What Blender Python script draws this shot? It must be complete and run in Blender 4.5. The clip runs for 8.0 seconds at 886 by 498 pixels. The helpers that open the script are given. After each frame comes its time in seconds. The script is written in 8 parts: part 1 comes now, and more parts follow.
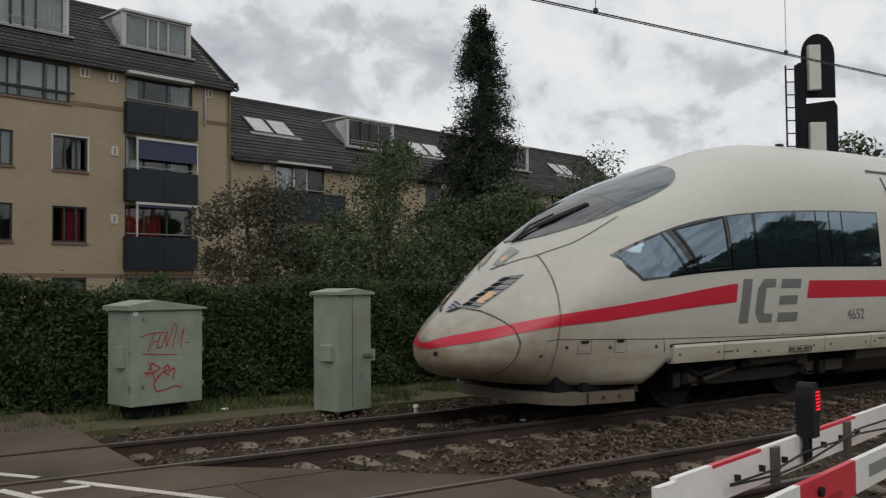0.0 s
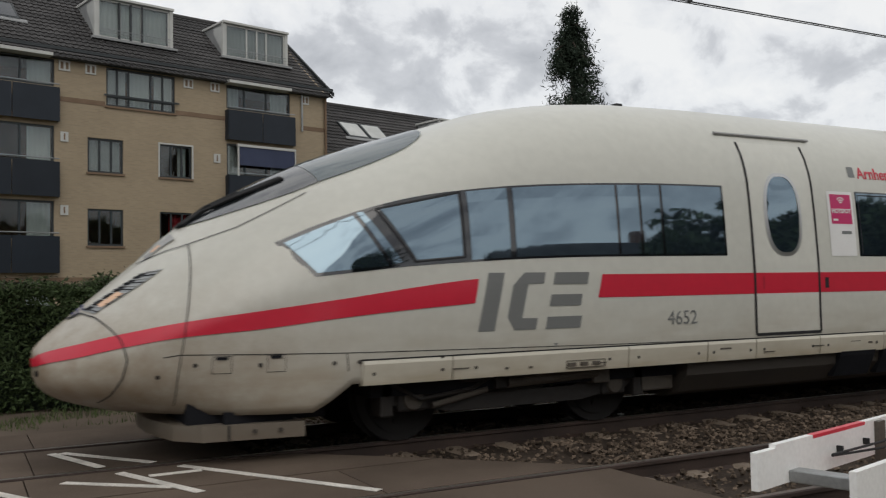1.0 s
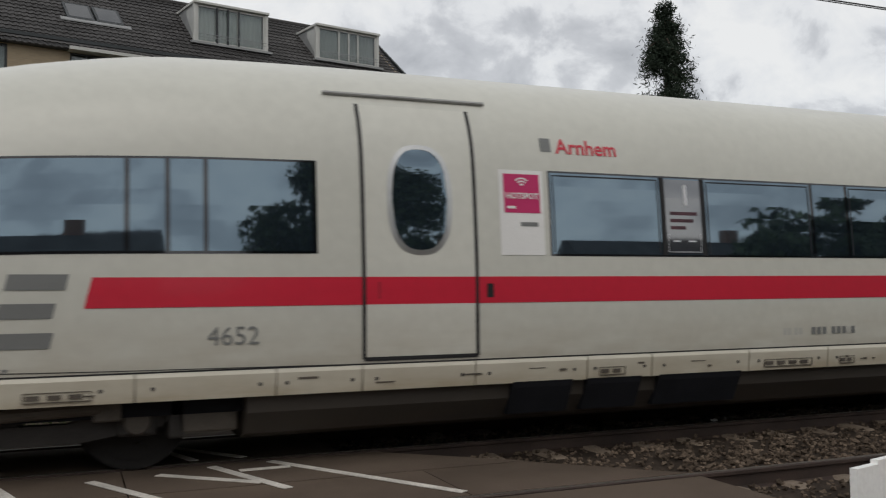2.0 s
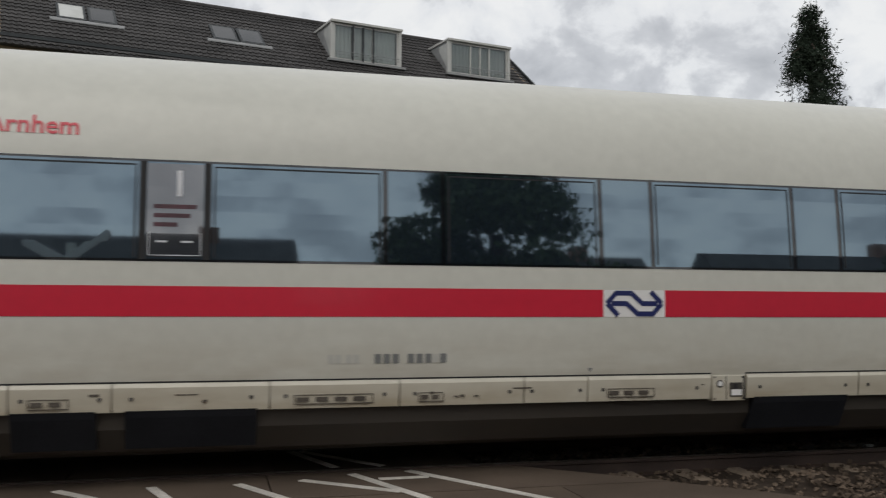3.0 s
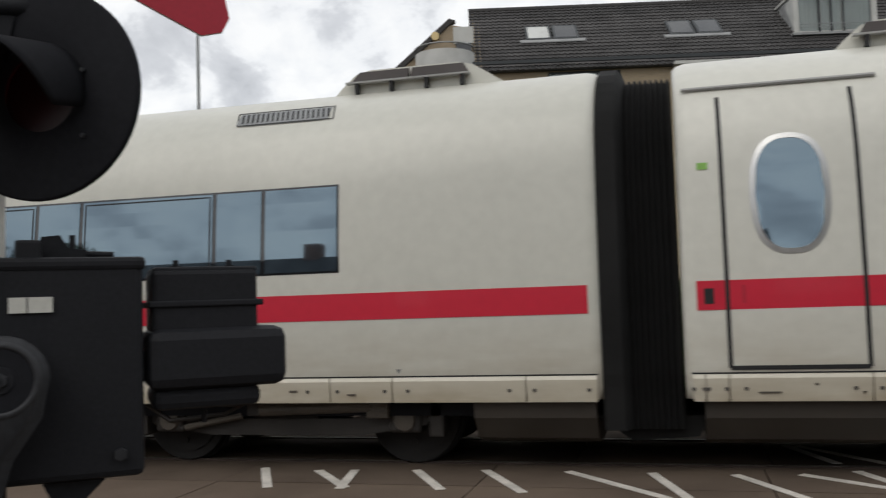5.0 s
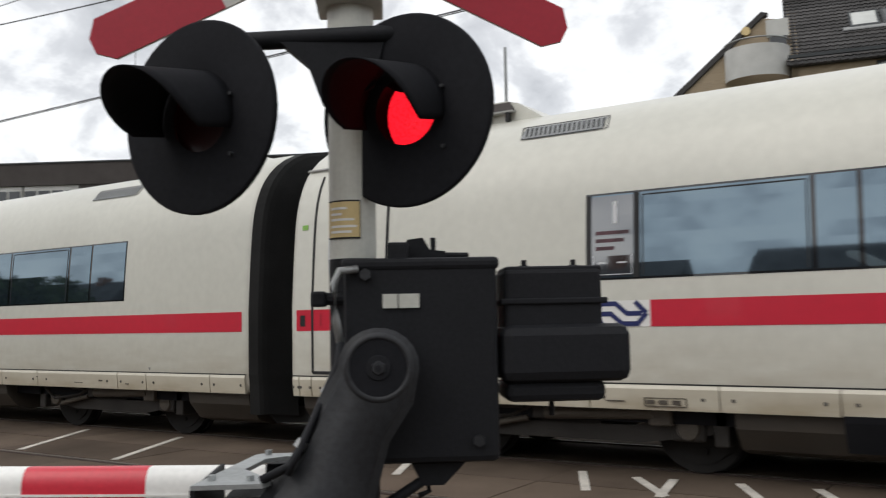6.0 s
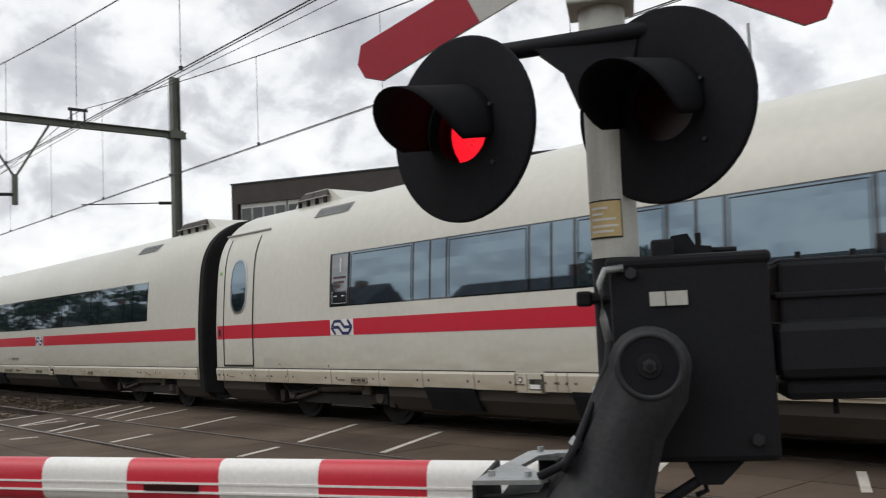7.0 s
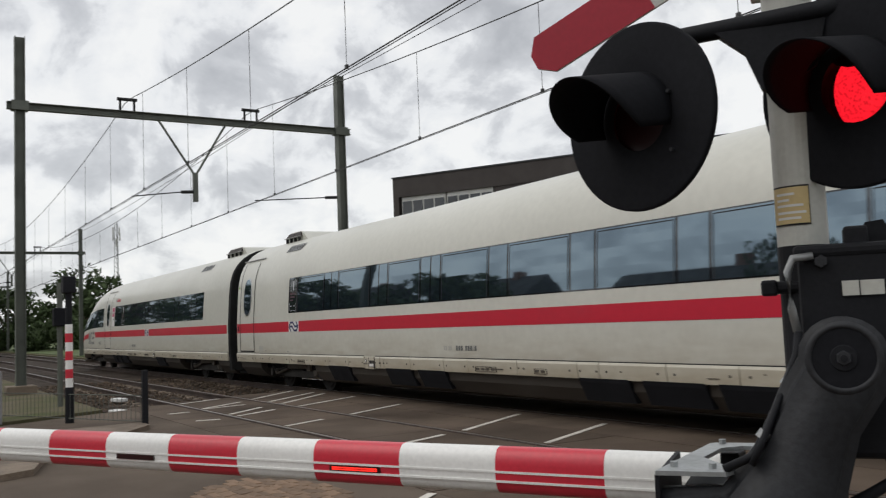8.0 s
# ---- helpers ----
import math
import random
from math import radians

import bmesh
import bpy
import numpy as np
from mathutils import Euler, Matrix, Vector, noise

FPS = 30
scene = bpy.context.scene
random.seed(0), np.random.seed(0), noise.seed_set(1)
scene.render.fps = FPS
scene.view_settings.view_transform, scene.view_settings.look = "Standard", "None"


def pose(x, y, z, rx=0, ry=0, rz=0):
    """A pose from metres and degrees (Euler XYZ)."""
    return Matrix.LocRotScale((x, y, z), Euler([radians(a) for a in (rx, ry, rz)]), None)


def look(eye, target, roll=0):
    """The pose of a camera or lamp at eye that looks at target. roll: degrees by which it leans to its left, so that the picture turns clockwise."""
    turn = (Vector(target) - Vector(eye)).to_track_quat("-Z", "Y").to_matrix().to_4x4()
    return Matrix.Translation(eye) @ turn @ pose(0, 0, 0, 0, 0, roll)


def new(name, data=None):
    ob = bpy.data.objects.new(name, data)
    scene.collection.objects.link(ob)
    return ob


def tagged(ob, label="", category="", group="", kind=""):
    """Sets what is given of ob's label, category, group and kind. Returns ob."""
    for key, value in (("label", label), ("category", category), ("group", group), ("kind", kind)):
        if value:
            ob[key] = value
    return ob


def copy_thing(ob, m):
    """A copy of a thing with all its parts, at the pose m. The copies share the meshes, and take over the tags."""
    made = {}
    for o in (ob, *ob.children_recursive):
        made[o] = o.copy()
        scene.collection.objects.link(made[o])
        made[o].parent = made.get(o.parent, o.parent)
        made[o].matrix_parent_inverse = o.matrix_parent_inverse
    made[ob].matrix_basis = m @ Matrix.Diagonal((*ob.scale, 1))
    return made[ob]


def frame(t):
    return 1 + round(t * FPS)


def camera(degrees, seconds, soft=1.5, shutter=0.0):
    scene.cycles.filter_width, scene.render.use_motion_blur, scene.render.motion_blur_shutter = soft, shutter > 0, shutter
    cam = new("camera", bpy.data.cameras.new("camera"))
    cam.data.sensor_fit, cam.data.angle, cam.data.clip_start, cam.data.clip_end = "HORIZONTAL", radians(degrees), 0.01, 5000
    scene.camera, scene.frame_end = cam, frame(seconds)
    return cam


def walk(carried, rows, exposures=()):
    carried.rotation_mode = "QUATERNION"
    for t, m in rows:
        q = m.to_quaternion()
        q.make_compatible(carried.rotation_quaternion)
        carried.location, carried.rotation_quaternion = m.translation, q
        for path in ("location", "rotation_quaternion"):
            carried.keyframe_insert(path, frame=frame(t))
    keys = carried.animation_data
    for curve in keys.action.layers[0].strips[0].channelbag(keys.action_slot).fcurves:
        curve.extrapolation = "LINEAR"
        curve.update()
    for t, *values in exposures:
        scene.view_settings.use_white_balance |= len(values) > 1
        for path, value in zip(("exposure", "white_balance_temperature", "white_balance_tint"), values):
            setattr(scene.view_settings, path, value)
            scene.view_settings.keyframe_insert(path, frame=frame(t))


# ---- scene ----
import itertools

# ---------------------------------------------------------------- camera
cam = camera(51.9, 8.0, soft=1.2, shutter=0.25)
CAMERA_ROWS = [
    (0.0, 0.176, 0.191, 1.634, -33.96, 2.31, -0.49),
    (0.5, 0.154, 0.194, 1.630, -30.95, 2.23, -0.89),
    (1.0, 0.114, 0.111, 1.527, -28.05, 2.57, -1.01),
    (1.5, 0.246, 0.159, 1.518, -25.17, 2.81, -0.62),
    (1.7, 0.160, 0.143, 1.536, -24.13, 2.66, -0.62),
    (2.8, 0.174, 0.180, 1.534, -16.25, 3.30, 0.22),
    (3.0, 0.081, 0.207, 1.531, -14.35, 3.44, 0.27),
    (3.5, -0.042, 0.104, 1.543, -8.74, 3.30, -0.08),
    (4.0, 0.065, 0.073, 1.540, -1.64, 3.54, -0.35),
    (4.2, 0.108, 0.062, 1.542, 1.46, 3.67, -0.52),
    (5.3, -0.075, -0.114, 1.539, 20.23, 3.66, -1.82),
    (5.5, -0.072, -0.122, 1.522, 24.35, 4.19, -1.43),
    (6.0, -0.124, -0.173, 1.516, 33.42, 4.45, -1.14),
    (6.5, -0.135, -0.212, 1.521, 42.14, 4.48, -1.90),
    (7.0, -0.141, -0.248, 1.531, 48.57, 4.65, -2.62),
    (7.5, -0.149, -0.282, 1.528, 54.10, 4.55, -2.49),
    (8.0, -0.147, -0.317, 1.528, 58.50, 4.51, -2.35),
]


EXPOSURES = [(0.0, -0.08), (0.5, 0.02), (1.0, 0.04), (1.5, -0.06), (3.0, 0.0), (3.5, 0.03), (4.0, 0.17), (5.5, 0.27), (6.0, 0.38), (6.5, 0.31), (7.5, 0.15), (8.0, 0.09)]


def cam_pose(x, y, z, yaw, pitch, roll):
    return pose(x, y, z, 90 + pitch, 0, yaw) @ pose(0, 0, 0, 0, 0, roll)


walk(cam, [(r[0], cam_pose(*r[1:])) for r in CAMERA_ROWS], EXPOSURES)

# ---------------------------------------------------------------- sky and sun
world = bpy.data.worlds.new("sky")
scene.world = world
world.use_nodes = True
wn, wl = world.node_tree.nodes, world.node_tree.links
wn.clear()
w_out = wn.new("ShaderNodeOutputWorld")
sky = wn.new("ShaderNodeTexSky")
sky.sky_type, sky.sun_disc = "NISHITA", False
sky.sun_elevation, sky.sun_rotation = radians(48), radians(200)
bg_sky, bg_cloud, w_mix = wn.new("ShaderNodeBackground"), wn.new("ShaderNodeBackground"), wn.new("ShaderNodeMixShader")
bg_sky.inputs[1].default_value = 0.09
wl.new(sky.outputs[0], bg_sky.inputs[0])
tc = wn.new("ShaderNodeTexCoord")
sep = wn.new("ShaderNodeSeparateXYZ")
wl.new(tc.outputs["Generated"], sep.inputs[0])
# project the dome on a flat cloud deck
zplus = wn.new("ShaderNodeMath"); zplus.operation = "MAXIMUM"; zplus.inputs[1].default_value = 0.0
wl.new(sep.outputs[2], zplus.inputs[0])
zadd = wn.new("ShaderNodeMath"); zadd.operation = "ADD"; zadd.inputs[1].default_value = 0.72
wl.new(zplus.outputs[0], zadd.inputs[0])
dx = wn.new("ShaderNodeMath"); dx.operation = "DIVIDE"
dy = wn.new("ShaderNodeMath"); dy.operation = "DIVIDE"
wl.new(sep.outputs[0], dx.inputs[0]); wl.new(zadd.outputs[0], dx.inputs[1])
wl.new(sep.outputs[1], dy.inputs[0]); wl.new(zadd.outputs[0], dy.inputs[1])
deck = wn.new("ShaderNodeCombineXYZ")
wl.new(dx.outputs[0], deck.inputs[0]); wl.new(dy.outputs[0], deck.inputs[1])
cl1 = wn.new("ShaderNodeTexNoise"); cl1.inputs["Scale"].default_value = 11.5; cl1.inputs["Detail"].default_value = 9; cl1.inputs["Roughness"].default_value = 0.56
cl1.inputs["Distortion"].default_value = 0.25
cl2 = wn.new("ShaderNodeTexNoise"); cl2.inputs["Scale"].default_value = 3.4; cl2.inputs["Detail"].default_value = 4
wl.new(deck.outputs[0], cl1.inputs["Vector"]); wl.new(deck.outputs[0], cl2.inputs["Vector"])
csum = wn.new("ShaderNodeMath"); csum.operation = "MULTIPLY_ADD"; csum.inputs[1].default_value = 0.65
cl2s = wn.new("ShaderNodeMath"); cl2s.operation = "MULTIPLY"; cl2s.inputs[1].default_value = 0.35
wl.new(cl2.outputs[0], cl2s.inputs[0])
wl.new(cl1.outputs[0], csum.inputs[0]); wl.new(cl2s.outputs[0], csum.inputs[2])
ramp = wn.new("ShaderNodeValToRGB")
e = ramp.color_ramp.elements
e[0].position, e[0].color = 0.43, (0.93, 0.93, 0.92, 1)
e[1].position, e[1].color = 0.67, (0.47, 0.48, 0.50, 1)
m_ = e.new(0.50); m_.color = (0.84, 0.85, 0.86, 1)
m_ = e.new(0.555); m_.color = (0.63, 0.64, 0.66, 1)
wl.new(csum.outputs[0], ramp.inputs[0])
wl.new(ramp.outputs[0], bg_cloud.inputs[0])
bg_cloud.inputs[1].default_value = 1.0
w_mix.inputs[0].default_value = 0.88
wl.new(bg_sky.outputs[0], w_mix.inputs[1]); wl.new(bg_cloud.outputs[0], w_mix.inputs[2])
wl.new(w_mix.outputs[0], w_out.inputs[0])

sun_data = bpy.data.lights.new("sun", "SUN")
sun_data.energy, sun_data.angle, sun_data.color = 0.7, radians(45), (1.0, 0.95, 0.88)
sun = new("sun", sun_data)
sun.matrix_world = look((-8, -22, 26), (0, 0, 0))

# ---------------------------------------------------------------- materials


def material(name, color, rough=0.6, metal=0.0, vary=0.12, scale=6.0, bump=0.0, fine=60.0, spec=0.5, coat=0.0, tint=None, spots=0.0, island=0.0, objrand=0.0, ior=1.5):
    """A surface with two scales of variation in colour and roughness, and a fine relief."""
    m = bpy.data.materials.new(name)
    m.use_nodes = True
    n, l = m.node_tree.nodes, m.node_tree.links
    b = n["Principled BSDF"]
    b.inputs["Metallic"].default_value = metal
    b.inputs["Specular IOR Level"].default_value = spec
    b.inputs["Coat Weight"].default_value = coat
    b.inputs["IOR"].default_value = ior
    c = n.new("ShaderNodeTexCoord")
    big, small = n.new("ShaderNodeTexNoise"), n.new("ShaderNodeTexNoise")
    big.inputs["Scale"].default_value, small.inputs["Scale"].default_value = scale * 0.25, fine
    big.inputs["Detail"].default_value, small.inputs["Detail"].default_value = 5, 6
    l.new(c.outputs["Object"], big.inputs["Vector"]); l.new(c.outputs["Object"], small.inputs["Vector"])
    mix = n.new("ShaderNodeMix"); mix.data_type = "RGBA"
    second = tint or tuple(v * (1 - 2.2 * vary) for v in color)
    mix.inputs["A"].default_value, mix.inputs["B"].default_value = (*color, 1), (*second, 1)
    curve = n.new("ShaderNodeMapRange")
    curve.inputs["From Min"].default_value, curve.inputs["From Max"].default_value = 0.38, 0.72
    l.new(big.outputs[0], curve.inputs["Value"]); l.new(curve.outputs[0], mix.inputs["Factor"])
    grain = n.new("ShaderNodeMix"); grain.data_type = "RGBA"; grain.blend_type = "MULTIPLY"
    grain.inputs["Factor"].default_value = min(1.0, vary * 2.5)
    g = n.new("ShaderNodeMapRange"); g.inputs["To Min"].default_value = 0.55; g.inputs["To Max"].default_value = 1.35
    g.inputs["From Min"].default_value, g.inputs["From Max"].default_value = 0.3, 0.7
    l.new(small.outputs[0], g.inputs["Value"])
    l.new(mix.outputs["Result"], grain.inputs["A"]); l.new(g.outputs[0], grain.inputs["B"])
    last = grain.outputs["Result"]
    for src, amount in (("island", island), ("object", objrand)):
        if amount:
            if src == "island":
                r = n.new("ShaderNodeNewGeometry").outputs["Random Per Island"]
            else:
                r = n.new("ShaderNodeObjectInfo").outputs["Random"]
            rr = n.new("ShaderNodeMapRange"); rr.inputs["To Min"].default_value = 1 - amount; rr.inputs["To Max"].default_value = 1 + amount
            l.new(r, rr.inputs["Value"])
            mm = n.new("ShaderNodeMix"); mm.data_type = "RGBA"; mm.blend_type = "MULTIPLY"; mm.inputs["Factor"].default_value = 1
            l.new(last, mm.inputs["A"]); l.new(rr.outputs[0], mm.inputs["B"])
            last = mm.outputs["Result"]
    l.new(last, b.inputs["Base Color"])
    ro = n.new("ShaderNodeMapRange"); ro.inputs["To Min"].default_value = max(0, rough * 0.8); ro.inputs["To Max"].default_value = min(1, rough * 1.2)
    l.new(big.outputs[0], ro.inputs["Value"]); l.new(ro.outputs[0], b.inputs["Roughness"])
    if bump:
        bm_ = n.new("ShaderNodeBump"); bm_.inputs["Strength"].default_value = bump; bm_.inputs["Distance"].default_value = 0.01
        l.new(small.outputs[0], bm_.inputs["Height"]); l.new(bm_.outputs[0], b.inputs["Normal"])
    return m


def glow(name, color, strength):
    m = bpy.data.materials.new(name)
    m.use_nodes = True
    b = m.node_tree.nodes["Principled BSDF"]
    b.inputs["Base Color"].default_value = (*color, 1)
    b.inputs["Emission Color"].default_value = (*color, 1)
    b.inputs["Emission Strength"].default_value = strength
    return m


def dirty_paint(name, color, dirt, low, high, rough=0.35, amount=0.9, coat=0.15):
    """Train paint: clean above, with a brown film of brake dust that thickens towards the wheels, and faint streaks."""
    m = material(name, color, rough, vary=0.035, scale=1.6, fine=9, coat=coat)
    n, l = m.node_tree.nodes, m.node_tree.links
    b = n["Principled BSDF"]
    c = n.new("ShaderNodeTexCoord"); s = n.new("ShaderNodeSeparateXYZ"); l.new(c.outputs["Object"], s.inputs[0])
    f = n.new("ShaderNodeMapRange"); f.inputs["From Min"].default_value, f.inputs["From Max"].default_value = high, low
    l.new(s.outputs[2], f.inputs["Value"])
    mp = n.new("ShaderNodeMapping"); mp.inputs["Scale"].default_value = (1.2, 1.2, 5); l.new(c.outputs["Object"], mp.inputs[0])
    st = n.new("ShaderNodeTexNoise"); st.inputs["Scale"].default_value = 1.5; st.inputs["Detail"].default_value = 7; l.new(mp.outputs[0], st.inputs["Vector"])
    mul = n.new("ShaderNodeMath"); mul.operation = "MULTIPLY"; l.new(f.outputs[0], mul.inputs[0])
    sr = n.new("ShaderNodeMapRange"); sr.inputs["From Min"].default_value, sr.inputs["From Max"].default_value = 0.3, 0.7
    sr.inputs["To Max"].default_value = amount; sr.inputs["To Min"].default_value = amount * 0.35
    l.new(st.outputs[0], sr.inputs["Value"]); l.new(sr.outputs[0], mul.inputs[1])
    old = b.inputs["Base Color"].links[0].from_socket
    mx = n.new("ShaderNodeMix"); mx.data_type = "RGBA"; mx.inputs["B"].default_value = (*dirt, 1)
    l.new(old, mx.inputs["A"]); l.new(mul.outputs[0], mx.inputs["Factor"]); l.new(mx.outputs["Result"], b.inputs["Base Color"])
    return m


M = {}
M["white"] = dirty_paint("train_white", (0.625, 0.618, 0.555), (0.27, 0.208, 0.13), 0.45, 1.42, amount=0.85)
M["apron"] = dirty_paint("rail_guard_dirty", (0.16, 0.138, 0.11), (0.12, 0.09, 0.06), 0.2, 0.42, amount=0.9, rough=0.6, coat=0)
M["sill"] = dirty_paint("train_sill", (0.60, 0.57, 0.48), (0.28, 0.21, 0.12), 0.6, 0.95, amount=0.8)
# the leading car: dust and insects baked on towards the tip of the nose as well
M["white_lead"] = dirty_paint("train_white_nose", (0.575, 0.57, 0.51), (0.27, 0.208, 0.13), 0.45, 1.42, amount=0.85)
wn, wll = M["white_lead"].node_tree.nodes, M["white_lead"].node_tree.links
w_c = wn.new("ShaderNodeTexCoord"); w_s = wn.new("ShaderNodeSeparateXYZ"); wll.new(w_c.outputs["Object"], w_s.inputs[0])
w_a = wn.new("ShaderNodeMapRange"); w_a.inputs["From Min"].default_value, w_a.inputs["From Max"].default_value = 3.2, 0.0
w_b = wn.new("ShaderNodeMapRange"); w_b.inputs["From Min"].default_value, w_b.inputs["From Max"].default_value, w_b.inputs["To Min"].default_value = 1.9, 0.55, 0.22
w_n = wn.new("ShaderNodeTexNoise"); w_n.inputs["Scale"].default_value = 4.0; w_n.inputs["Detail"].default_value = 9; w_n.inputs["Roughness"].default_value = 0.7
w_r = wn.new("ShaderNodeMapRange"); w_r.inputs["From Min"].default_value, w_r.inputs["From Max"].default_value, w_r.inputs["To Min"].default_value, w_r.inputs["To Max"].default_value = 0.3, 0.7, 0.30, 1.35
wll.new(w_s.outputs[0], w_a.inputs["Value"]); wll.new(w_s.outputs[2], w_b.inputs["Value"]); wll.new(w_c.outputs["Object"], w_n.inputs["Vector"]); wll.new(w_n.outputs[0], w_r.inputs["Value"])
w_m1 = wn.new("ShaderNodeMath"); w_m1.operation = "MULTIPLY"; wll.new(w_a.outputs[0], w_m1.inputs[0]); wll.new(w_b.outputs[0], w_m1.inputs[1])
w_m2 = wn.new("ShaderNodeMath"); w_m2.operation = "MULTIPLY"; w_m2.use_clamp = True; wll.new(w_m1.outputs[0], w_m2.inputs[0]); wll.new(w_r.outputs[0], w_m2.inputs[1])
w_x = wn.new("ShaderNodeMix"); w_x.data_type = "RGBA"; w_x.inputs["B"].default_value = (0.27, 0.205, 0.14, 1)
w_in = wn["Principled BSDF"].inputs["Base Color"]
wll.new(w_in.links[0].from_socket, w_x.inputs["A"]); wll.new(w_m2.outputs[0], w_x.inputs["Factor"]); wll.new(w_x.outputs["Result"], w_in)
M["red"] = material("train_red", (0.57, 0.015, 0.041), 0.35, vary=0.03, scale=2, fine=10, coat=0.15)
M["train_grey"] = material("lettering_grey", (0.17, 0.175, 0.17), 0.45, vary=0.03)
M["glass"] = material("window_glass", (0.012, 0.018, 0.026), 0.03, vary=0.02, spec=0.5, ior=3.1)
M["glass"].node_tree.nodes["Principled BSDF"].inputs["Specular Tint"].default_value = (0.66, 0.86, 1.0, 1)
M["glass_dark"] = material("dark_glass_band", (0.006, 0.007, 0.009), 0.04, vary=0.02, ior=1.75)
M["screen_glass"] = material("windscreen_glass", (0.03, 0.055, 0.060), 0.05, vary=0.02, ior=2.2)
M["front_glass"] = material("front_screen_glass", (0.010, 0.012, 0.014), 0.04, vary=0.02, ior=2.5)
M["class_pane"] = material("class_panel_film", (0.014, 0.019, 0.026), 0.04, vary=0.05, ior=2.9)
M["faint_white"] = material("faded_white_print", (0.66, 0.67, 0.69), 0.4, vary=0.05)
M["faint_red"] = material("faded_red_print", (0.085, 0.028, 0.040), 0.4, vary=0.3, scale=30)
M["faded_grey"] = material("faded_number_grey", (0.46, 0.45, 0.41), 0.45, vary=0.04)
M["seam"] = material("rubber_seam", (0.010, 0.010, 0.011), 0.7, vary=0.05)
M["under"] = dirty_paint("underfloor_panel", (0.042, 0.037, 0.032), (0.058, 0.046, 0.034), 0.1, 0.9, rough=0.6, coat=0)
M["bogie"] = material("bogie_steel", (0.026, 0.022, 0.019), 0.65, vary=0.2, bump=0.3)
M["damper"] = material("damper_grey", (0.095, 0.08, 0.064), 0.5, vary=0.2)
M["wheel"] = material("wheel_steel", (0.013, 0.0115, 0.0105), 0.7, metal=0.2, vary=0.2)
M["bellows"] = material("bellows_rubber", (0.012, 0.012, 0.012), 0.8, spec=0.2, vary=0.15, bump=0.2)
M["blue"] = material("emblem_blue", (0.012, 0.02, 0.11), 0.4, vary=0.03)
M["magenta"] = material("sign_magenta", (0.52, 0.015, 0.12), 0.4, vary=0.03)
M["signwhite"] = material("sign_white", (0.78, 0.77, 0.75), 0.4, vary=0.03)
M["chrome"] = material("bright_metal", (0.55, 0.55, 0.54), 0.3, metal=0.9, vary=0.05)
M["roofgrey"] = material("roof_fairing_grey", (0.34, 0.34, 0.33), 0.5, vary=0.1)
M["rail"] = material("rail_rust", (0.055, 0.034, 0.026), 0.7, vary=0.25, fine=90, bump=0.3)
M["railtop"] = material("rail_head_polished", (0.30, 0.27, 0.245), 0.35, metal=0.85, vary=0.15)
M["sleeper"] = material("sleeper_concrete", (0.20, 0.155, 0.115), 0.9, vary=0.25, bump=0.4, objrand=0.2)
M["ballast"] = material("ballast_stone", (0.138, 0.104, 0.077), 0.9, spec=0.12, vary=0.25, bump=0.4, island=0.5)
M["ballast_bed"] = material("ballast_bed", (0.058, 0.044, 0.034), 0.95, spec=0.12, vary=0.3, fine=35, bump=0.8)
M["deck"] = material("crossing_deck", (0.126, 0.096, 0.074), 0.85, spec=0.12, vary=0.22, scale=2.5, fine=120, bump=0.25, objrand=0.14)
M["asphalt"] = material("asphalt", (0.138, 0.108, 0.085), 0.9, spec=0.12, vary=0.2, scale=2, fine=160, bump=0.3)
M["paint"] = material("road_paint", (0.68, 0.64, 0.58), 0.7, vary=0.2, scale=12, fine=40, tint=(0.42, 0.40, 0.36))
M["soil"] = material("soil_ground", (0.125, 0.105, 0.07), 0.95, spec=0.12, vary=0.25, scale=3, fine=45, bump=0.6, tint=(0.07, 0.085, 0.03))
M["grass"] = material("grass_blades", (0.075, 0.105, 0.028), 0.8, vary=0.2, island=0.45)
M["brickpave"] = material("paving_brick", (0.21, 0.135, 0.085), 0.9, vary=0.2, bump=0.3, objrand=0.3, island=0.3)
M["tile"] = material("roof_tile", (0.046, 0.043, 0.042), 0.75, vary=0.2, scale=4, fine=14, bump=0.2, island=0.3)
M["leaf"] = material("leaf_green", (0.076, 0.104, 0.050), 0.8, vary=0.12, island=0.35, spec=0.2)
M["leaf_hedge"] = material("hedge_leaf", (0.052, 0.078, 0.030), 0.8, vary=0.12, island=0.3, spec=0.2)
M["leaf_red"] = material("leaf_bronze", (0.090, 0.086, 0.060), 0.8, vary=0.12, island=0.4, spec=0.2)
M["needle"] = material("conifer_needles", (0.032, 0.046, 0.031), 0.85, vary=0.12, island=0.35, spec=0.2)
M["bark"] = material("bark", (0.085, 0.062, 0.045), 0.9, vary=0.3, bump=0.6)
M["cabinet"] = material("cabinet_green_grey", (0.285, 0.335, 0.265), 0.6, vary=0.07, scale=9, fine=30, tint=(0.215, 0.245, 0.185))
M["graffiti"] = material("graffiti_red", (0.42, 0.025, 0.03), 0.5, vary=0.05)
M["black"] = material("black_paint", (0.0175, 0.0183, 0.0215), 0.6, spec=0.16, vary=0.12, scale=8, fine=80, bump=0.08)
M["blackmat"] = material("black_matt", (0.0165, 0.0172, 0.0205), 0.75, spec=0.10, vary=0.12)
M["worn_black"] = material("worn_black_arm", (0.019, 0.020, 0.023), 0.55, spec=0.35, vary=0.2, scale=14, tint=(0.040, 0.042, 0.047), fine=70, bump=0.15)
M["post_grey"] = material("post_grey_paint", (0.58, 0.58, 0.53), 0.5, vary=0.05)
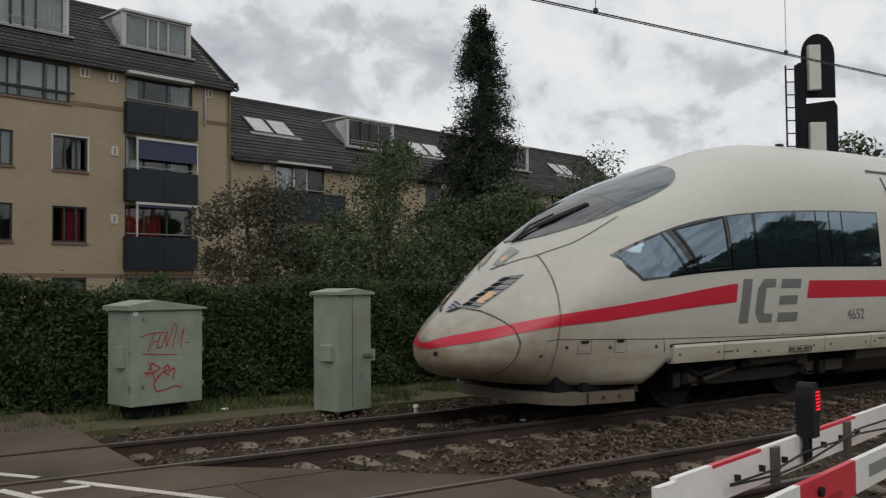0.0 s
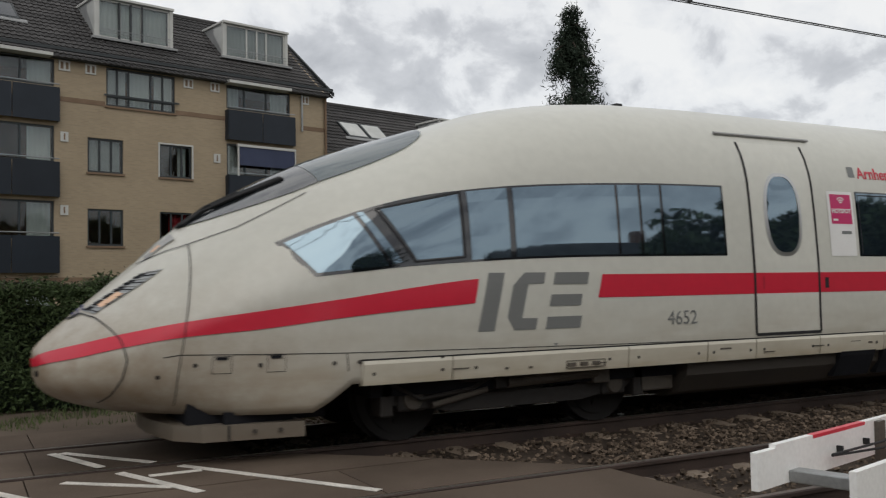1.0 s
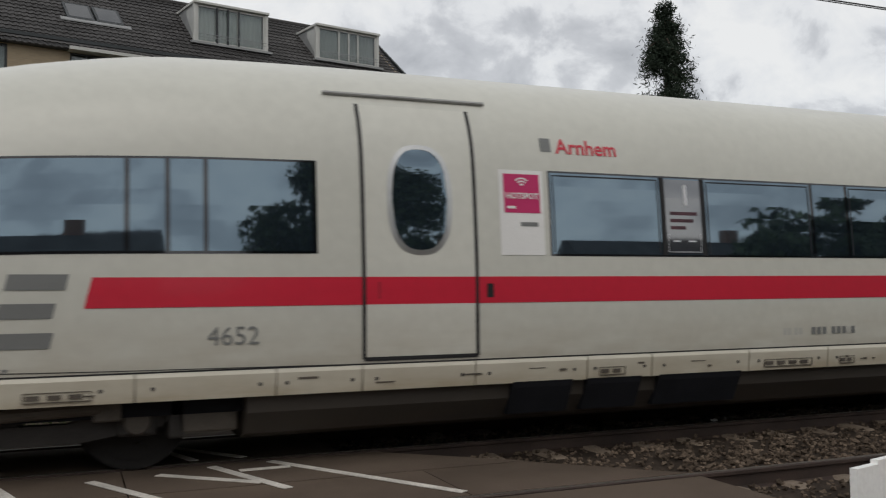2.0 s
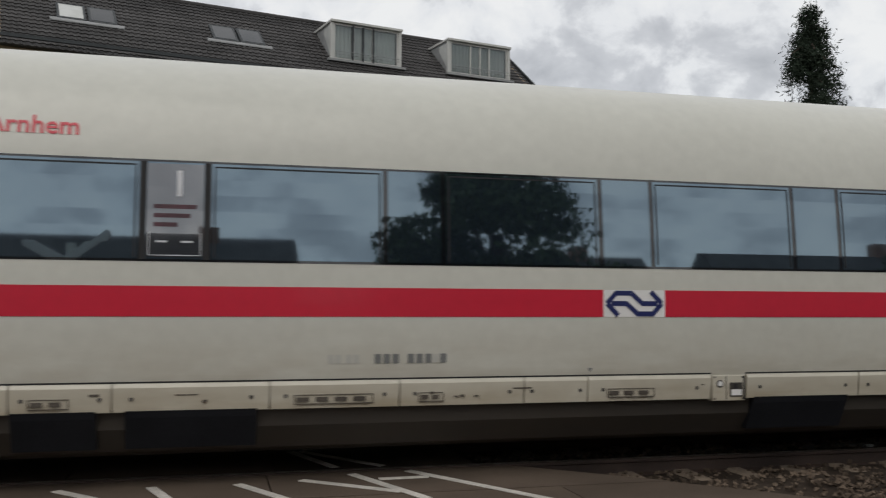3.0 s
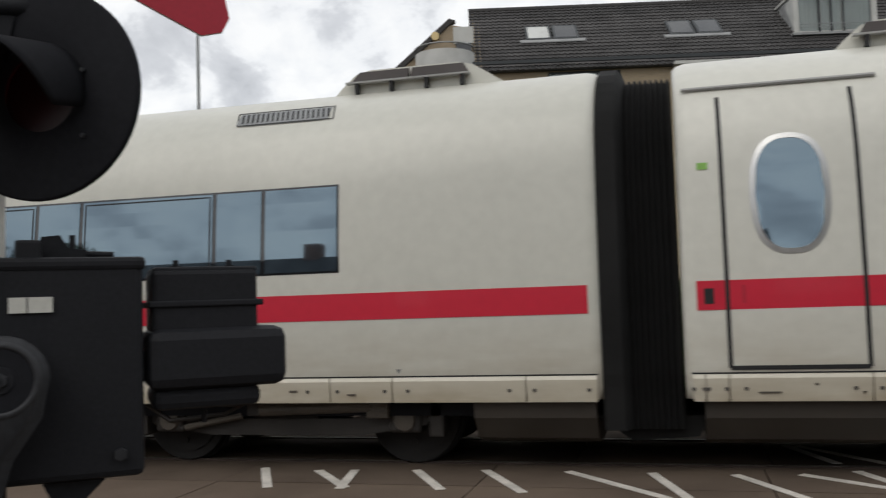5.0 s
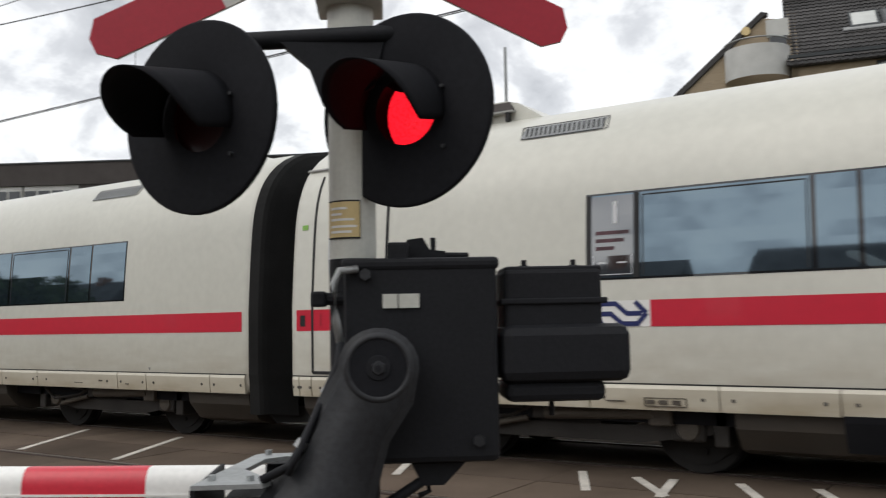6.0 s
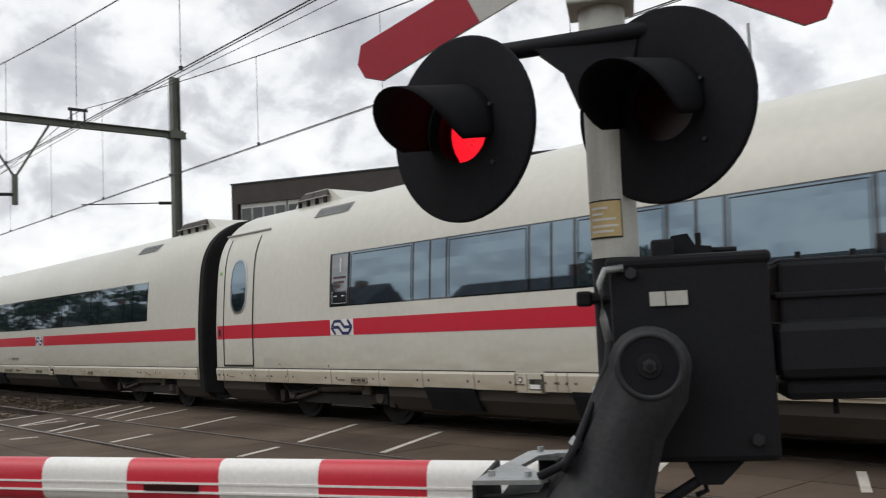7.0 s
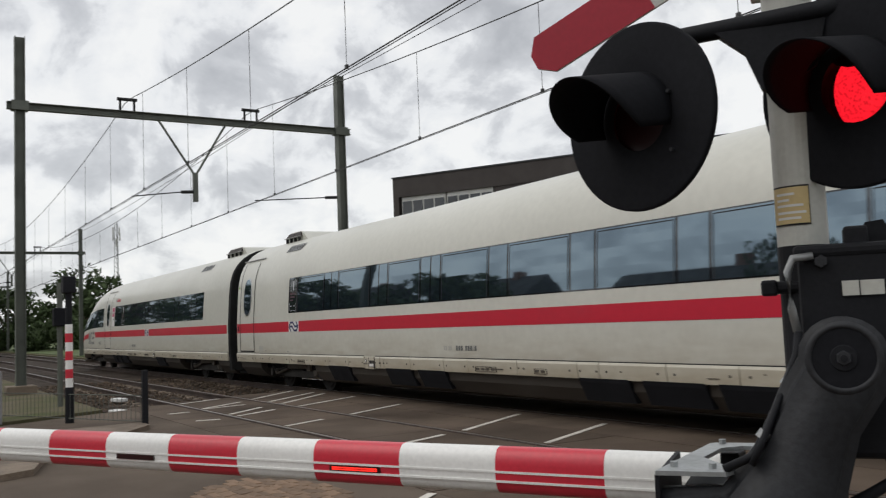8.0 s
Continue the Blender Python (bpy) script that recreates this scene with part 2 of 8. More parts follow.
M["zinc"] = material("galvanised_plate", (0.43, 0.45, 0.455), 0.45, metal=0.5, vary=0.12, scale=20)
M["boom_red"] = material("boom_red", (0.66, 0.030, 0.056), 0.4, vary=0.06, coat=0.2)
M["boom_white"] = material("boom_white", (0.90, 0.895, 0.87), 0.4, vary=0.05, coat=0.2)
M["cross_red"] = material("cross_red", (0.42, 0.014, 0.034), 0.45, vary=0.06)
M["cross_white"] = material("cross_white", (0.62, 0.61, 0.58), 0.5, vary=0.06)
M["lens_on"] = glow("lamp_lens_red", (1.0, 0.012, 0.026), 1.0)
ln_, ll_ = M["lens_on"].node_tree.nodes, M["lens_on"].node_tree.links
lv = ln_.new("ShaderNodeTexVoronoi"); lv.inputs["Scale"].default_value = 110
lr_ = ln_.new("ShaderNodeMapRange"); lr_.inputs["From Max"].default_value = 0.55; lr_.inputs["To Min"].default_value = 0.30; lr_.inputs["To Max"].default_value = 1.0
lt_ = ln_.new("ShaderNodeTexCoord")
ll_.new(lt_.outputs["Object"], lv.inputs["Vector"]); ll_.new(lv.outputs["Distance"], lr_.inputs["Value"]); ll_.new(lr_.outputs[0], ln_["Principled BSDF"].inputs["Emission Strength"])
M["lens_off"] = material("unlit_lens_dark_red", (0.028, 0.004, 0.005), 0.3, vary=0.1)
M["led"] = glow("led_red", (1.0, 0.028, 0.018), 1.3)
M["led_deep"] = glow("led_deep_red", (0.9, 0.012, 0.03), 0.9)
M["headlight"] = glow("headlight_warm", (0.62, 0.40, 0.26), 0.10)
M["yellow"] = material("label_yellow", (0.66, 0.51, 0.25), 0.6, vary=0.05)
M["mast"] = material("mast_green_grey", (0.115, 0.125, 0.105), 0.6, vary=0.15)
M["wire"] = material("copper_wire_dark", (0.03, 0.03, 0.03), 0.6, vary=0.1)
M["frame_dark"] = material("window_frame_dark", (0.022, 0.027, 0.03), 0.5, vary=0.06)
M["frame_white"] = material("frame_white", (0.50, 0.50, 0.475), 0.5, vary=0.06)
M["pane"] = material("house_pane", (0.02, 0.023, 0.026), 0.05, vary=0.05, ior=1.7, objrand=0.4)
M["curtain"] = material("curtain", (0.55, 0.56, 0.54), 0.8, vary=0.08, objrand=0.15)
M["curtain_red"] = material("curtain_red", (0.30, 0.012, 0.02), 0.8, vary=0.08)
M["navy"] = material("balcony_panel_navy", (0.012, 0.017, 0.025), 0.4, vary=0.08, spec=0.3, objrand=0.15)
M["awning"] = material("awning_blue", (0.030, 0.040, 0.085), 0.7, vary=0.05)
M["stone_band"] = material("brick_band_brown", (0.19, 0.125, 0.08), 0.9, vary=0.1)
M["lead"] = material("lead_flashing", (0.27, 0.275, 0.275), 0.55, vary=0.1)
M["brown_clad"] = material("brown_cladding", (0.042, 0.034, 0.031), 0.7, vary=0.08)
M["render_white"] = material("white_render", (0.5, 0.5, 0.48), 0.7, vary=0.08)
M["house_brick"] = material("house_brick", (0.20, 0.10, 0.065), 0.9, vary=0.15)
M["litter"] = material("litter_white", (0.75, 0.75, 0.73), 0.6, vary=0.05)
M["alu"] = material("aluminium_grey", (0.32, 0.33, 0.33), 0.45, metal=0.6, vary=0.1)

# ---------------------------------------------------------------- mesh helpers


def finish(name, bm, mat, smooth=False):
    me = bpy.data.meshes.new(name)
    bm.to_mesh(me)
    bm.free()
    if mat:
        me.materials.append(M[mat] if isinstance(mat, str) else mat)
    if smooth:
        for p in me.polygons:
            p.use_smooth = True
    return me


def thing(name, label, category, m=None, group="", kind=""):
    ob = new(name)
    ob.empty_display_size = 0.2
    if m is not None:
        ob.matrix_basis = m
    return tagged(ob, label, category, group, kind)


def part(name, bm, mat, parent, label="", m=None, smooth=False, kind=""):
    me = bm if isinstance(bm, bpy.types.Mesh) else finish(name, bm, mat, smooth)
    ob = new(name, me)
    ob.parent = parent
    if m is not None:
        ob.matrix_basis = m
    return tagged(ob, label, kind=kind)


def solid(name, bm, mat, label, category, group="", kind="", m=None, smooth=False):
    ob = new(name, finish(name, bm, mat, smooth))
    if m is not None:
        ob.matrix_basis = m
    return tagged(ob, label, category, group, kind)


def box(bm, x0, x1, y0, y1, z0, z1, bevel=0.0, m=None):
    r = bmesh.ops.create_cube(bm, size=1.0)
    vs = r["verts"]
    bmesh.ops.scale(bm, vec=(abs(x1 - x0), abs(y1 - y0), abs(z1 - z0)), verts=vs)
    bmesh.ops.translate(bm, vec=((x0 + x1) / 2, (y0 + y1) / 2, (z0 + z1) / 2), verts=vs)
    if bevel:
        es = list({e for v in vs for e in v.link_edges})
        r2 = bmesh.ops.bevel(bm, geom=es, offset=bevel, segments=2, affect="EDGES", profile=0.5)
        vs = [v for v in r2["verts"]] if m is not None else vs
    if m is not None:
        bmesh.ops.transform(bm, matrix=m, verts=vs)
    return bm


def nbox(*a, **k):
    return box(bmesh.new(), *a, **k)


def cyl(bm, p, q, r1, r2=None, seg=14, caps=True):
    p, q = Vector(p), Vector(q)
    d = q - p
    m = Matrix.Translation((p + q) / 2) @ d.to_track_quat("Z", "Y").to_matrix().to_4x4()
    bmesh.ops.create_cone(bm, cap_ends=caps, segments=seg, radius1=r1, radius2=r1 if r2 is None else r2, depth=d.length, matrix=m)
    return bm


def ncyl(*a, **k):
    return cyl(bmesh.new(), *a, **k)


def tube(bm, pts, r, seg=8):
    """A bent pipe through points."""
    pts = [Vector(p) for p in pts]
    rings = []
    for i, p in enumerate(pts):
        d = (pts[min(i + 1, len(pts) - 1)] - pts[max(i - 1, 0)]).normalized()
        q = d.to_track_quat("Z", "Y")
        rings.append([bm.verts.new(p + q @ Vector((r * math.cos(a), r * math.sin(a), 0))) for a in (2 * math.pi * k / seg for k in range(seg))])
    for a, b in zip(rings, rings[1:]):
        for k in range(seg):
            bm.faces.new((a[k], a[(k + 1) % seg], b[(k + 1) % seg], b[k]))
    bm.faces.new(rings[0][::-1]); bm.faces.new(rings[-1])
    return bm


def prism(bm, outline, axis, a, b):
    """A flat outline pushed along an axis from a to b. The outline gives the two other coordinates in order."""
    def at(p, v):
        return {"x": (v, p[0], p[1]), "y": (p[0], v, p[1]), "z": (p[0], p[1], v)}[axis]
    lo = [bm.verts.new(at(p, a)) for p in outline]
    hi = [bm.verts.new(at(p, b)) for p in outline]
    n = len(outline)
    bm.faces.new(lo); bm.faces.new(hi[::-1])
    for i in range(n):
        bm.faces.new((lo[i], hi[i], hi[(i + 1) % n], lo[(i + 1) % n]))
    bmesh.ops.recalc_face_normals(bm, faces=bm.faces[:])
    return bm


def nprism(*a):
    return prism(bmesh.new(), *a)


def lerp_list(table, v):
    xs = [t[0] for t in table]; ys = [t[1] for t in table]
    return float(np.interp(v, xs, ys))


def smooth_list(table, v):
    """A smooth curve through a short table."""
    xs = [t[0] for t in table]; ys = [t[1] for t in table]
    if v <= xs[0]: return ys[0]
    if v >= xs[-1]: return ys[-1]
    i = max(j for j in range(len(xs) - 1) if xs[j] <= v)
    d = [(ys[j + 1] - ys[j]) / (xs[j + 1] - xs[j]) for j in range(len(xs) - 1)]
    def tan(j):
        if j == 0: return d[0]
        if j == len(xs) - 1: return d[-1]
        return 0.0 if d[j - 1] * d[j] <= 0 else 2 * d[j - 1] * d[j] / (d[j - 1] + d[j])
    hh = xs[i + 1] - xs[i]; t = (v - xs[i]) / hh
    a, b = tan(i) * hh, tan(i + 1) * hh
    return (2*t**3 - 3*t*t + 1) * ys[i] + (t**3 - 2*t*t + t) * a + (-2*t**3 + 3*t*t) * ys[i + 1] + (t**3 - t*t) * b


def text_mesh(words, size, mat, bold=0.0):
    cu = bpy.data.curves.new("lettering", "FONT")
    cu.body, cu.size, cu.align_x, cu.extrude, cu.offset = words, size, "CENTER", 0.002, bold
    cu.resolution_u = 3
    ob = bpy.data.objects.new("lettering", cu)
    scene.collection.objects.link(ob)
    me = bpy.data.meshes.new_from_object(ob.evaluated_get(bpy.context.evaluated_depsgraph_get()))
    bpy.data.objects.remove(ob)
    bpy.data.curves.remove(cu)
    me.materials.clear()
    me.materials.append(M[mat])
    return me

# ---------------------------------------------------------------- the place: ground and tracks
RAIL_Y = (10.17, 8.667, 6.413, 4.91)   # rail heads, far to near
TRACK_FAR, TRACK_NEAR = 9.42, 5.66

bm = bmesh.new()
bmesh.ops.create_grid(bm, x_segments=2, y_segments=2, size=1500)
bmesh.ops.translate(bm, vec=(0, 300, -0.30), verts=bm.verts)
solid("ground", bm, "soil", "bare sandy soil with sparse grass beside the railway", "ground", kind="structure")


def slab(name, outline, z0, z1, mat, label, category, kind="structure"):
    return solid(name, nprism(outline, "z", z0, z1), mat, label, category, kind=kind)


slab("verge", [(-130, 11.6), (-130, 60), (130, 60), (130, 11.6)], -0.5, -0.06, "soil", "strip of bare soil and thin grass beside the track", "ground")
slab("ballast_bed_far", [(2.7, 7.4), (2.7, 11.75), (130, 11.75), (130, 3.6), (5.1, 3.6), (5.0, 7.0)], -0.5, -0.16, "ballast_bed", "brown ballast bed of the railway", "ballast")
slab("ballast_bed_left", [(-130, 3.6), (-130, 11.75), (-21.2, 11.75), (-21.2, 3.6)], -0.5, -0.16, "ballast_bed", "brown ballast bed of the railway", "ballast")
slab("road", [(-19.5, 3.9), (5.05, 3.9), (9, -6), (9, -60), (-9, -60), (-14.5, -6)], -0.5, -0.012, "asphalt", "grey asphalt road leading onto the level crossing", "road")
slab("road_beyond", [(-20.5, 11.4), (2.55, 11.4), (2.55, 14), (-7, 34), (-30, 34)], -0.5, -0.013, "asphalt", "grey asphalt road beyond the level crossing", "road")
slab("pavement", [(-130, 3.4), (-19.6, 3.4), (-14.6, -6), (-14.6, -60), (-130, -60)], -0.5, 0.02, "soil", "trodden ground beside the road", "ground")
slab("pavement_behind", [(9.05, -60), (9.05, -6), (5.3, 3.5), (130, 3.5), (130, -60)], -0.5, -0.03, "soil", "trodden ground beside the road", "ground")

# crossing deck in panels between and beside the rails
deck = thing("crossing_deck", "dark brown level crossing panels set between the rails", "crossing deck", kind="structure")
rnd = random.Random(3)


def deck_row(y0, y1, x0, x1, step, slant0=0.0, slant1=0.0):
    x = x0
    while x < x1 - 0.05:
        xe = min(x + step, x1)
        if x1 - xe < 0.3: xe = x1
        a0 = slant0 if x == x0 else 0.0
        a1 = slant1 if xe == x1 else 0.0
        g = 0.006
        bmp = nprism([(x + g, y0 + g), (xe - g + a1, y0 + g), (xe - g, y1 - g), (x + g + a0, y1 - g)], "z", -0.3, -0.008 + rnd.uniform(-0.003, 0.003))
        part("deck_panel", bmp, "deck", deck)
        x = xe


deck_row(10.25, 11.4, -20.8, 2.6, 1.8)
deck_row(8.75, 10.09, -20.9, 2.6, 1.8)
deck_row(7.55, 8.58, -21.0, 2.9, 2.4, 0, 1.1)
deck_row(6.49, 7.54, -21.0, 4.0, 2.4, 0, 1.0)
deck_row(4.99, 6.34, -20.4, 5.0, 1.8)
deck_row(3.9, 4.83, -20.0, 5.05, 1.8)

# rails and sleepers
RAIL_SECTION = [(-0.068, -0.172), (-0.068, -0.160), (-0.012, -0.140), (-0.010, -0.045), (-0.036, -0.034), (-0.036, -0.006), (-0.028, 0.0),
                (0.028, 0.0), (0.036, -0.006), (0.036, -0.034), (0.010, -0.045), (0.012, -0.140), (0.068, -0.160), (0.068, -0.172)]
sleeper_bm = bmesh.new()
sec = [(-0.145, -0.39), (-0.125, -0.165), (-0.07, -0.13), (0.07, -0.13), (0.125, -0.165), (0.145, -0.39)]
ring_prev = None
for yy, dz in ((-1.28, -0.09), (-1.18, -0.02), (-0.6, 0.0), (-0.35, -0.07), (0.35, -0.07), (0.6, 0.0), (1.18, -0.02), (1.28, -0.09)):
    ring_now = [sleeper_bm.verts.new((a, yy, b + (dz if b > -0.3 else 0))) for a, b in sec]
    if ring_prev:
        for k in range(5): sleeper_bm.faces.new((ring_prev[k], ring_now[k], ring_now[k + 1], ring_prev[k + 1]))
    else:
        sleeper_bm.faces.new(ring_now)
    ring_prev = ring_now
sleeper_bm.faces.new(ring_prev[::-1])
bmesh.ops.recalc_face_normals(sleeper_bm, faces=sleeper_bm.faces[:])
SLEEPER = finish("sleeper", sleeper_bm, "sleeper")
tracks = []
for yc, pair in ((TRACK_FAR, RAIL_Y[:2]), (TRACK_NEAR, RAIL_Y[2:])):
    tr = thing("railway_track", "rusty steel rails on concrete sleepers in ballast", "railway track", pose(0, yc, 0), "railway tracks")
    for y in pair:
        part("rail", nprism([(a + y - yc, b) for a, b in RAIL_SECTION], "x", -190, 150), "rail", tr, "rusty steel rail")
        part("rail_head", nbox(-190, 150, y - yc - 0.026, y - yc + 0.026, -0.002, 0.0025), "railtop", tr, "worn bright running surface")
    for k in range(-60, 42):
        xs = 2.95 + 0.6 * k
        if -21.3 < xs < 2.9: continue
        part("sleeper", SLEEPER, None, tr, m=pose(xs + rnd.uniform(-0.02, 0.02), rnd.uniform(-0.03, 0.03), rnd.uniform(-0.012, 0.012)))
    tracks.append(tr)


def scatter_mesh(name, pts, sizes, base_v, base_f, mat, label, category, squash=(1, 1, 1), seed=1, kind="stuff"):
    """Many small copies of one piece in one mesh, each turned and scaled at random."""
    rs = np.random.RandomState(seed)
    n = len(pts); bv = np.array(base_v, float); nv = len(bv)
    q = rs.normal(size=(n, 4)); q /= np.linalg.norm(q, axis=1)[:, None]
    w, x, y, z = q.T
    R = np.stack([np.stack([1-2*(y*y+z*z), 2*(x*y-z*w), 2*(x*z+y*w)], -1), np.stack([2*(x*y+z*w), 1-2*(x*x+z*z), 2*(y*z-x*w)], -1), np.stack([2*(x*z-y*w), 2*(y*z+x*w), 1-2*(x*x+y*y)], -1)], 1)
    v = np.einsum("nij,vj->nvi", R, bv) * np.asarray(sizes)[:, None, None] * np.array(squash) + np.asarray(pts)[:, None, :]
    f = np.array(base_f)
    faces = (f[None] + (np.arange(n) * nv)[:, None, None]).reshape(-1, f.shape[1])
    me = bpy.data.meshes.new(name)
    me.from_pydata(v.reshape(-1, 3).tolist(), [], faces.tolist())
    me.materials.append(M[mat])
    ob = new(name, me)
    return tagged(ob, label, category, kind=kind)


STONE_V = [(1, 0.1, 0), (-0.9, 0.2, 0.1), (0.1, 0.9, -0.1), (0, -1, 0.1), (0.2, 0, 0.75), (-0.1, 0.1, -0.7)]
STONE_F = [(0, 2, 4), (2, 1, 4), (1, 3, 4), (3, 0, 4), (2, 0, 5), (1, 2, 5), (3, 1, 5), (0, 3, 5)]
rs = np.random.RandomState(5)


def strip_points(n, x0, x1, y0, y1, z, jitter):
    p = np.stack([rs.uniform(x0, x1, n), rs.uniform(y0, y1, n), z + rs.uniform(-jitter, jitter, n)], -1)
    return p


pts = np.concatenate([strip_points(15000, 2.8, 18, 3.7, 11.7, -0.148, 0.026), strip_points(6000, 18, 45, 3.7, 11.7, -0.148, 0.028), strip_points(4500, -34, -21.2, 3.7, 11.7, -0.148, 0.028)])
pts = pts[~((pts[:, 0] < 5.0) & (pts[:, 1] < 8.58 - (pts[:, 0] - 2.8) * 0.9) & (pts[:, 0] > 0)) & ~((pts[:, 0] > 2) & (pts[:, 0] < 5.05) & (pts[:, 1] < 7.0))]
far_off = np.where(np.abs(pts[:, 0] + 2) > 21, 1.5, 1.0)
scatter_mesh("ballast_stones", pts, rs.uniform(0.018, 0.042, len(pts)) * far_off, STONE_V, STONE_F, "ballast", "loose brown ballast stones around the sleepers", "ballast", (1, 1, 0.8), 6)
# heap of ballast along the sleepers' ends between the two tracks
pts = np.concatenate([strip_points(2600, 5.3, 22, 6.75, 7.9, -0.12, 0.04), strip_points(900, 3.0, 22, 10.85, 11.7, -0.10, 0.04)])
pts = pts[~((pts[:, 0] < 5.4) & (pts[:, 1] < 8.3))]
scatter_mesh("ballast_stones", pts, rs.uniform(0.02, 0.045, len(pts)), STONE_V, STONE_F, "ballast", "loose brown ballast stones heaped between the tracks", "ballast", (1, 1, 0.8), 7)

# painted lines on the deck


def painted_line(x0, y0, x1, y1, lift=0.0, width=0.085):
    a, b = Vector((x0, y0)), Vector((x1, y1))
    d = (b - a).normalized() * width / 2
    n = Vector((-d.y, d.x))
    o = [a + n, b + n, b - n, a - n]
    solid("road_marking", nprism([tuple(p) for p in o], "z", -0.006 + lift, -0.0005 + lift), "paint", "worn white painted line on the crossing deck", "road marking", "crossing markings")


LINES = [
    (1.88, 8.5, 2.98, 6.60), (1.35, 8.45, 1.78, 7.3), (0.88, 8.26, 1.63, 7.6), (0.34, 8.2, 0.98, 6.95), (-0.36, 8.22, -0.02, 7.1), (-1.10, 8.25, -0.2, 7.2),
    (-1.86, 8.25, -1.35, 7.3), (-2.51, 8.2, -2.05, 7.35), (-3.10, 8.15, -2.93, 7.3), (-3.45, 8.1, -2.9, 7.35), (-4.05, 8.2, -3.6, 7.3),
    (-9.12, 6.55, -10.05, 8.3), (-10.99, 6.55, -12.1, 8.3), (-14.49, 6.5, -15.41, 7.95), (-16.82, 6.5, -17.92, 8.2), (-17.74, 6.5, -19.41, 8.15), (-18.44, 6.5, -19.99, 8.15), (-19.47, 6.5, -21.0, 8.05),
    (-19.75, 5.0, -20.3, 6.0), (-18.1, 5.0, -18.96, 6.05), (-18.05, 5.0, -18.25, 5.9), (-16.45, 5.0, -17.31, 5.9), (-16.0, 5.0, -16.6, 5.9), (-13.7, 5.0, -14.14, 5.8), (-10.47, 5.35, -10.8, 6.1), (-15.83, 4.2, -15.73, 4.6), (-17.59, 4.2, -17.65, 4.6),
    (-6.1, 8.2, -5.6, 7.2), (-7.2, 8.2, -6.6, 7.1), (0.92, 9.8, 1.25, 8.8), (1.02, 9.81, 1.70, 8.8), (1.55, 8.17, 1.99, 8.18),
    (-7.3, 3.85, -6.7, 3.1),
]
for k, ln in enumerate(LINES):
    painted_line(*ln, lift=0.0007 * (k % 5))

# ---------------------------------------------------------------- the train
TRAIN_Y = TRACK_FAR
Z_TOP = [(0, 1.03), (0.05, 1.10), (0.3, 1.322), (0.93, 1.858), (1.3, 2.19), (2.57, 2.88), (3.9, 3.33), (5.0, 3.66), (6.3, 3.84), (8.0, 3.87), (10, 3.87)]
Z_BOT = [(0, 0.80), (0.05, 0.69), (0.25, 0.57), (0.7, 0.47), (1.2, 0.44), (2.25, 0.43), (2.62, 0.67), (2.9, 0.67)]
HALF_W = [(0, 0.08), (0.05, 0.29), (0.2, 0.55), (0.45, 0.82), (0.8, 1.03), (1.3, 1.20), (1.9, 1.36), (2.8, 1.465), (4.0, 1.475), (6, 1.475)]
ROUND = [(0, 0.0), (1.0, 0.0), (2.5, 0.56), (4.5, 0.98), (6.0, 1.0)]
ROUND_LOW = [(0, 0.0), (0.5, 0.15), (1.0, 0.45), (1.7, 0.9), (2.4, 1.0)]
PROFILE = [(0.65, 1.445), (0.90, 1.475), (1.60, 1.475), (1.90, 1.462), (2.70, 1.402), (2.95, 1.355), (3.15, 1.285), (3.32, 1.19), (3.48, 1.05), (3.62, 0.87), (3.73, 0.65), (3.81, 0.42), (3.855, 0.2), (3.87, 0.0)]


def section_w(u, s):
    flat = smooth_list([((z - 0.65) / 3.22, w / 1.475) for z, w in PROFILE], s)
    low = s < 0.43
    q = abs(2 * s - 0.86) / (0.86 * 1.06 if low else 1.14)
    oval = max(0.0, 1 - q ** (2.6 if low else 1.75)) ** (1 / (1.8 if low else 1.4))
    k = smooth_list(ROUND_LOW if low else ROUND, u)
    if 0.36 < s < 0.50:
        f = (s - 0.36) / 0.14
        k = smooth_list(ROUND_LOW, u) * (1 - f) + smooth_list(ROUND, u) * f
    return smooth_list(HALF_W, u) * (k * flat + (1 - k) * oval)


def skin(u, s, side=-1):
    """A point of the car body: u metres behind the nose, s from the sill (0) to the ridge (1)."""
    zb, zt = smooth_list(Z_BOT, u), smooth_list(Z_TOP, u)
    return Vector((u, side * section_w(u, s), zb + s * (zt - zb)))


def skin_out(u, s, out, side=-1):
    p = skin(u, s, side)
    a = skin(u + 0.02, s, side) - skin(max(0, u - 0.02), s, side)
    b = skin(u, min(1, s + 0.01), side) - skin(u, max(0, s - 0.01), side)
    n = a.cross(b)
    if n.length < 1e-9: return p
    n.normalize()
    if u < 0.8:
        if n.dot(p - Vector((u + 0.5, 0, 0.95))) < 0: n = -n
    elif n.y * side < 0 and abs(n.y) > 0.05 or (abs(n.y) <= 0.05 and n.z < 0): n = -n
    return p + n * out


def s_of(u, z):
    zb, zt = smooth_list(Z_BOT, u), smooth_list(Z_TOP, u)
    return min(1.0, max(0.0, (z - zb) / (zt - zb)))


def side_patch(columns, out=0.004, rows=4, side=-1, bm=None):
    """A sheet that lies on the body side; columns of (u, z low, z high), each edge of some thickness."""
    bm = bm or bmesh.new()
    grid = []
    for u, z0, z1 in columns:
        grid.append([bm.verts.new(skin_out(u, s_of(u, z0 + (z1 - z0) * k / rows), out, side)) for k in range(rows + 1)])
    for a, b in zip(grid, grid[1:]):
        for k in range(rows):
            f = (a[k], b[k], b[k + 1], a[k + 1])
            bm.faces.new(f if side < 0 else f[::-1])
    return bm


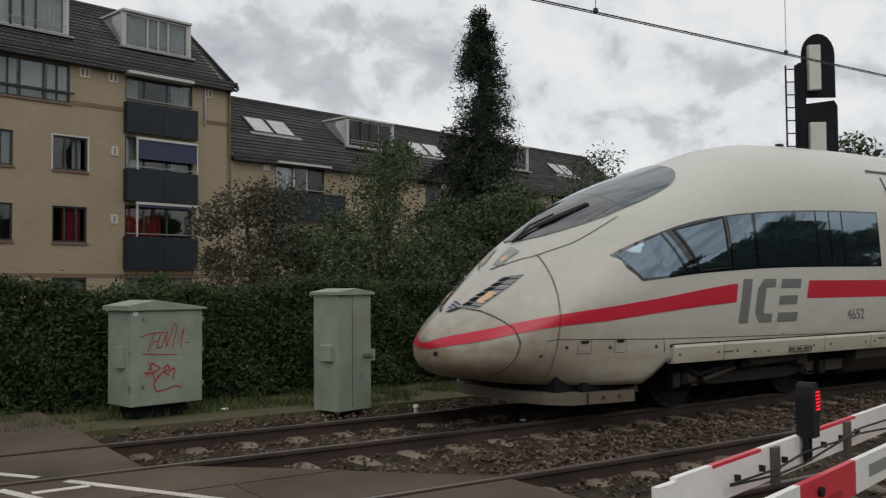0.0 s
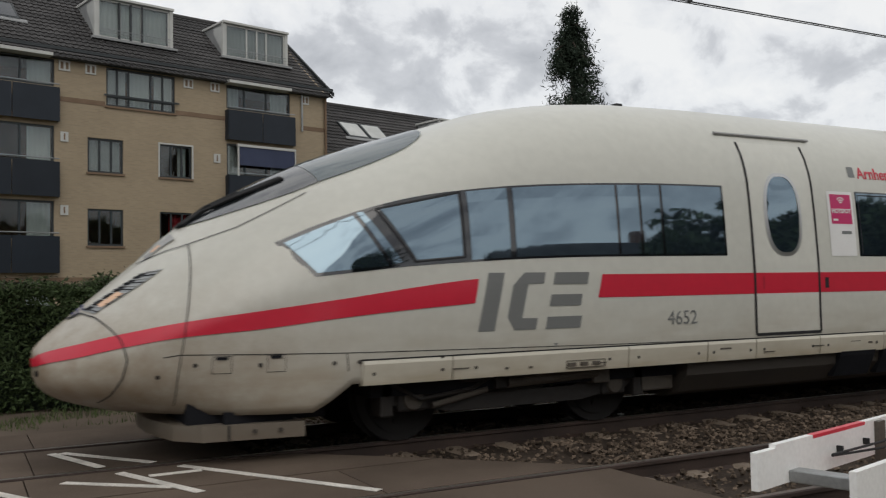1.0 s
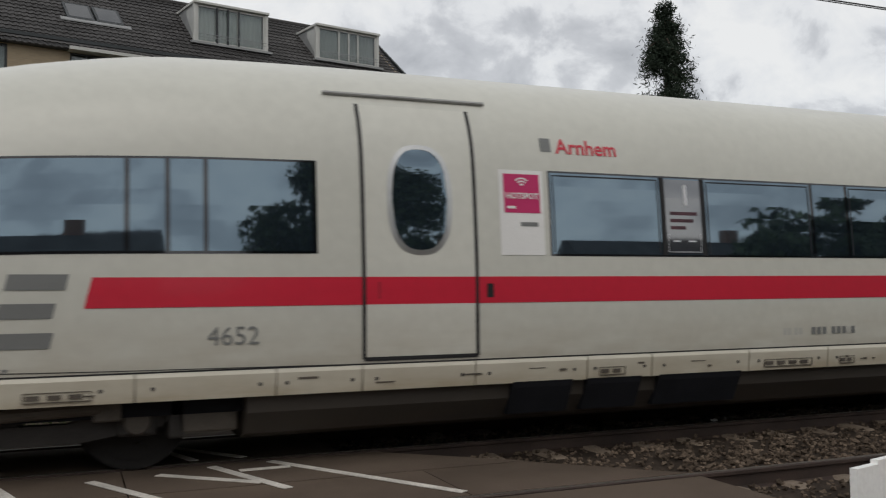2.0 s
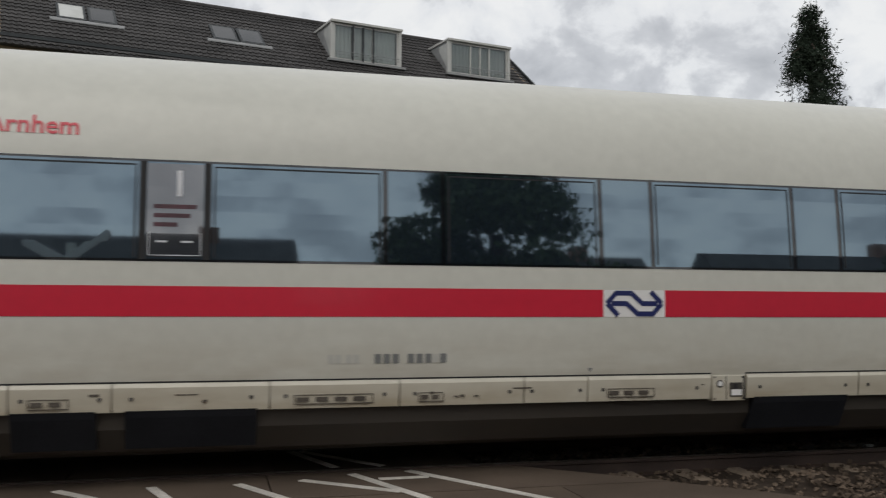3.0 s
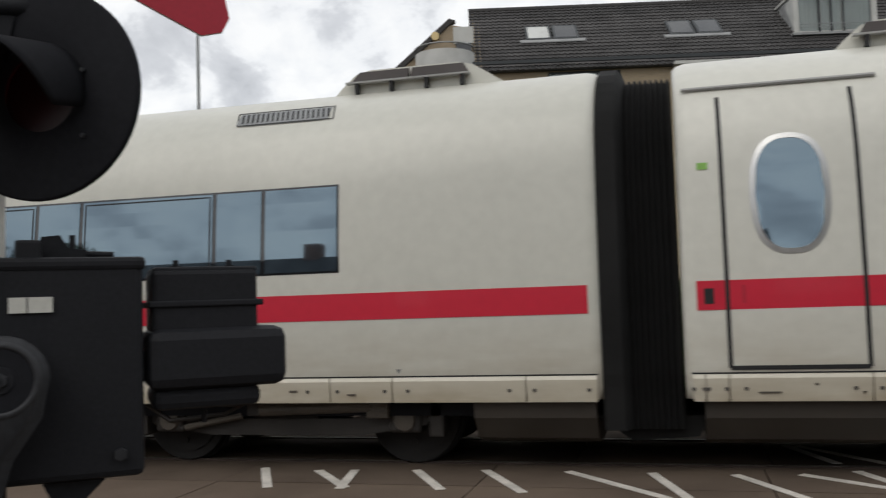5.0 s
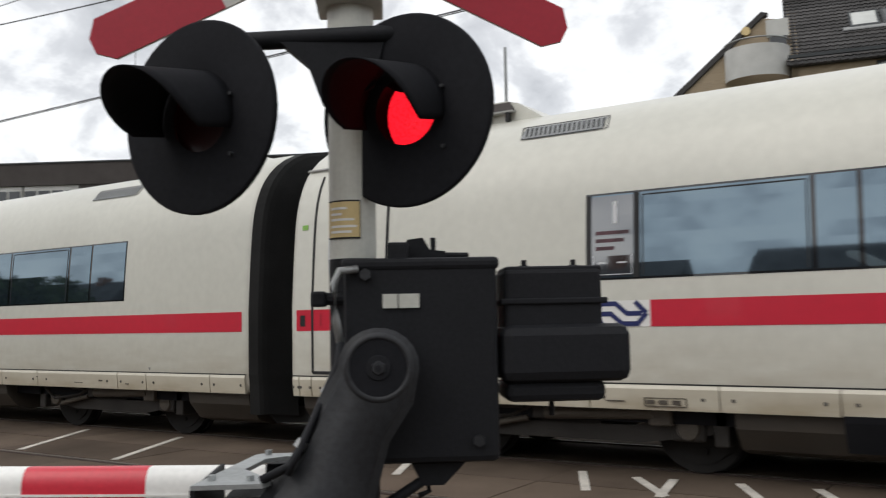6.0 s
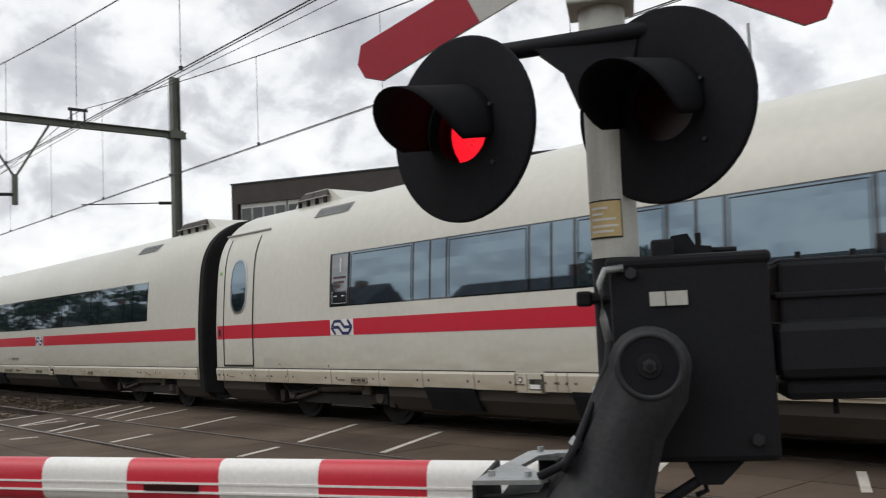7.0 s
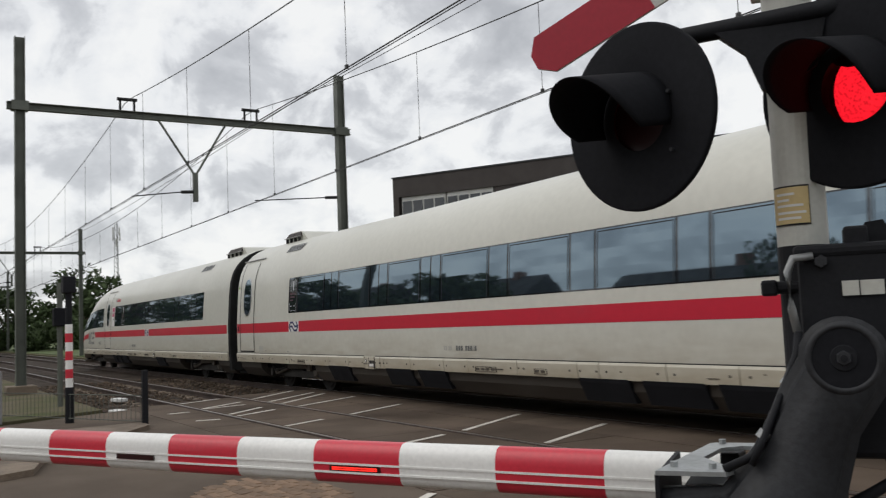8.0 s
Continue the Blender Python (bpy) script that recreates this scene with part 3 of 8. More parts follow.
def shape_patch(outline, out=0.004, side=-1):
    """A flat shape given as (u, z) corners in order, cut fine and wrapped on the body side."""
    bm = bmesh.new()
    bm.faces.new([bm.verts.new((u, 0, z)) for u, z in outline])
    us, zs = [p[0] for p in outline], [p[1] for p in outline]
    for lo, hi, step, no in ((min(zs), max(zs), 0.06, (0, 0, 1)), (min(us), max(us), 0.15, (1, 0, 0))):
        v = lo + step
        while v < hi - 0.005:
            bmesh.ops.bisect_plane(bm, geom=bm.verts[:] + bm.edges[:] + bm.faces[:], plane_co=(v, 0, v), plane_no=no)
            v += step
    for v in bm.verts:
        v.co = skin_out(v.co.x, s_of(v.co.x, v.co.z), out, side)
    bm.normal_update()
    for f in bm.faces:
        if f.normal.y * side < 0: f.normal_flip()
    return bm


def seam_line(pts, width=0.018, out=0.004, side=-1):
    """A dark joint that follows points (u, z) on the body side."""
    bm = bmesh.new()
    fine = []
    for (a, b), (c, d) in zip(pts, pts[1:]):
        k = max(1, int(math.hypot(c - a, d - b) / (0.03 if min(a, c) < 2.4 else 0.12)))
        fine += [(a + (c - a) * i / k, b + (d - b) * i / k) for i in range(k)]
    fine.append(pts[-1])
    left, right = [], []
    for i, (a, b) in enumerate(fine):
        p, q = fine[max(0, i - 1)], fine[min(len(fine) - 1, i + 1)]
        tx, tz = q[0] - p[0], q[1] - p[1]
        L = math.hypot(tx, tz) or 1
        nx, nz = -tz / L * width / 2, tx / L * width / 2
        left.append(bm.verts.new(skin_out(a + nx, s_of(a + nx, b + nz), out, side)))
        right.append(bm.verts.new(skin_out(a - nx, s_of(a - nx, b - nz), out, side)))
    for i in range(len(fine) - 1):
        bm.faces.new((left[i], left[i + 1], right[i + 1], right[i]))
    return bm


def body_shell(u0, u1, nose):
    bm = bmesh.new()
    if nose:
        us = [0.0, 0.02, 0.05, 0.1, 0.16, 0.24, 0.34, 0.46, 0.6, 0.76, 0.94, 1.14, 1.36, 1.6, 1.85, 2.1, 2.25, 2.4, 2.62, 2.9] + [3.2 + 0.3 * k for k in range(24)] + [12, 16, 20, u1 - 0.12, u1 - 0.04, u1]
    else:
        us = [u0, u0 + 0.04, u0 + 0.12, u0 + 2, u0 + 8, u0 + 16, u1 - 0.12, u1 - 0.04, u1]
    ss = [k / 30 for k in range(31)]
    rings = []
    for u in us:
        e_in = 0.0
        for d, v in ((0.0, 0.05), (0.04, 0.018), (0.12, 0.0)):
            if (not nose and abs(u - u0 - d) < 1e-6) or abs(u1 - u - d) < 1e-6: e_in = v
        ring = []
        for side in (-1, 1):
            for s in (ss if side < 0 else ss[-2::-1]):
                p = skin(u, s, side)
                p.y -= side * min(e_in, abs(p.y))
                if s > 0.5: p.z -= e_in * s
                ring.append(bm.verts.new(p))
        rings.append(ring)
    for a, b in zip(rings, rings[1:]):
        for k in range(len(a) - 1):
            bm.faces.new((a[k], b[k], b[k + 1], a[k + 1]))
        bm.faces.new((a[-1], b[-1], b[0], a[0]))
    bm.faces.new(rings[-1]); bm.faces.new(rings[0][::-1])
    bmesh.ops.remove_doubles(bm, verts=bm.verts[:], dist=0.0008)
    bmesh.ops.recalc_face_normals(bm, faces=bm.faces[:])
    return bm


WHEELS = []


def bogie(car, uc, outer_sign):
    """Two wheels, a side frame, a yaw damper and springs."""
    frame_bm = bmesh.new()
    prism(frame_bm, [(uc - 1.55, 0.50), (uc - 1.2, 0.62), (uc - 0.7, 0.46), (uc + 0.7, 0.46), (uc + 1.2, 0.62), (uc + 1.55, 0.50), (uc + 1.45, 0.40), (uc + 0.8, 0.30), (uc - 0.8, 0.30), (uc - 1.45, 0.40)], "y", -1.12, -1.0)
    box(frame_bm, uc - 0.35, uc + 0.35, -1.1, 1.1, 0.35, 0.62, 0.02)
    b = part("bogie", frame_bm, "bogie", car, "dirty dark steel bogie frame")
    for d in (-1.25, 1.25):
        wb = bmesh.new()
        for y0, y1, r in ((-0.82, -0.69, 0.455), (-0.69, -0.655, 0.485)):
            cyl(wb, (0, y0, 0), (0, y1, 0), r, seg=36)
        cyl(wb, (0, -0.84, 0), (0, -0.81, 0), 0.37, seg=30)
        cyl(wb, (0, -0.90, 0), (0, -0.82, 0), 0.12, seg=16)
        for k in range(6):
            a = k * math.pi / 3
            cyl(wb, (0.25 * math.cos(a), -0.86, 0.25 * math.sin(a)), (0.25 * math.cos(a), -0.83, 0.25 * math.sin(a)), 0.03, seg=8)
        cyl(wb, (0, -0.66, 0), (0, 0.8, 0), 0.09, seg=12)
        cyl(wb, (0, 0.66, 0), (0, 0.82, 0), 0.455, seg=24)
        w = part("wheelset", wb, "wheel", car, "worn steel wheelset", m=pose(uc + d, 0, 0.455))
        WHEELS.append((w, uc + d))
        part("axle_box", nbox(uc + d - 0.16, uc + d + 0.16, -1.16, -0.92, 0.33, 0.58, 0.03), "bogie", car, "axle box")
        part("spring", ncyl((uc + d * 0.72, -1.07, 0.52), (uc + d * 0.72, -1.07, 0.86), 0.10, seg=14), "bogie", car)
    part("yaw_damper", ncyl((uc - 0.2, -1.22, 0.56), (uc + 0.95, -1.22, 0.60), 0.064, seg=14), "damper", car, "grey hydraulic damper with rust")
    part("damper_bracket", nbox(uc + 0.9, uc + 1.12, -1.26, -1.12, 0.48, 0.72, 0.015), "damper", car)
    part("damper_bracket", nbox(uc - 0.34, uc - 0.2, -1.26, -1.12, 0.5, 0.66, 0.015), "bogie", car)
    part("link_rod", ncyl((uc - 1.05, -1.19, 0.38), (uc - 0.42, -1.19, 0.50), 0.032, seg=10), "damper", car, "short grey link rod")
    part("brake_cylinder", ncyl((uc - 0.75, -1.2, 0.66), (uc - 0.45, -1.2, 0.66), 0.075, seg=14), "bogie", car, "dark brake cylinder")
    for d in (-1.62, 1.5):
        part("sand_box", nbox(uc + d, uc + d + 0.14, -1.2, -0.95, 0.30, 0.66, 0.02), "bogie", car)
    for d in (-1.25, 1.25):
        part("axle_cover", ncyl((uc + d, -1.155, 0.455), (uc + d, -1.185, 0.455), 0.115, 0.10, seg=18), "damper", car, "round axle box cover")
    tb = bmesh.new()
    tube(tb, [(uc - 1.5, -1.2, 0.62), (uc - 1.2, -1.22, 0.45), (uc - 0.6, -1.2, 0.52), (uc - 0.3, -1.2, 0.66)], 0.022, 6)
    part("brake_pipe", tb, "bogie", car)


def emblem(car, u, z):
    """A blue arrow emblem on a white field, drawn as plain bars."""
    part("emblem_field", side_patch([(u, 1.417, 1.665), (u + 0.62, 1.417, 1.665)]), "signwhite", car, "white field in the red stripe")
    h, w = 0.095, 0.046
    def stroke(pts_):
        """Bars along a bent line, mitred where they meet."""
        offs = []
        for i, p in enumerate(pts_):
            a_ = Vector(p) - Vector(pts_[max(0, i - 1)]); b_ = Vector(pts_[min(len(pts_) - 1, i + 1)]) - Vector(p)
            a_ = a_ if a_.length else b_; b_ = b_ if b_.length else a_
            n1, n2 = Vector((-a_.y, a_.x)).normalized(), Vector((-b_.y, b_.x)).normalized()
            m_n = (n1 + n2).normalized()
            offs.append(m_n * (w / 2 / max(0.5, m_n.dot(n1))))
        for i in range(len(pts_) - 1):
            p, q = Vector(pts_[i]), Vector(pts_[i + 1])
            o = [p + offs[i], q + offs[i + 1], q - offs[i + 1], p - offs[i]]
            part("emblem_bar", shape_patch([(u + v.x, z + v.y) for v in o], 0.006 + 0.0004 * next(lift)), "blue", car)
    lift = itertools.count()
    stroke([(0.035, 0.0), (0.125, h), (0.28, h), (0.39, 0.0), (0.54, 0.0)])
    stroke([(0.08, 0.0), (0.23, 0.0), (0.34, -h), (0.495, -h), (0.585, 0.0)])
    stroke([(0.035, 0.0), (0.145, -h - 0.015)])
    stroke([(0.585, 0.0), (0.475, h + 0.015)])


def lettering(car, words, size, mat, u, z, label, slant=0.0, bold=0.0):
    """Writing wrapped on the body side, centred at u with its foot at z."""
    me = text_mesh(words, size, mat, bold)
    for v in me.vertices:
        uu, zz, lift = u + v.co.x + slant * v.co.y, z + v.co.y, 0.005 + v.co.z
        v.co = skin_out(uu, s_of(uu, zz), lift)
    ob = new("lettering", me)
    ob.parent = car
    return tagged(ob, label)


def oval_door(car, u0, u1):
    z0, z1 = 0.93, 3.27
    def jamb(u):
        return [(u, z0 + (z1 - z0) * k / 14) for k in range(15)]
    dm = 0.5 * (u0 + u1)
    d = part("door_leaf", side_patch([(u0 + (u1 - u0) * k / 6, z0, z1) for k in range(7)], 0.0035, 16), "white", car, "closed white passenger door", smooth=True)
    for line in (jamb(u0), jamb(u1), [(u0, z0), (u1, z0)]):
        part("door_seam", seam_line(line, 0.036, 0.008), "seam", d, "black rubber door seal")
    gut = bmesh.new()
    tube(gut, [skin_out(u, s_of(u, 3.36), 0.02) for u in (u0 - 0.3, dm, u1 + 0.22)], 0.018, 6)
    part("rain_gutter", gut, "roofgrey", car, "grey rain gutter above the door")
    ring, pane = bmesh.new(), bmesh.new()
    hw, zc, hh, cr = 0.275, 2.38, 0.47, 0.24
    def loop(g, n=36):
        o = []
        for k in range(n):
            a = 2 * math.pi * k / n
            cx, cz = math.cos(a), math.sin(a)
            o.append((dm + (hw + g) * math.copysign(abs(cx) ** 0.78, cx), zc + (hh + g) * math.copysign(abs(cz) ** 0.78, cz)))
        return o
    inner, outer = loop(0.0), loop(0.045)
    vi = [ring.verts.new(skin_out(a, s_of(a, b), 0.012)) for a, b in inner]
    vo = [ring.verts.new(skin_out(a, s_of(a, b), 0.008)) for a, b in outer]
    for k in range(36):
        ring.faces.new((vi[k], vi[(k + 1) % 36], vo[(k + 1) % 36], vo[k]))
    part("window_ring", ring, "chrome", d, "pale metal ring round the door window", smooth=True)
    pane.free()
    cols = []
    for k in range(25):
        c_ = -1 + 2 * k / 24
        hz = hh * max(0.0, 1 - abs(c_) ** 2.56) ** (1 / 2.56)
        cols.append((dm + hw * c_, zc - hz - 0.004, zc + hz + 0.004))
    pane = side_patch(cols, 0.007, 8)
    part("door_window", pane, "glass", d, "oval door window mirroring the sky", smooth=True)
    return d


def window_band(car, u0, u1, pillars):
    """A continuous dark glass band with panes set a little proud."""
    band = part("window_band", side_patch([(u0, 1.865, 2.708), (u1, 1.865, 2.708)], 0.0035, 6), "glass_dark", car, "long dark glass window band")
    edges = [u0] + [p for pair in pillars for p in pair] + [u1]
    for k, (a, b) in enumerate(zip(edges, edges[1:])):
        if b - a < 0.1: continue
        wide = b - a > 0.9
        g = 0.022
        part("window_pane", side_patch([(a + g, 1.885, 2.688), (b - g, 1.885, 2.688)], 0.008, 6), "glass", band)
        if wide:
            gl = 0.05
            part("pane_gasket", seam_line([(a + gl, 1.9), (a + gl, 2.66), (b - gl, 2.66), (b - gl, 1.9)], 0.014, 0.0105), "seam", band)
    return band


def sill_panels(car, seams, z0=0.65, z1=0.88):
    """The flap panels of the sill under the body, tilted a little inwards."""
    for a, b in zip(seams, seams[1:]):
        o = [(-1.478, z1), (-1.492, z1 - 0.035), (-1.47, z0), (-1.38, z0 - 0.01), (-1.38, z1)]
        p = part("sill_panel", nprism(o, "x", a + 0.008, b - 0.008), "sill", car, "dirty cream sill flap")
        for k in (0.12, 0.88):
            part("sill_latch", ncyl((a + (b - a) * k, -1.475, 0.755), (a + (b - a) * k, -1.486, 0.757), 0.018, seg=10), "under", p)
    part("sill_shadow_gap", nbox(seams[0], seams[-1], -1.4815, -1.40, z1 + 0.001, z1 + 0.014), "seam", car)


def valve_panel(car, u0, u1):
    """A pale plate in the sill with a round dial, a framed valve and small bolts."""
    vp = part("valve_panel", nbox(u0 + 0.004, u1 - 0.004, -1.484, -1.40, 0.63, 0.868, 0.004), "sill", car, "pale valve panel with dial and switch")
    um = u0 + 0.42 * (u1 - u0)
    part("valve_dial", ncyl((u0 + 0.08, -1.482, 0.79), (u0 + 0.08, -1.492, 0.79), 0.036, seg=16), "under", vp, "small round dial")
    part("dial_face", ncyl((u0 + 0.08, -1.490, 0.79), (u0 + 0.08, -1.494, 0.79), 0.024, seg=16), "signwhite", vp)
    part("panel_joint", nbox(um - 0.004, um + 0.004, -1.487, -1.48, 0.64, 0.86), "seam", vp)
    part("valve_frame", nbox(um + 0.035, u1 - 0.03, -1.490, -1.48, 0.665, 0.80, 0.004), "under", vp)
    part("valve_plate", nbox(um + 0.05, u1 - 0.045, -1.495, -1.488, 0.68, 0.735), "signwhite", vp)
    part("valve_handle", nbox(um + 0.075, um + 0.115, -1.497, -1.488, 0.745, 0.79), "seam", vp)
    part("panel_edge", nbox(u1 - 0.02, u1 - 0.004, -1.488, -1.48, 0.64, 0.862), "seam", vp)
    for a in (u0 + 0.025, u1 - 0.03):
        for z in (0.65, 0.85):
            part("panel_bolt", ncyl((a, -1.482, z), (a, -1.489, z), 0.009, seg=8), "under", vp)


def underfloor(car, u0, u1, hatches):
    """Grey side panels under the sill between the bogies, with darker access hatches."""
    o = [(-1.40, 0.66), (-1.37, 0.5), (-1.20, 0.30), (-1.0, 0.24), (1.0, 0.24), (1.38, 0.5), (1.40, 0.66)]
    p = part("underfloor_panel", nprism(o, "x", u0, u1), "under", car, "grey-brown dusty underfloor fairing")
    for a, b in hatches:
        part("underfloor_hatch", nprism([(-1.475, 0.66), (-1.455, 0.60), (-1.33, 0.34), (-1.25, 0.34), (-1.3, 0.66)], "x", a, b), "blackmat", p, "black equipment grille")


def roof_hood(car, u0, u1):
    """A low white fairing on the roof with two dark sloping panels over a row of short stays."""
    o = [(u0, 3.76), (u0 + 0.10, 3.86), (u0 + 0.24, 3.98), (u0 + 0.40, 4.02), (u1 - 0.50, 4.02), (u1 - 0.34, 3.98), (u1, 3.76)]
    hd = part("roof_hood", nprism(o, "y", -0.52, 0.52), "white", car, "low white equipment fairing on the roof")
    k = (u1 - u0 - 0.62) / 2
    for j in range(2):
        a = u0 + 0.22 + j * (k + 0.03)
        top = [(a + (0.07 if j == 0 else 0.0), 4.005), (a + k - (0.0 if j == 0 else 0.07), 4.005)]
        pb_ = bmesh.new()
        lo = [(a, -0.60, 3.885), (a + k, -0.60, 3.885)]
        hi = [(top[0][0], -0.525, top[0][1]), (top[1][0], -0.525, top[1][1])]
        vs_ = [pb_.verts.new(v) for v in lo + hi[::-1]] + [pb_.verts.new(v) for v in ((a, -0.50, 3.885), (a + k, -0.50, 3.885), (top[1][0], -0.50, 4.005), (top[0][0], -0.50, 4.005))]
        for f in ((0, 1, 2, 3), (7, 6, 5, 4), (0, 4, 5, 1), (1, 5, 6, 2), (2, 6, 7, 3), (3, 7, 4, 0)):
            pb_.faces.new([vs_[i] for i in f])
        part("hood_panel", pb_, "brown_clad", hd, "dark sloping grille panel")
    part("hood_rail", nbox(u0 + 0.16, u1 - 0.36, -0.625, -0.55, 3.868, 3.886), "roofgrey", hd, "grey rail")
    for j in range(4):
        a = u0 + 0.28 + j * (u1 - u0 - 0.72) / 3
        part("hood_stay", nbox(a - 0.018, a + 0.018, -0.615, -0.55, 3.76, 3.87), "seam", hd)


def roof_grille(car, u0, u1):
    g = part("roof_grille_frame", seam_line([(u0 - 0.04, 3.565), (u1 + 0.02, 3.565), (u1 + 0.06, 3.405), (u0 + 0.02, 3.405), (u0 - 0.04, 3.565)], 0.014, 0.008), "seam", car, "grey slatted air grille in the roof edge")
    part("roof_grille_back", side_patch([(u0, 3.415, 3.555), (u1, 3.415, 3.555)], 0.006, 4), "alu", g)
    n = int((u1 - u0) / 0.055)
    for k in range(n):
        a = u0 + 0.03 + k * 0.055
        part("grille_slat", seam_line([(a + 0.04, 3.43), (a, 3.54)], 0.022, 0.010), "seam", g)


def red_stripe(car, segments):
    for a, b in segments:
        n = max(1, int((b - a) / 4))
        part("red_stripe", side_patch([(a + (b - a) * k / n, 1.417, 1.665) for k in range(n + 1)], 0.0045, 3), "red", car, "red stripe along the body")


# leading car
CAR1_END = 24.89
lead_car = thing("leading_train_car", "white streamlined high-speed train car with red stripe", "train")
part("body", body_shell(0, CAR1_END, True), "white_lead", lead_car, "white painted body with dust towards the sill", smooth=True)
# red stripe of the nose rises towards the cab window
STR_LO = [(0.0, 0.885), (0.1, 0.925), (0.3, 0.975), (0.68, 1.07), (1.15, 1.15), (1.75, 1.20), (2.62, 1.295), (3.3, 1.35), (3.93, 1.39), (4.0, 1.395)]
STR_HI = [(0.0, 0.955), (0.05, 1.0), (0.12, 1.03), (0.34, 1.095), (0.68, 1.185), (1.16, 1.28), (1.75, 1.36), (2.62, 1.47), (3.3, 1.56), (3.93, 1.63), (4.0, 1.635)]
NOSE_US = [0.0, 0.01, 0.02, 0.035, 0.05, 0.075, 0.1, 0.13, 0.16, 0.20, 0.24, 0.29, 0.34, 0.40, 0.46, 0.53, 0.6, 0.68, 0.76, 0.85, 0.94, 1.04, 1.14, 1.25, 1.36, 1.48, 1.6, 1.72, 1.85, 1.97, 2.1, 2.25, 2.4, 2.62, 2.9, 3.2, 3.5, 3.82]
for sd in (-1, 1):
    cols = [(u, smooth_list(STR_LO, u), smooth_list(STR_HI, u)) for u in NOSE_US]
    part("red_stripe", side_patch(cols, 0.007, 5, sd), "red", lead_car, "red stripe rising along the nose", smooth=True)
part("red_stripe", nbox(-0.007, 0.004, -0.082, 0.082, 0.885, 0.957), "red", lead_car)
part("red_stripe", shape_patch([(3.82, smooth_list(STR_LO, 3.82)), (3.92, 1.39), (3.97, 1.63), (3.82, smooth_list(STR_HI, 3.82))], 0.005), "red", lead_car)
part("red_stripe", shape_patch([(5.44, 1.417), (5.53, 1.417), (5.53, 1.665), (5.50, 1.665)], 0.0045), "red", lead_car)
red_stripe(lead_car, [(5.53, 15.06), (15.68, CAR1_END - 0.12)])
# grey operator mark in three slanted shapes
zb_, zt_ = 1.105, 1.69
def slanted(u, z): return (u + (z - zb_) * 0.24, z)
MARK = [
    [(3.945, zb_), (4.135, zb_), (4.135, zt_), (3.945, zt_)],
    [(4.26, zb_ + 0.13), (4.44, zb_ + 0.16), (4.44, zt_ - 0.16), (4.26, zt_ - 0.13)],
    [(4.26, zb_ + 0.13), (4.37, zb_), (4.63, zb_), (4.63, zb_ + 0.115), (4.44, zb_ + 0.12), (4.44, zb_ + 0.16)],
    [(4.26, zt_ - 0.13), (4.44, zt_ - 0.16), (4.44, zt_ - 0.12), (4.63, zt_ - 0.115), (4.63, zt_), (4.37, zt_)],
    [(4.75, zb_), (5.19, zb_), (5.19, zb_ + 0.125), (4.75, zb_ + 0.125)],
    [(4.75, zb_ + 0.235), (5.15, zb_ + 0.235), (5.15, zb_ + 0.355), (4.75, zb_ + 0.355)],
    [(4.75, zt_ - 0.125), (5.19, zt_ - 0.125), (5.19, zt_), (4.75, zt_)],
]
for k, o in enumerate(MARK):
    part("operator_mark", shape_patch([slanted(*p) for p in o], 0.004 + 0.0003 * k), "train_grey", lead_car, "grey slanted operator mark" if k == 0 else "")
lettering(lead_car, "4652", 0.222, "train_grey", 6.62, 1.095, "grey fleet number 4652")
lettering(lead_car, "Arnhem", 0.215, "red", 10.16, 2.89, "red name lettering Arnhem", bold=0.003)
part("town_crest", side_patch([(9.63, 2.90, 3.04), (9.75, 2.90, 3.04)]), "train_grey", lead_car, "small grey crest")
# cab side window and posts
CW_LO = [(2.28, 1.665), (2.8, 1.72), (3.3, 1.765), (3.9, 1.80), (4.5, 1.83), (5.5, 1.855), (7.35, 1.87)]
CW_HI = [(1.98, 1.99), (2.4, 2.17), (2.9, 2.335), (3.4, 2.455), (3.9, 2.53), (4.4, 2.585), (5.0, 2.63), (5.7, 2.665), (6.5, 2.69), (7.35, 2.70)]
def cab_hi(u): return smooth_list(CW_HI, u)
def cab_lo(u):
    return 1.99 - (u - 1.98) * 1.083 if u < 2.28 else smooth_list(CW_LO, u)
def cab_cols(a, b, g=0.0):
    n = max(2, int((b - a) / 0.15))
    return [(a + (b - a) * k / n, cab_lo(a + (b - a) * k / n) + g, cab_hi(a + (b - a) * k / n) - g) for k in range(n + 1)]
cab_band = part("cab_window_band", side_patch(cab_cols(1.985, 7.35), 0.0035, 6), "glass_dark", lead_car, "dark glass band tapering towards the nose", smooth=True)
part("cab_window", shape_patch([(2.06, 1.985), (2.31, 1.70), (2.62, 1.73), (3.0, 1.765), (2.70, 2.245), (2.4, 2.13)], 0.009), "glass", cab_band, "slanted cab window mirroring clouds", smooth=True)
part("cab_window", shape_patch([(2.74, 2.27), (2.80, 2.285), (3.14, 1.80), (3.05, 1.775)], 0.009), "glass", cab_band, smooth=True)
part("cab_window", shape_patch([(2.98, 2.31), (3.80, 2.48), (3.80, 1.86), (3.30, 1.82)], 0.009), "glass", cab_band, smooth=True)
part("pane_gasket", seam_line([(2.93, 2.31), (3.83, 2.505), (3.83, 1.845), (3.28, 1.80), (2.93, 2.31)], 0.018, 0.0115), "seam", cab_band)
part("cab_window", side_patch(cab_cols(3.90, 4.36, 0.02), 0.009, 6), "glass", cab_band)
for a, b in ((4.43, 5.74), (5.78, 6.06), (6.10, 6.37), (6.41, 7.31)):
    part("window_pane", side_patch(cab_cols(a, b, 0.022), 0.009, 6), "glass", cab_band)
oval_door(lead_car, 7.77, 8.88)
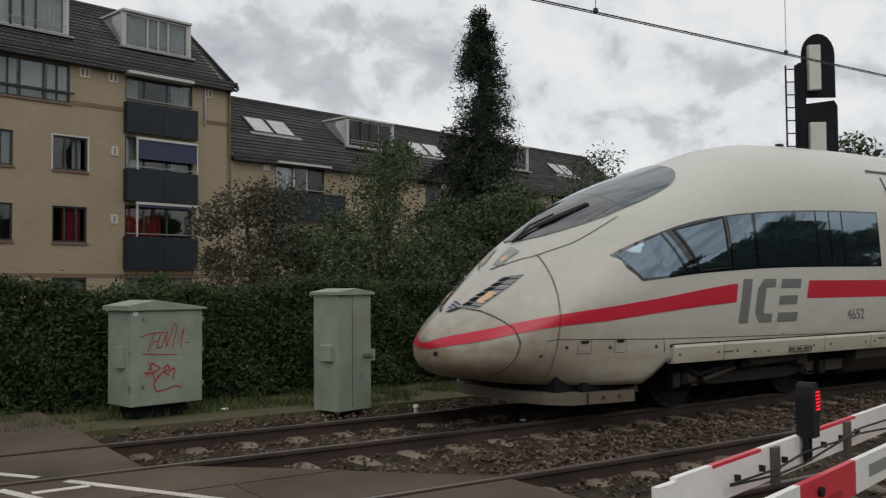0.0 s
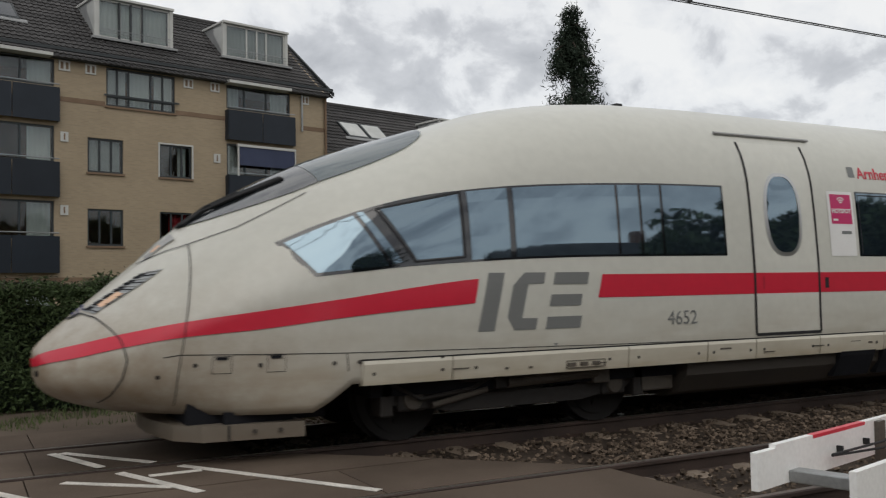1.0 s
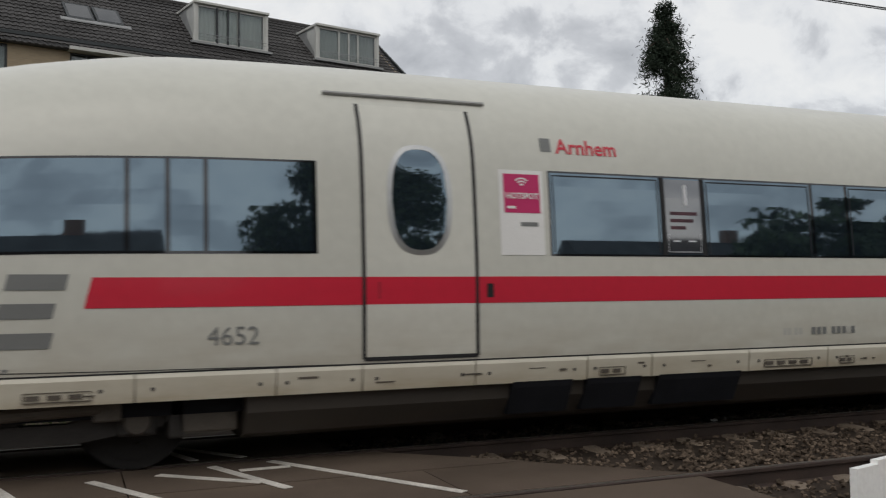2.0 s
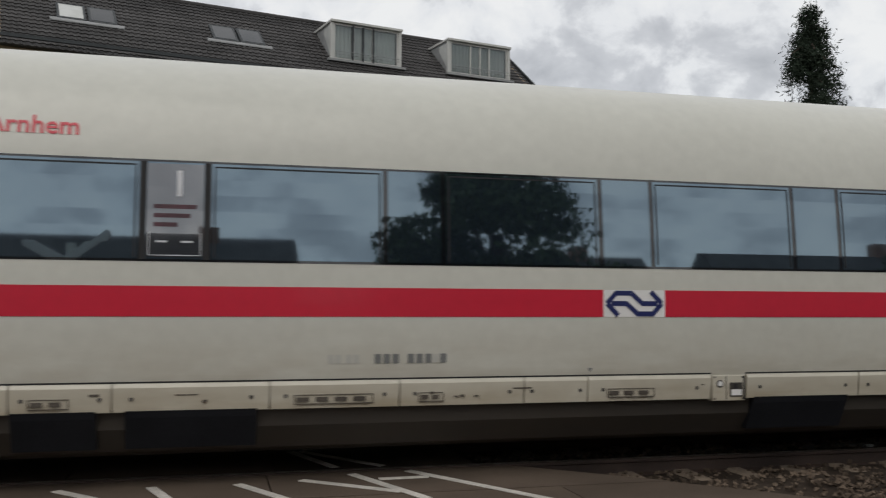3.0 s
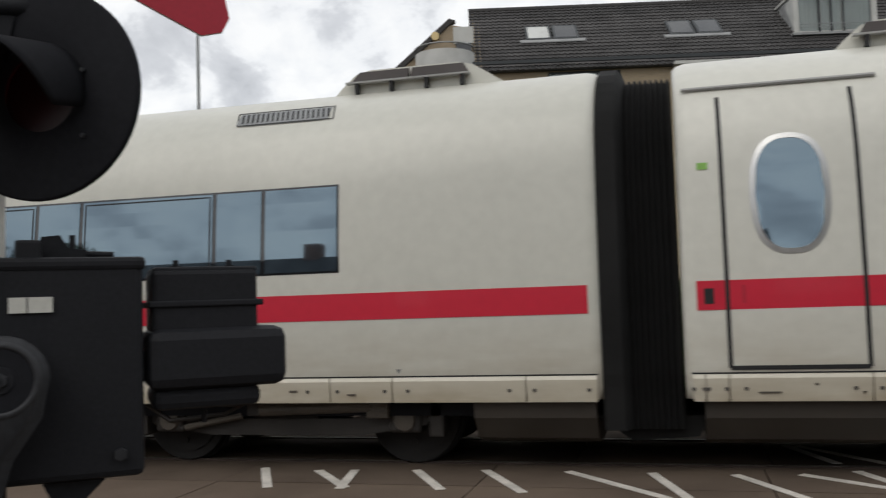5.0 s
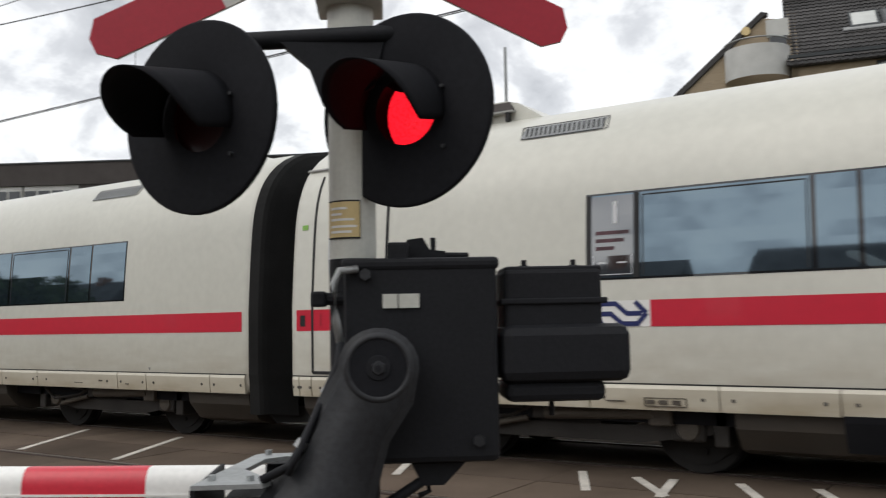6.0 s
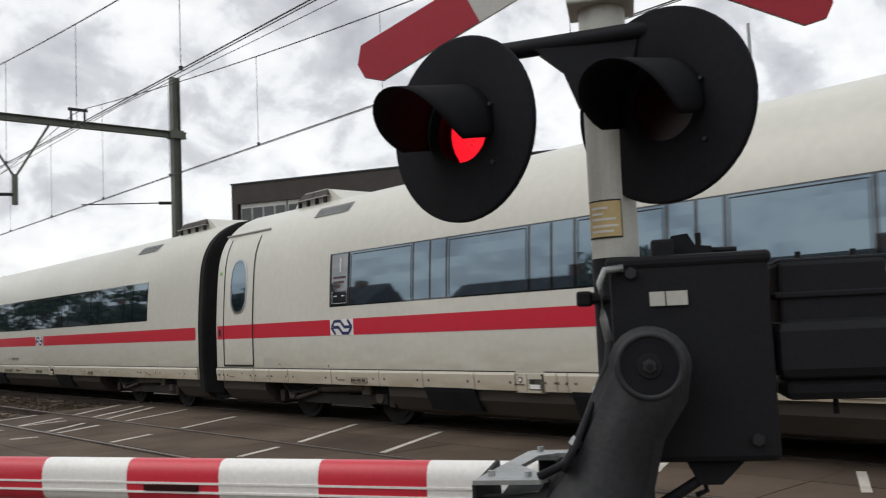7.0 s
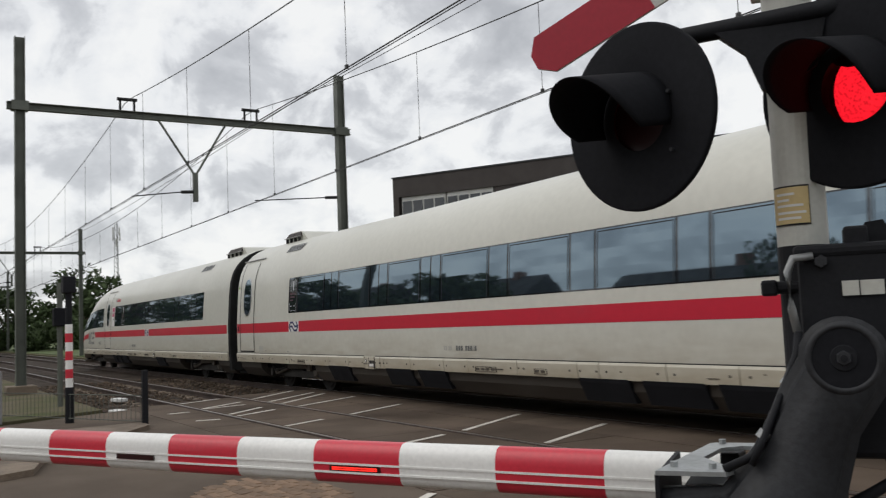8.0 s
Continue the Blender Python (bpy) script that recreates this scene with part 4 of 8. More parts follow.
window_band(lead_car, 9.68, 22.46, [(11.01, 11.54), (13.03, 13.55), (15.05, 15.57), (17.09, 17.61), (19.12, 19.65), (21.16, 21.68)])
def class_pane(car, u0, u1):
    """The pane with the class numeral: faint printed lines and a thin outline below."""
    um = (u0 + u1) / 2
    part("class_plate", side_patch([(u0 + 0.04, 1.90, 2.675), (u1 - 0.04, 1.90, 2.675)], 0.0095, 4), "class_pane", car, "hazy class panel in the window")
    lettering(car, "1", 0.30, "faint_white", um + 0.03, 2.41, "white class numeral", bold=0.006).location.y = -0.008
    for k, (a, b, mt) in enumerate(((-0.17, 0.17, "faint_red"), (-0.17, 0.12, "faint_red"), (-0.17, 0.02, "faint_red"))):
        part("class_plate_bar", side_patch([(um + a, 2.30 - 0.075 * k, 2.335 - 0.075 * k), (um + b, 2.30 - 0.075 * k, 2.335 - 0.075 * k)], 0.012, 1), mt, car)
    for a, b in ((-0.15, -0.06), (0.05, 0.14)):
        part("class_plate_bar", side_patch([(um + a, 2.02, 2.035), (um + b, 2.02, 2.035)], 0.012, 1), "faint_white", car)
    part("class_outline", seam_line([(u0 + 0.06, 2.10), (u0 + 0.06, 1.915), (u1 - 0.06, 1.915), (u1 - 0.06, 2.10)], 0.007, 0.012), "faint_white", car)
    for a in (u0 + 0.012, u1 - 0.012):
        part("pane_gasket", seam_line([(a, 1.88), (a, 2.69)], 0.05, 0.0115), "seam", car)


class_pane(lead_car, 11.01, 11.54)
# hot spot sign
part("sign_board", side_patch([(9.14, 1.87, 2.70), (9.62, 1.87, 2.70)], 0.006, 5), "signwhite", lead_car, "white wireless sign panel beside the window")
part("sign_field", side_patch([(9.19, 2.28, 2.66), (9.58, 2.28, 2.66)], 0.009, 3), "magenta", lead_car, "magenta sign field")
lettering(lead_car, "HOTSPOT", 0.078, "signwhite", 9.385, 2.42, "white word HOTSPOT", bold=0.002).location.y = -0.008
for r in (0.03, 0.06, 0.09):
    arc = [(9.385 + r * math.sin(a), 2.53 + r * math.cos(a)) for a in (-0.8, -0.4, 0, 0.4, 0.8)]
    part("wireless_arc", seam_line(arc, 0.014, 0.013), "signwhite", lead_car)
part("sign_bar", side_patch([(9.36, 2.15, 2.19), (9.55, 2.15, 2.19)], 0.009, 1), "train_grey", lead_car)
part("sign_bar", side_patch([(9.22, 2.32, 2.345), (9.31, 2.32, 2.345)], 0.011, 1), "signwhite", lead_car)
emblem(lead_car, 15.06, 1.541)
def number_bars(car, u0):
    """A vehicle number as plain upright bars, worn away at both ends."""
    x_ = u0
    for ch in "..-..-" + "-" * 13 + "..-..":
        if ch == ".":
            part("number_bar", side_patch([(x_, 1.02, 1.095), (x_ + 0.05, 1.02, 1.095)], 0.005, 1), "faded_grey", car, "plain bar of a worn vehicle number")
        x_ += 0.062 if ch == "." else 0.03
    x_ = u0 + 0.40
    for k in range(7):
        part("number_bar", side_patch([(x_, 1.018, 1.098), (x_ + 0.056, 1.018, 1.098)], 0.0065, 1), "train_grey", car, "plain bar in place of a vehicle number")
        x_ += 0.078 + (0.055 if k in (2, 5) else 0)


number_bars(lead_car, 12.54)
# seams of the nose, given as distance behind the tip and share of the height
def seam_us(pts, width=0.016, out=0.006, side=-1):
    return seam_line([(u, smooth_list(Z_BOT, u) + s * (smooth_list(Z_TOP, u) - smooth_list(Z_BOT, u))) for u, s in pts], width, out, side)
for sd in (-1, 1):
    part("nose_seam", seam_us([(1.10, 0.06), (1.10, 0.21), (1.12, 0.32), (1.18, 0.53), (1.25, 0.70), (1.29, 0.80), (1.32, 0.885)], 0.009, 0.009, sd), "seam", lead_car)
    part("nose_seam", seam_us([(0.30, 0.985), (0.40, 0.95), (0.50, 0.83), (0.58, 0.70), (0.66, 0.57), (0.70, 0.41), (0.66, 0.28), (0.58, 0.15), (0.5, 0.08)], 0.012, 0.010, sd), "seam", lead_car, "joint of the coupler hatch")
    part("nose_seam", seam_us([(0.92, 0.985), (1.0, 0.965), (1.15, 0.925), (1.32, 0.885), (1.72, 0.85), (2.0, 0.855), (2.38, 0.868)], 0.006, 0.007, sd), "seam", lead_car)
part("nose_seam", seam_line([(0.98, 0.975), (1.12, 0.995), (2.0, 0.975), (2.56, 0.962), (3.5, 0.945), (5.6, 0.91), (7.75, 0.89)], 0.007), "seam", lead_car)
part("nose_seam", seam_line([(2.56, 0.96), (2.58, 0.70)], 0.010), "seam", lead_car)
for a in (1.38, 1.84):
    hatch = part("nose_hatch", seam_line([(a, 0.82), (a, 0.97), (a + 0.16, 0.97), (a + 0.16, 0.82), (a, 0.82)], 0.005), "seam", lead_car, "small access flap")
    part("hatch_grip", side_patch([(a + 0.03, 0.94, 0.966), (a + 0.13, 0.94, 0.966)], 0.008, 1), "blackmat", hatch)
for a, z in ((1.24, 0.9), (1.78, 0.885), (2.44, 0.873), (0.94, 0.805), (2.68, 0.872), (3.54, 0.87)):
    part("bolt_cap", ncyl(skin_out(a, s_of(a, z), 0.0), skin_out(a, s_of(a, z), 0.010), 0.020, seg=10), "under", lead_car)
# windscreen over the crown of the nose
def crown_patch(us, edge, out=0.006, n=10):
    bm = bmesh.new()
    rows_ = []
    for u in us:
        s0 = edge(u)
        rows_.append([bm.verts.new(skin_out(u, s0 + (1 - s0) * k / n, out, -1)) for k in range(n + 1)] + [bm.verts.new(skin_out(u, 1 - (1 - s0) * k / n, out, 1)) for k in range(1, n + 1)])
    for a, b in zip(rows_, rows_[1:]):
        for k in range(len(a) - 1):
            bm.faces.new((a[k], b[k], b[k + 1], a[k + 1]))
    return bm
SCREEN = [(1.30, 0.995), (1.36, 0.98), (1.5, 0.955), (1.64, 0.935), (2.08, 0.90), (2.4, 0.89), (2.68, 0.885), (3.0, 0.892), (3.3, 0.907), (3.55, 0.928), (3.72, 0.95), (3.84, 0.972), (3.90, 0.99), (3.92, 0.998)]
SPLIT = 2.52
part("windscreen", crown_patch([1.31, 1.36, 1.45, 1.55, 1.6, 1.7, 1.8, 1.9, 2.0, 2.1, 2.2, 2.3, 2.4, SPLIT], lambda u: smooth_list(SCREEN, u), 0.010), "front_glass", lead_car, "dark curved windscreen", smooth=True)
part("windscreen_top", crown_patch([SPLIT + 0.006, 2.62, 2.76, 2.9, 3.05, 3.2, 3.35, 3.5, 3.62, 3.72, 3.8, 3.86, 3.90, 3.918], lambda u: smooth_list(SCREEN, u), 0.010), "screen_glass", lead_car, "tinted upper windscreen", smooth=True)
for pts_ in ([(1.36, 0.985), (1.54, 0.985), (1.84, 0.97), (2.3, 0.962)], [(1.30, 0.99), (1.6, 0.995), (1.9, 0.985)]):
    wb = bmesh.new()
    tube(wb, [skin_out(u, s_, 0.035 if 0 < k < 3 else 0.02) for k, (u, s_) in enumerate(pts_)], 0.016, 6)
    part("wiper", wb, "seam", lead_car, "black windscreen wiper")
wb = bmesh.new()
tube(wb, [skin_out(1.64, 0.983, 0.03), skin_out(1.9, 0.972, 0.035), skin_out(2.28, 0.964, 0.025)], 0.026, 6)
part("wiper_blade", wb, "seam", lead_car, "broad black wiper blade")
# headlight grilles, each a slatted panel wrapped on the nose
def nose_quad(quad, out, sd, nu=8, nv=5):
    """Four corners (u, s): low front, low back, high back, high front, filled with a fine sheet."""
    bm = bmesh.new()
    g = []
    for i in range(nu + 1):
        f = i / nu
        lo = [quad[0][k] + (quad[1][k] - quad[0][k]) * f for k in (0, 1)]
        hi = [quad[3][k] + (quad[2][k] - quad[3][k]) * f for k in (0, 1)]
        g.append([bm.verts.new(skin_out(lo[0] + (hi[0] - lo[0]) * j / nv, lo[1] + (hi[1] - lo[1]) * j / nv, out, sd)) for j in range(nv + 1)])
    for a, b in zip(g, g[1:]):
        for j in range(nv): bm.faces.new((a[j], b[j], b[j + 1], a[j + 1]))
    bmesh.ops.recalc_face_normals(bm, faces=bm.faces[:])
    for f in bm.faces:
        if f.normal.z < 0: f.normal_flip()
    return bm
for sd in (-1, 1):
    quad = [(0.50, 0.865), (1.08, 0.85), (0.92, 0.915), (0.42, 0.955)]
    hg = part("headlight_grille", nose_quad(quad, 0.009, sd), "alu", lead_car, "slatted headlight panel on the nose")
    part("grille_shade", nose_quad([(0.47, 0.915), (0.99, 0.887), (0.92, 0.912), (0.43, 0.95)], 0.011, sd), "blackmat", hg)
    for k in range(12):
        f = (k + 0.5) / 12
        a = Vector(skin_out(0.42 + 0.50 * f, 0.955 - 0.04 * f, 0.013, sd)); b = Vector(skin_out(0.50 + 0.58 * f, 0.865 - 0.015 * f, 0.013, sd))
        part("grille_slat", ncyl(a, b, 0.0055, seg=5), "chrome" if k % 2 else "seam", hg)
    part("headlight", nose_quad([(0.56, 0.872), (0.74, 0.868), (0.71, 0.905), (0.54, 0.912)], 0.015, sd, 4, 3), "headlight", hg, "small lit warm headlight")
    part("upper_light", nose_quad([(1.00, 0.965), (1.24, 0.95), (1.24, 0.985), (0.98, 0.99)], 0.010, sd, 4, 3), "roofgrey", lead_car, "clear cover of the upper lamp")
    part("upper_lamp", nose_quad([(1.05, 0.969), (1.13, 0.966), (1.12, 0.978), (1.05, 0.980)], 0.013, sd, 3, 2), "headlight", lead_car, "small lit upper lamp")
# plain blue mark in front of the grille
for a in (0.335, 0.375, 0.415):
    part("front_mark", nose_quad([(a, 0.962), (a + 0.018, 0.962), (a + 0.032, 0.998), (a + 0.014, 0.998)], 0.009, -1, 2, 3), "blue", lead_car, "plain blue mark")
# scraped towing socket at the tip
part("tip_socket", ncyl(skin_out(0.03, 0.3, 0.0), skin_out(0.03, 0.3, 0.012), 0.03, seg=12), "blackmat", lead_car)
# lower apron and coupler hatch
part("apron", nprism([(0.98, -0.2), (1.02, -0.55), (1.10, -0.9), (1.3, -1.16), (2.2, -1.30), (2.2, 1.30), (1.3, 1.16), (1.10, 0.9), (1.02, 0.55), (0.98, 0.2)], "z", 0.215, 0.355), "apron", lead_car, "dirty pale rail guard")
part("apron_bolt", ncyl((1.75, -1.225, 0.29), (1.75, -1.25, 0.29), 0.02, seg=8), "under", lead_car)
part("apron_bolt", ncyl((1.98, -1.26, 0.29), (1.98, -1.285, 0.29), 0.02, seg=8), "under", lead_car)
part("apron_seam", nbox(1.52, 1.532, -1.212, -1.17, 0.217, 0.353), "seam", lead_car)
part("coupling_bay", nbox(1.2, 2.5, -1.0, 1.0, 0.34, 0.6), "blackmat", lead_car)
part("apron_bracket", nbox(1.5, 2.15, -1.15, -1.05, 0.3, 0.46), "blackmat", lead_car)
sill_panels(lead_car, [2.70, 3.65, 5.83, 6.98, 7.75, 8.85, 10.06, 10.82, 12.06, 13.16, 14.29, 14.90, 16.15])
sill_panels(lead_car, [16.52, 17.77, 18.67, 19.53, 20.47, 22.35, 22.96, 24.2, CAR1_END - 0.06])
valve_panel(lead_car, 16.16, 16.51)
underfloor(lead_car, 6.75, 19.5, [(9.25, 9.9), (10.07, 10.70), (10.92, 11.96), (16.61, 17.65)])
underfloor(lead_car, 23.7, 24.8, [])
# solid matt black block: painted shade behind and below the sill panels
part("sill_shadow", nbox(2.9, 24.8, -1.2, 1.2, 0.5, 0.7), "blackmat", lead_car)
bogie(lead_car, 4.62, -1)
bogie(lead_car, 21.72, 1)
part("track_brake", nbox(6.2, 6.7, -1.2, -1.0, 0.34, 0.52, 0.02), "damper", lead_car)
roof_grille(lead_car, 21.25, 22.25)
roof_hood(lead_car, 22.1, 23.95)
part("roof_cap", nbox(6.9, 7.02, -0.05, 0.05, 3.8, 3.91, 0.02), "seam", lead_car)
# triangular jacking marks
for u in (4.85, 14.9, 23.0):
    part("jack_mark", shape_patch([(u, 0.955), (u + 0.05, 0.955), (u + 0.025, 0.915)], 0.005), "train_grey", lead_car)

# small worn stencils on the sill
marks = random.Random(8)


def stencils(car, u0, u1, n):
    for k in range(n):
        u = marks.uniform(u0, u1)
        w_, h_ = marks.choice((0.03, 0.04, 0.08, 0.18)), marks.choice((0.008, 0.012, 0.02))
        z_ = marks.choice((0.72, 0.75, 0.78))
        part("stencil_bar", nbox(u, u + w_, -1.489, -1.47, z_, z_ + h_), "damper", car)


def stencil_frame(car, u0, u1, z0, z1, words):
    """A thin outlined box on the sill with bars of worn writing in it."""
    fb_ = bmesh.new()
    for a, b, c, d in ((u0, u1, z0, z0 + 0.005), (u0, u1, z1 - 0.005, z1), (u0, u0 + 0.005, z0 + 0.005, z1 - 0.005), (u1 - 0.005, u1, z0 + 0.005, z1 - 0.005)):
        box(fb_, a, b, -1.4905, -1.47, c, d)
    sf = part("stencil_frame", fb_, "damper", car, "thin outlined stencil")
    for k in range(words):
        a = u0 + 0.02 + (u1 - u0 - 0.03) * k / words
        part("stencil_bar", nbox(a, a + (u1 - u0 - 0.03) / words * 0.65, -1.4905, -1.47, z0 + 0.022, z1 - 0.022), "damper", sf)


for a, b, n_ in ((12.26, 12.93, 4), (13.33, 13.55, 2), (15.09, 15.56, 3), (19.0, 19.3, 2), (10.2, 10.5, 2), (5.0, 5.5, 3)):
    stencil_frame(lead_car, a, b, 0.685, 0.765, n_)
stencils(lead_car, 3.0, 24.5, 24)

# second car
C2 = 25.57
CAR2_END = 49.75
second_car = thing("second_train_car", "white train car with red stripe and dark window band", "train")
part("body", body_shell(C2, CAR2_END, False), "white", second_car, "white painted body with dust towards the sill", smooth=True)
red_stripe(second_car, [(C2 + 0.12, 29.47), (30.09, CAR2_END - 0.12)])
emblem(second_car, 29.47, 1.541)
oval_door(second_car, 25.94, 27.02)
window_band(second_car, 29.45, 46.7, [(29.98, 31.55), (31.92, 32.27), (33.81, 34.18), (34.55, 35.84), (36.20, 36.54), (38.05, 38.58), (40.11, 40.65), (42.17, 42.71), (44.22, 44.76)])
class_pane(second_car, 29.47, 29.98)
number_bars(second_car, 36.62)
sill_panels(second_car, [C2 + 0.05, 25.73, 25.92, 27.03, 27.55, 28.17, 29.45, 30.7, 31.7, 32.75, 33.50])
sill_panels(second_car, [33.98, 34.19, 34.36, 35.4, 36.6, 37.37, 38.76, 40.2, 40.65, 41.91, 43.05, 44.3, 45.5, 46.6, 48.2, CAR2_END - 0.05])
valve_panel(second_car, 33.51, 33.97)
underfloor(second_car, 30.8, 45.6, [(31.71, 32.72), (34.40, 35.39), (35.66, 36.60), (40.2, 41.2), (41.46, 42.51), (42.73, 43.8)])
underfloor(second_car, C2 + 0.15, 27.25, [])
underfloor(second_car, 47.8, CAR2_END - 0.15, [])
# same black block as painted shade under the second car
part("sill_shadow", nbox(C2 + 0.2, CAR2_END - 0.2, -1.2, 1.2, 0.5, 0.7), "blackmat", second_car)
bogie(second_car, 29.05, -1)
bogie(second_car, 46.4, 1)
roof_hood(second_car, 27.03, 28.58)
roof_grille(second_car, 28.58, 29.52)
part("door_buttons", side_patch([(25.75, 1.47, 1.60), (25.83, 1.47, 1.60)], 0.009, 1), "seam", second_car, "door button panel")
part("door_buttons", side_patch([(8.98, 1.47, 1.60), (9.05, 1.47, 1.60)], 0.009, 1), "seam", lead_car, "door button panel")
part("green_sticker", side_patch([(25.74, 2.62, 2.68), (25.83, 2.62, 2.68)], 0.006, 1), material("sticker_green", (0.25, 0.5, 0.1)), second_car)
for a, b, n_ in ((30.0, 30.4, 3), (37.6, 38.2, 4), (39.2, 39.5, 2)):
    stencil_frame(second_car, a, b, 0.685, 0.765, n_)
stencils(second_car, C2 + 0.3, 47.0, 22)
part("key_mark", shape_patch([(27.86, 0.955), (27.95, 0.935), (27.95, 0.948), (27.87, 0.975)], 0.005), "train_grey", second_car)
part("worn_patch", side_patch([(27.38, 0.93, 1.07), (27.68, 0.93, 1.07)], 0.0045, 2), "faded_grey", second_car, "dull rubbed patch on the paint")
for u in (29.35, 44.9):
    part("jack_mark", shape_patch([(u, 0.955), (u + 0.07, 0.955), (u + 0.035, 0.905)], 0.005), "train_grey", second_car)
for u0_ in (26.06, 7.90):
    part("door_grip", side_patch([(u0_, 1.47, 1.62), (u0_ + 0.025, 1.47, 1.62)], 0.010, 1), "cross_red", second_car if u0_ > 20 else lead_car, "recessed door grip")
# gangway between the cars
gang = part("gangway_bellows", bmesh.new(), "bellows", second_car, "black folded rubber gangway bellows")
gb = bmesh.new()
prev = None
FOLDS = [(CAR1_END - 0.02, 0.03), (CAR1_END, -0.004), (CAR1_END + 0.16, -0.002), (CAR1_END + 0.19, 0.04)]
FOLDS += [(CAR1_END + 0.21 + (C2 - 0.02 - CAR1_END - 0.21) * k / 17, 0.15 if k % 2 else 0.10) for k in range(18)]
for u, inset in FOLDS:
    ring = []
    for sd in (-1, 1):
        for j in (range(31) if sd < 0 else range(29, -1, -1)):
            p = skin(12.0, j / 30, sd)
            p.x = u
            p.y -= sd * min(inset, abs(p.y)); p.z -= inset * (j / 30)
            if j == 0: p.z = 0.40
            ring.append(gb.verts.new(p))
    if prev:
        for j in range(len(ring) - 1):
            gb.faces.new((prev[j], ring[j], ring[j + 1], prev[j + 1]))
    prev = ring
gb.to_mesh(gang.data); gb.free()
part("coupling_cover", nprism([(CAR1_END - 0.1, 0.5), (C2 + 0.2, 0.5), (C2 + 0.1, 0.32), (CAR1_END + 0.2, 0.28)], "y", -1.2, 1.0), "bellows", second_car)

# ---------------------------------------------------------------- crossing light, barrier drive and boom
POST = pose(-1.84, 1.94, 0, 0, 0, 37)
light_post = thing("crossing_light", "grey post with two black crossing lamps and red-white cross", "crossing light", POST)
pb = bmesh.new()
cyl(pb, (0, 0, -0.02), (0, 0, 1.70), 0.071, seg=28)
part("post_foot", pb, "black", light_post, "black lower part of the post", smooth=False)
part("post", ncyl((0, 0, 1.70), (0, 0, 3.05), 0.070, seg=28), "post_grey", light_post, "pale grey painted post", smooth=False)
part("post_clamp", nbox(-0.10, 0.10, -0.10, 0.09, 2.46, 2.50, 0.006), "post_grey", light_post)
# yellow notice wrapped on the post
def wrap(bm, a0, a1, z0, z1, r, n=8):
    rows_ = [[bm.verts.new((r * math.sin(a0 + (a1 - a0) * k / n), -r * math.cos(a0 + (a1 - a0) * k / n), z)) for k in range(n + 1)] for z in (z0, z1)]
    for k in range(n):
        bm.faces.new((rows_[0][k], rows_[0][k + 1], rows_[1][k + 1], rows_[1][k]))
    return bm
part("notice_border", wrap(bmesh.new(), -1.25, 0.36, 1.757, 1.871, 0.0725), "seam", light_post)
notice = part("notice", wrap(bmesh.new(), -1.2, 0.32, 1.762, 1.866, 0.0738), "yellow", light_post, "small yellow notice sticker")
for z, a in ((1.843, -0.5), (1.826, -0.7), (1.81, -0.2), (1.79, -0.1), (1.774, -0.3)):
    part("notice_bar", wrap(bmesh.new(), -0.95, a + 0.3, z, z + 0.007, 0.0748), "signwhite", notice)
# lamp carrier
arm_b = bmesh.new()
tube(arm_b, [(-0.45, -0.06, 2.338), (-0.2, -0.085, 2.343), (0.05, -0.1, 2.352), (0.25, -0.1, 2.362)], 0.027, 10)
part("lamp_arm", arm_b, "black", light_post, "black cross arm of the lamps", smooth=True)
part("lamp_bracket", nprism([(-0.20, 2.33), (0.10, 2.33), (0.07, 2.20), (-0.03, 2.13), (-0.08, 2.15), (-0.12, 2.26)], "y", -0.11, -0.06), "black", light_post)
ADDED_SHUTTERS = []


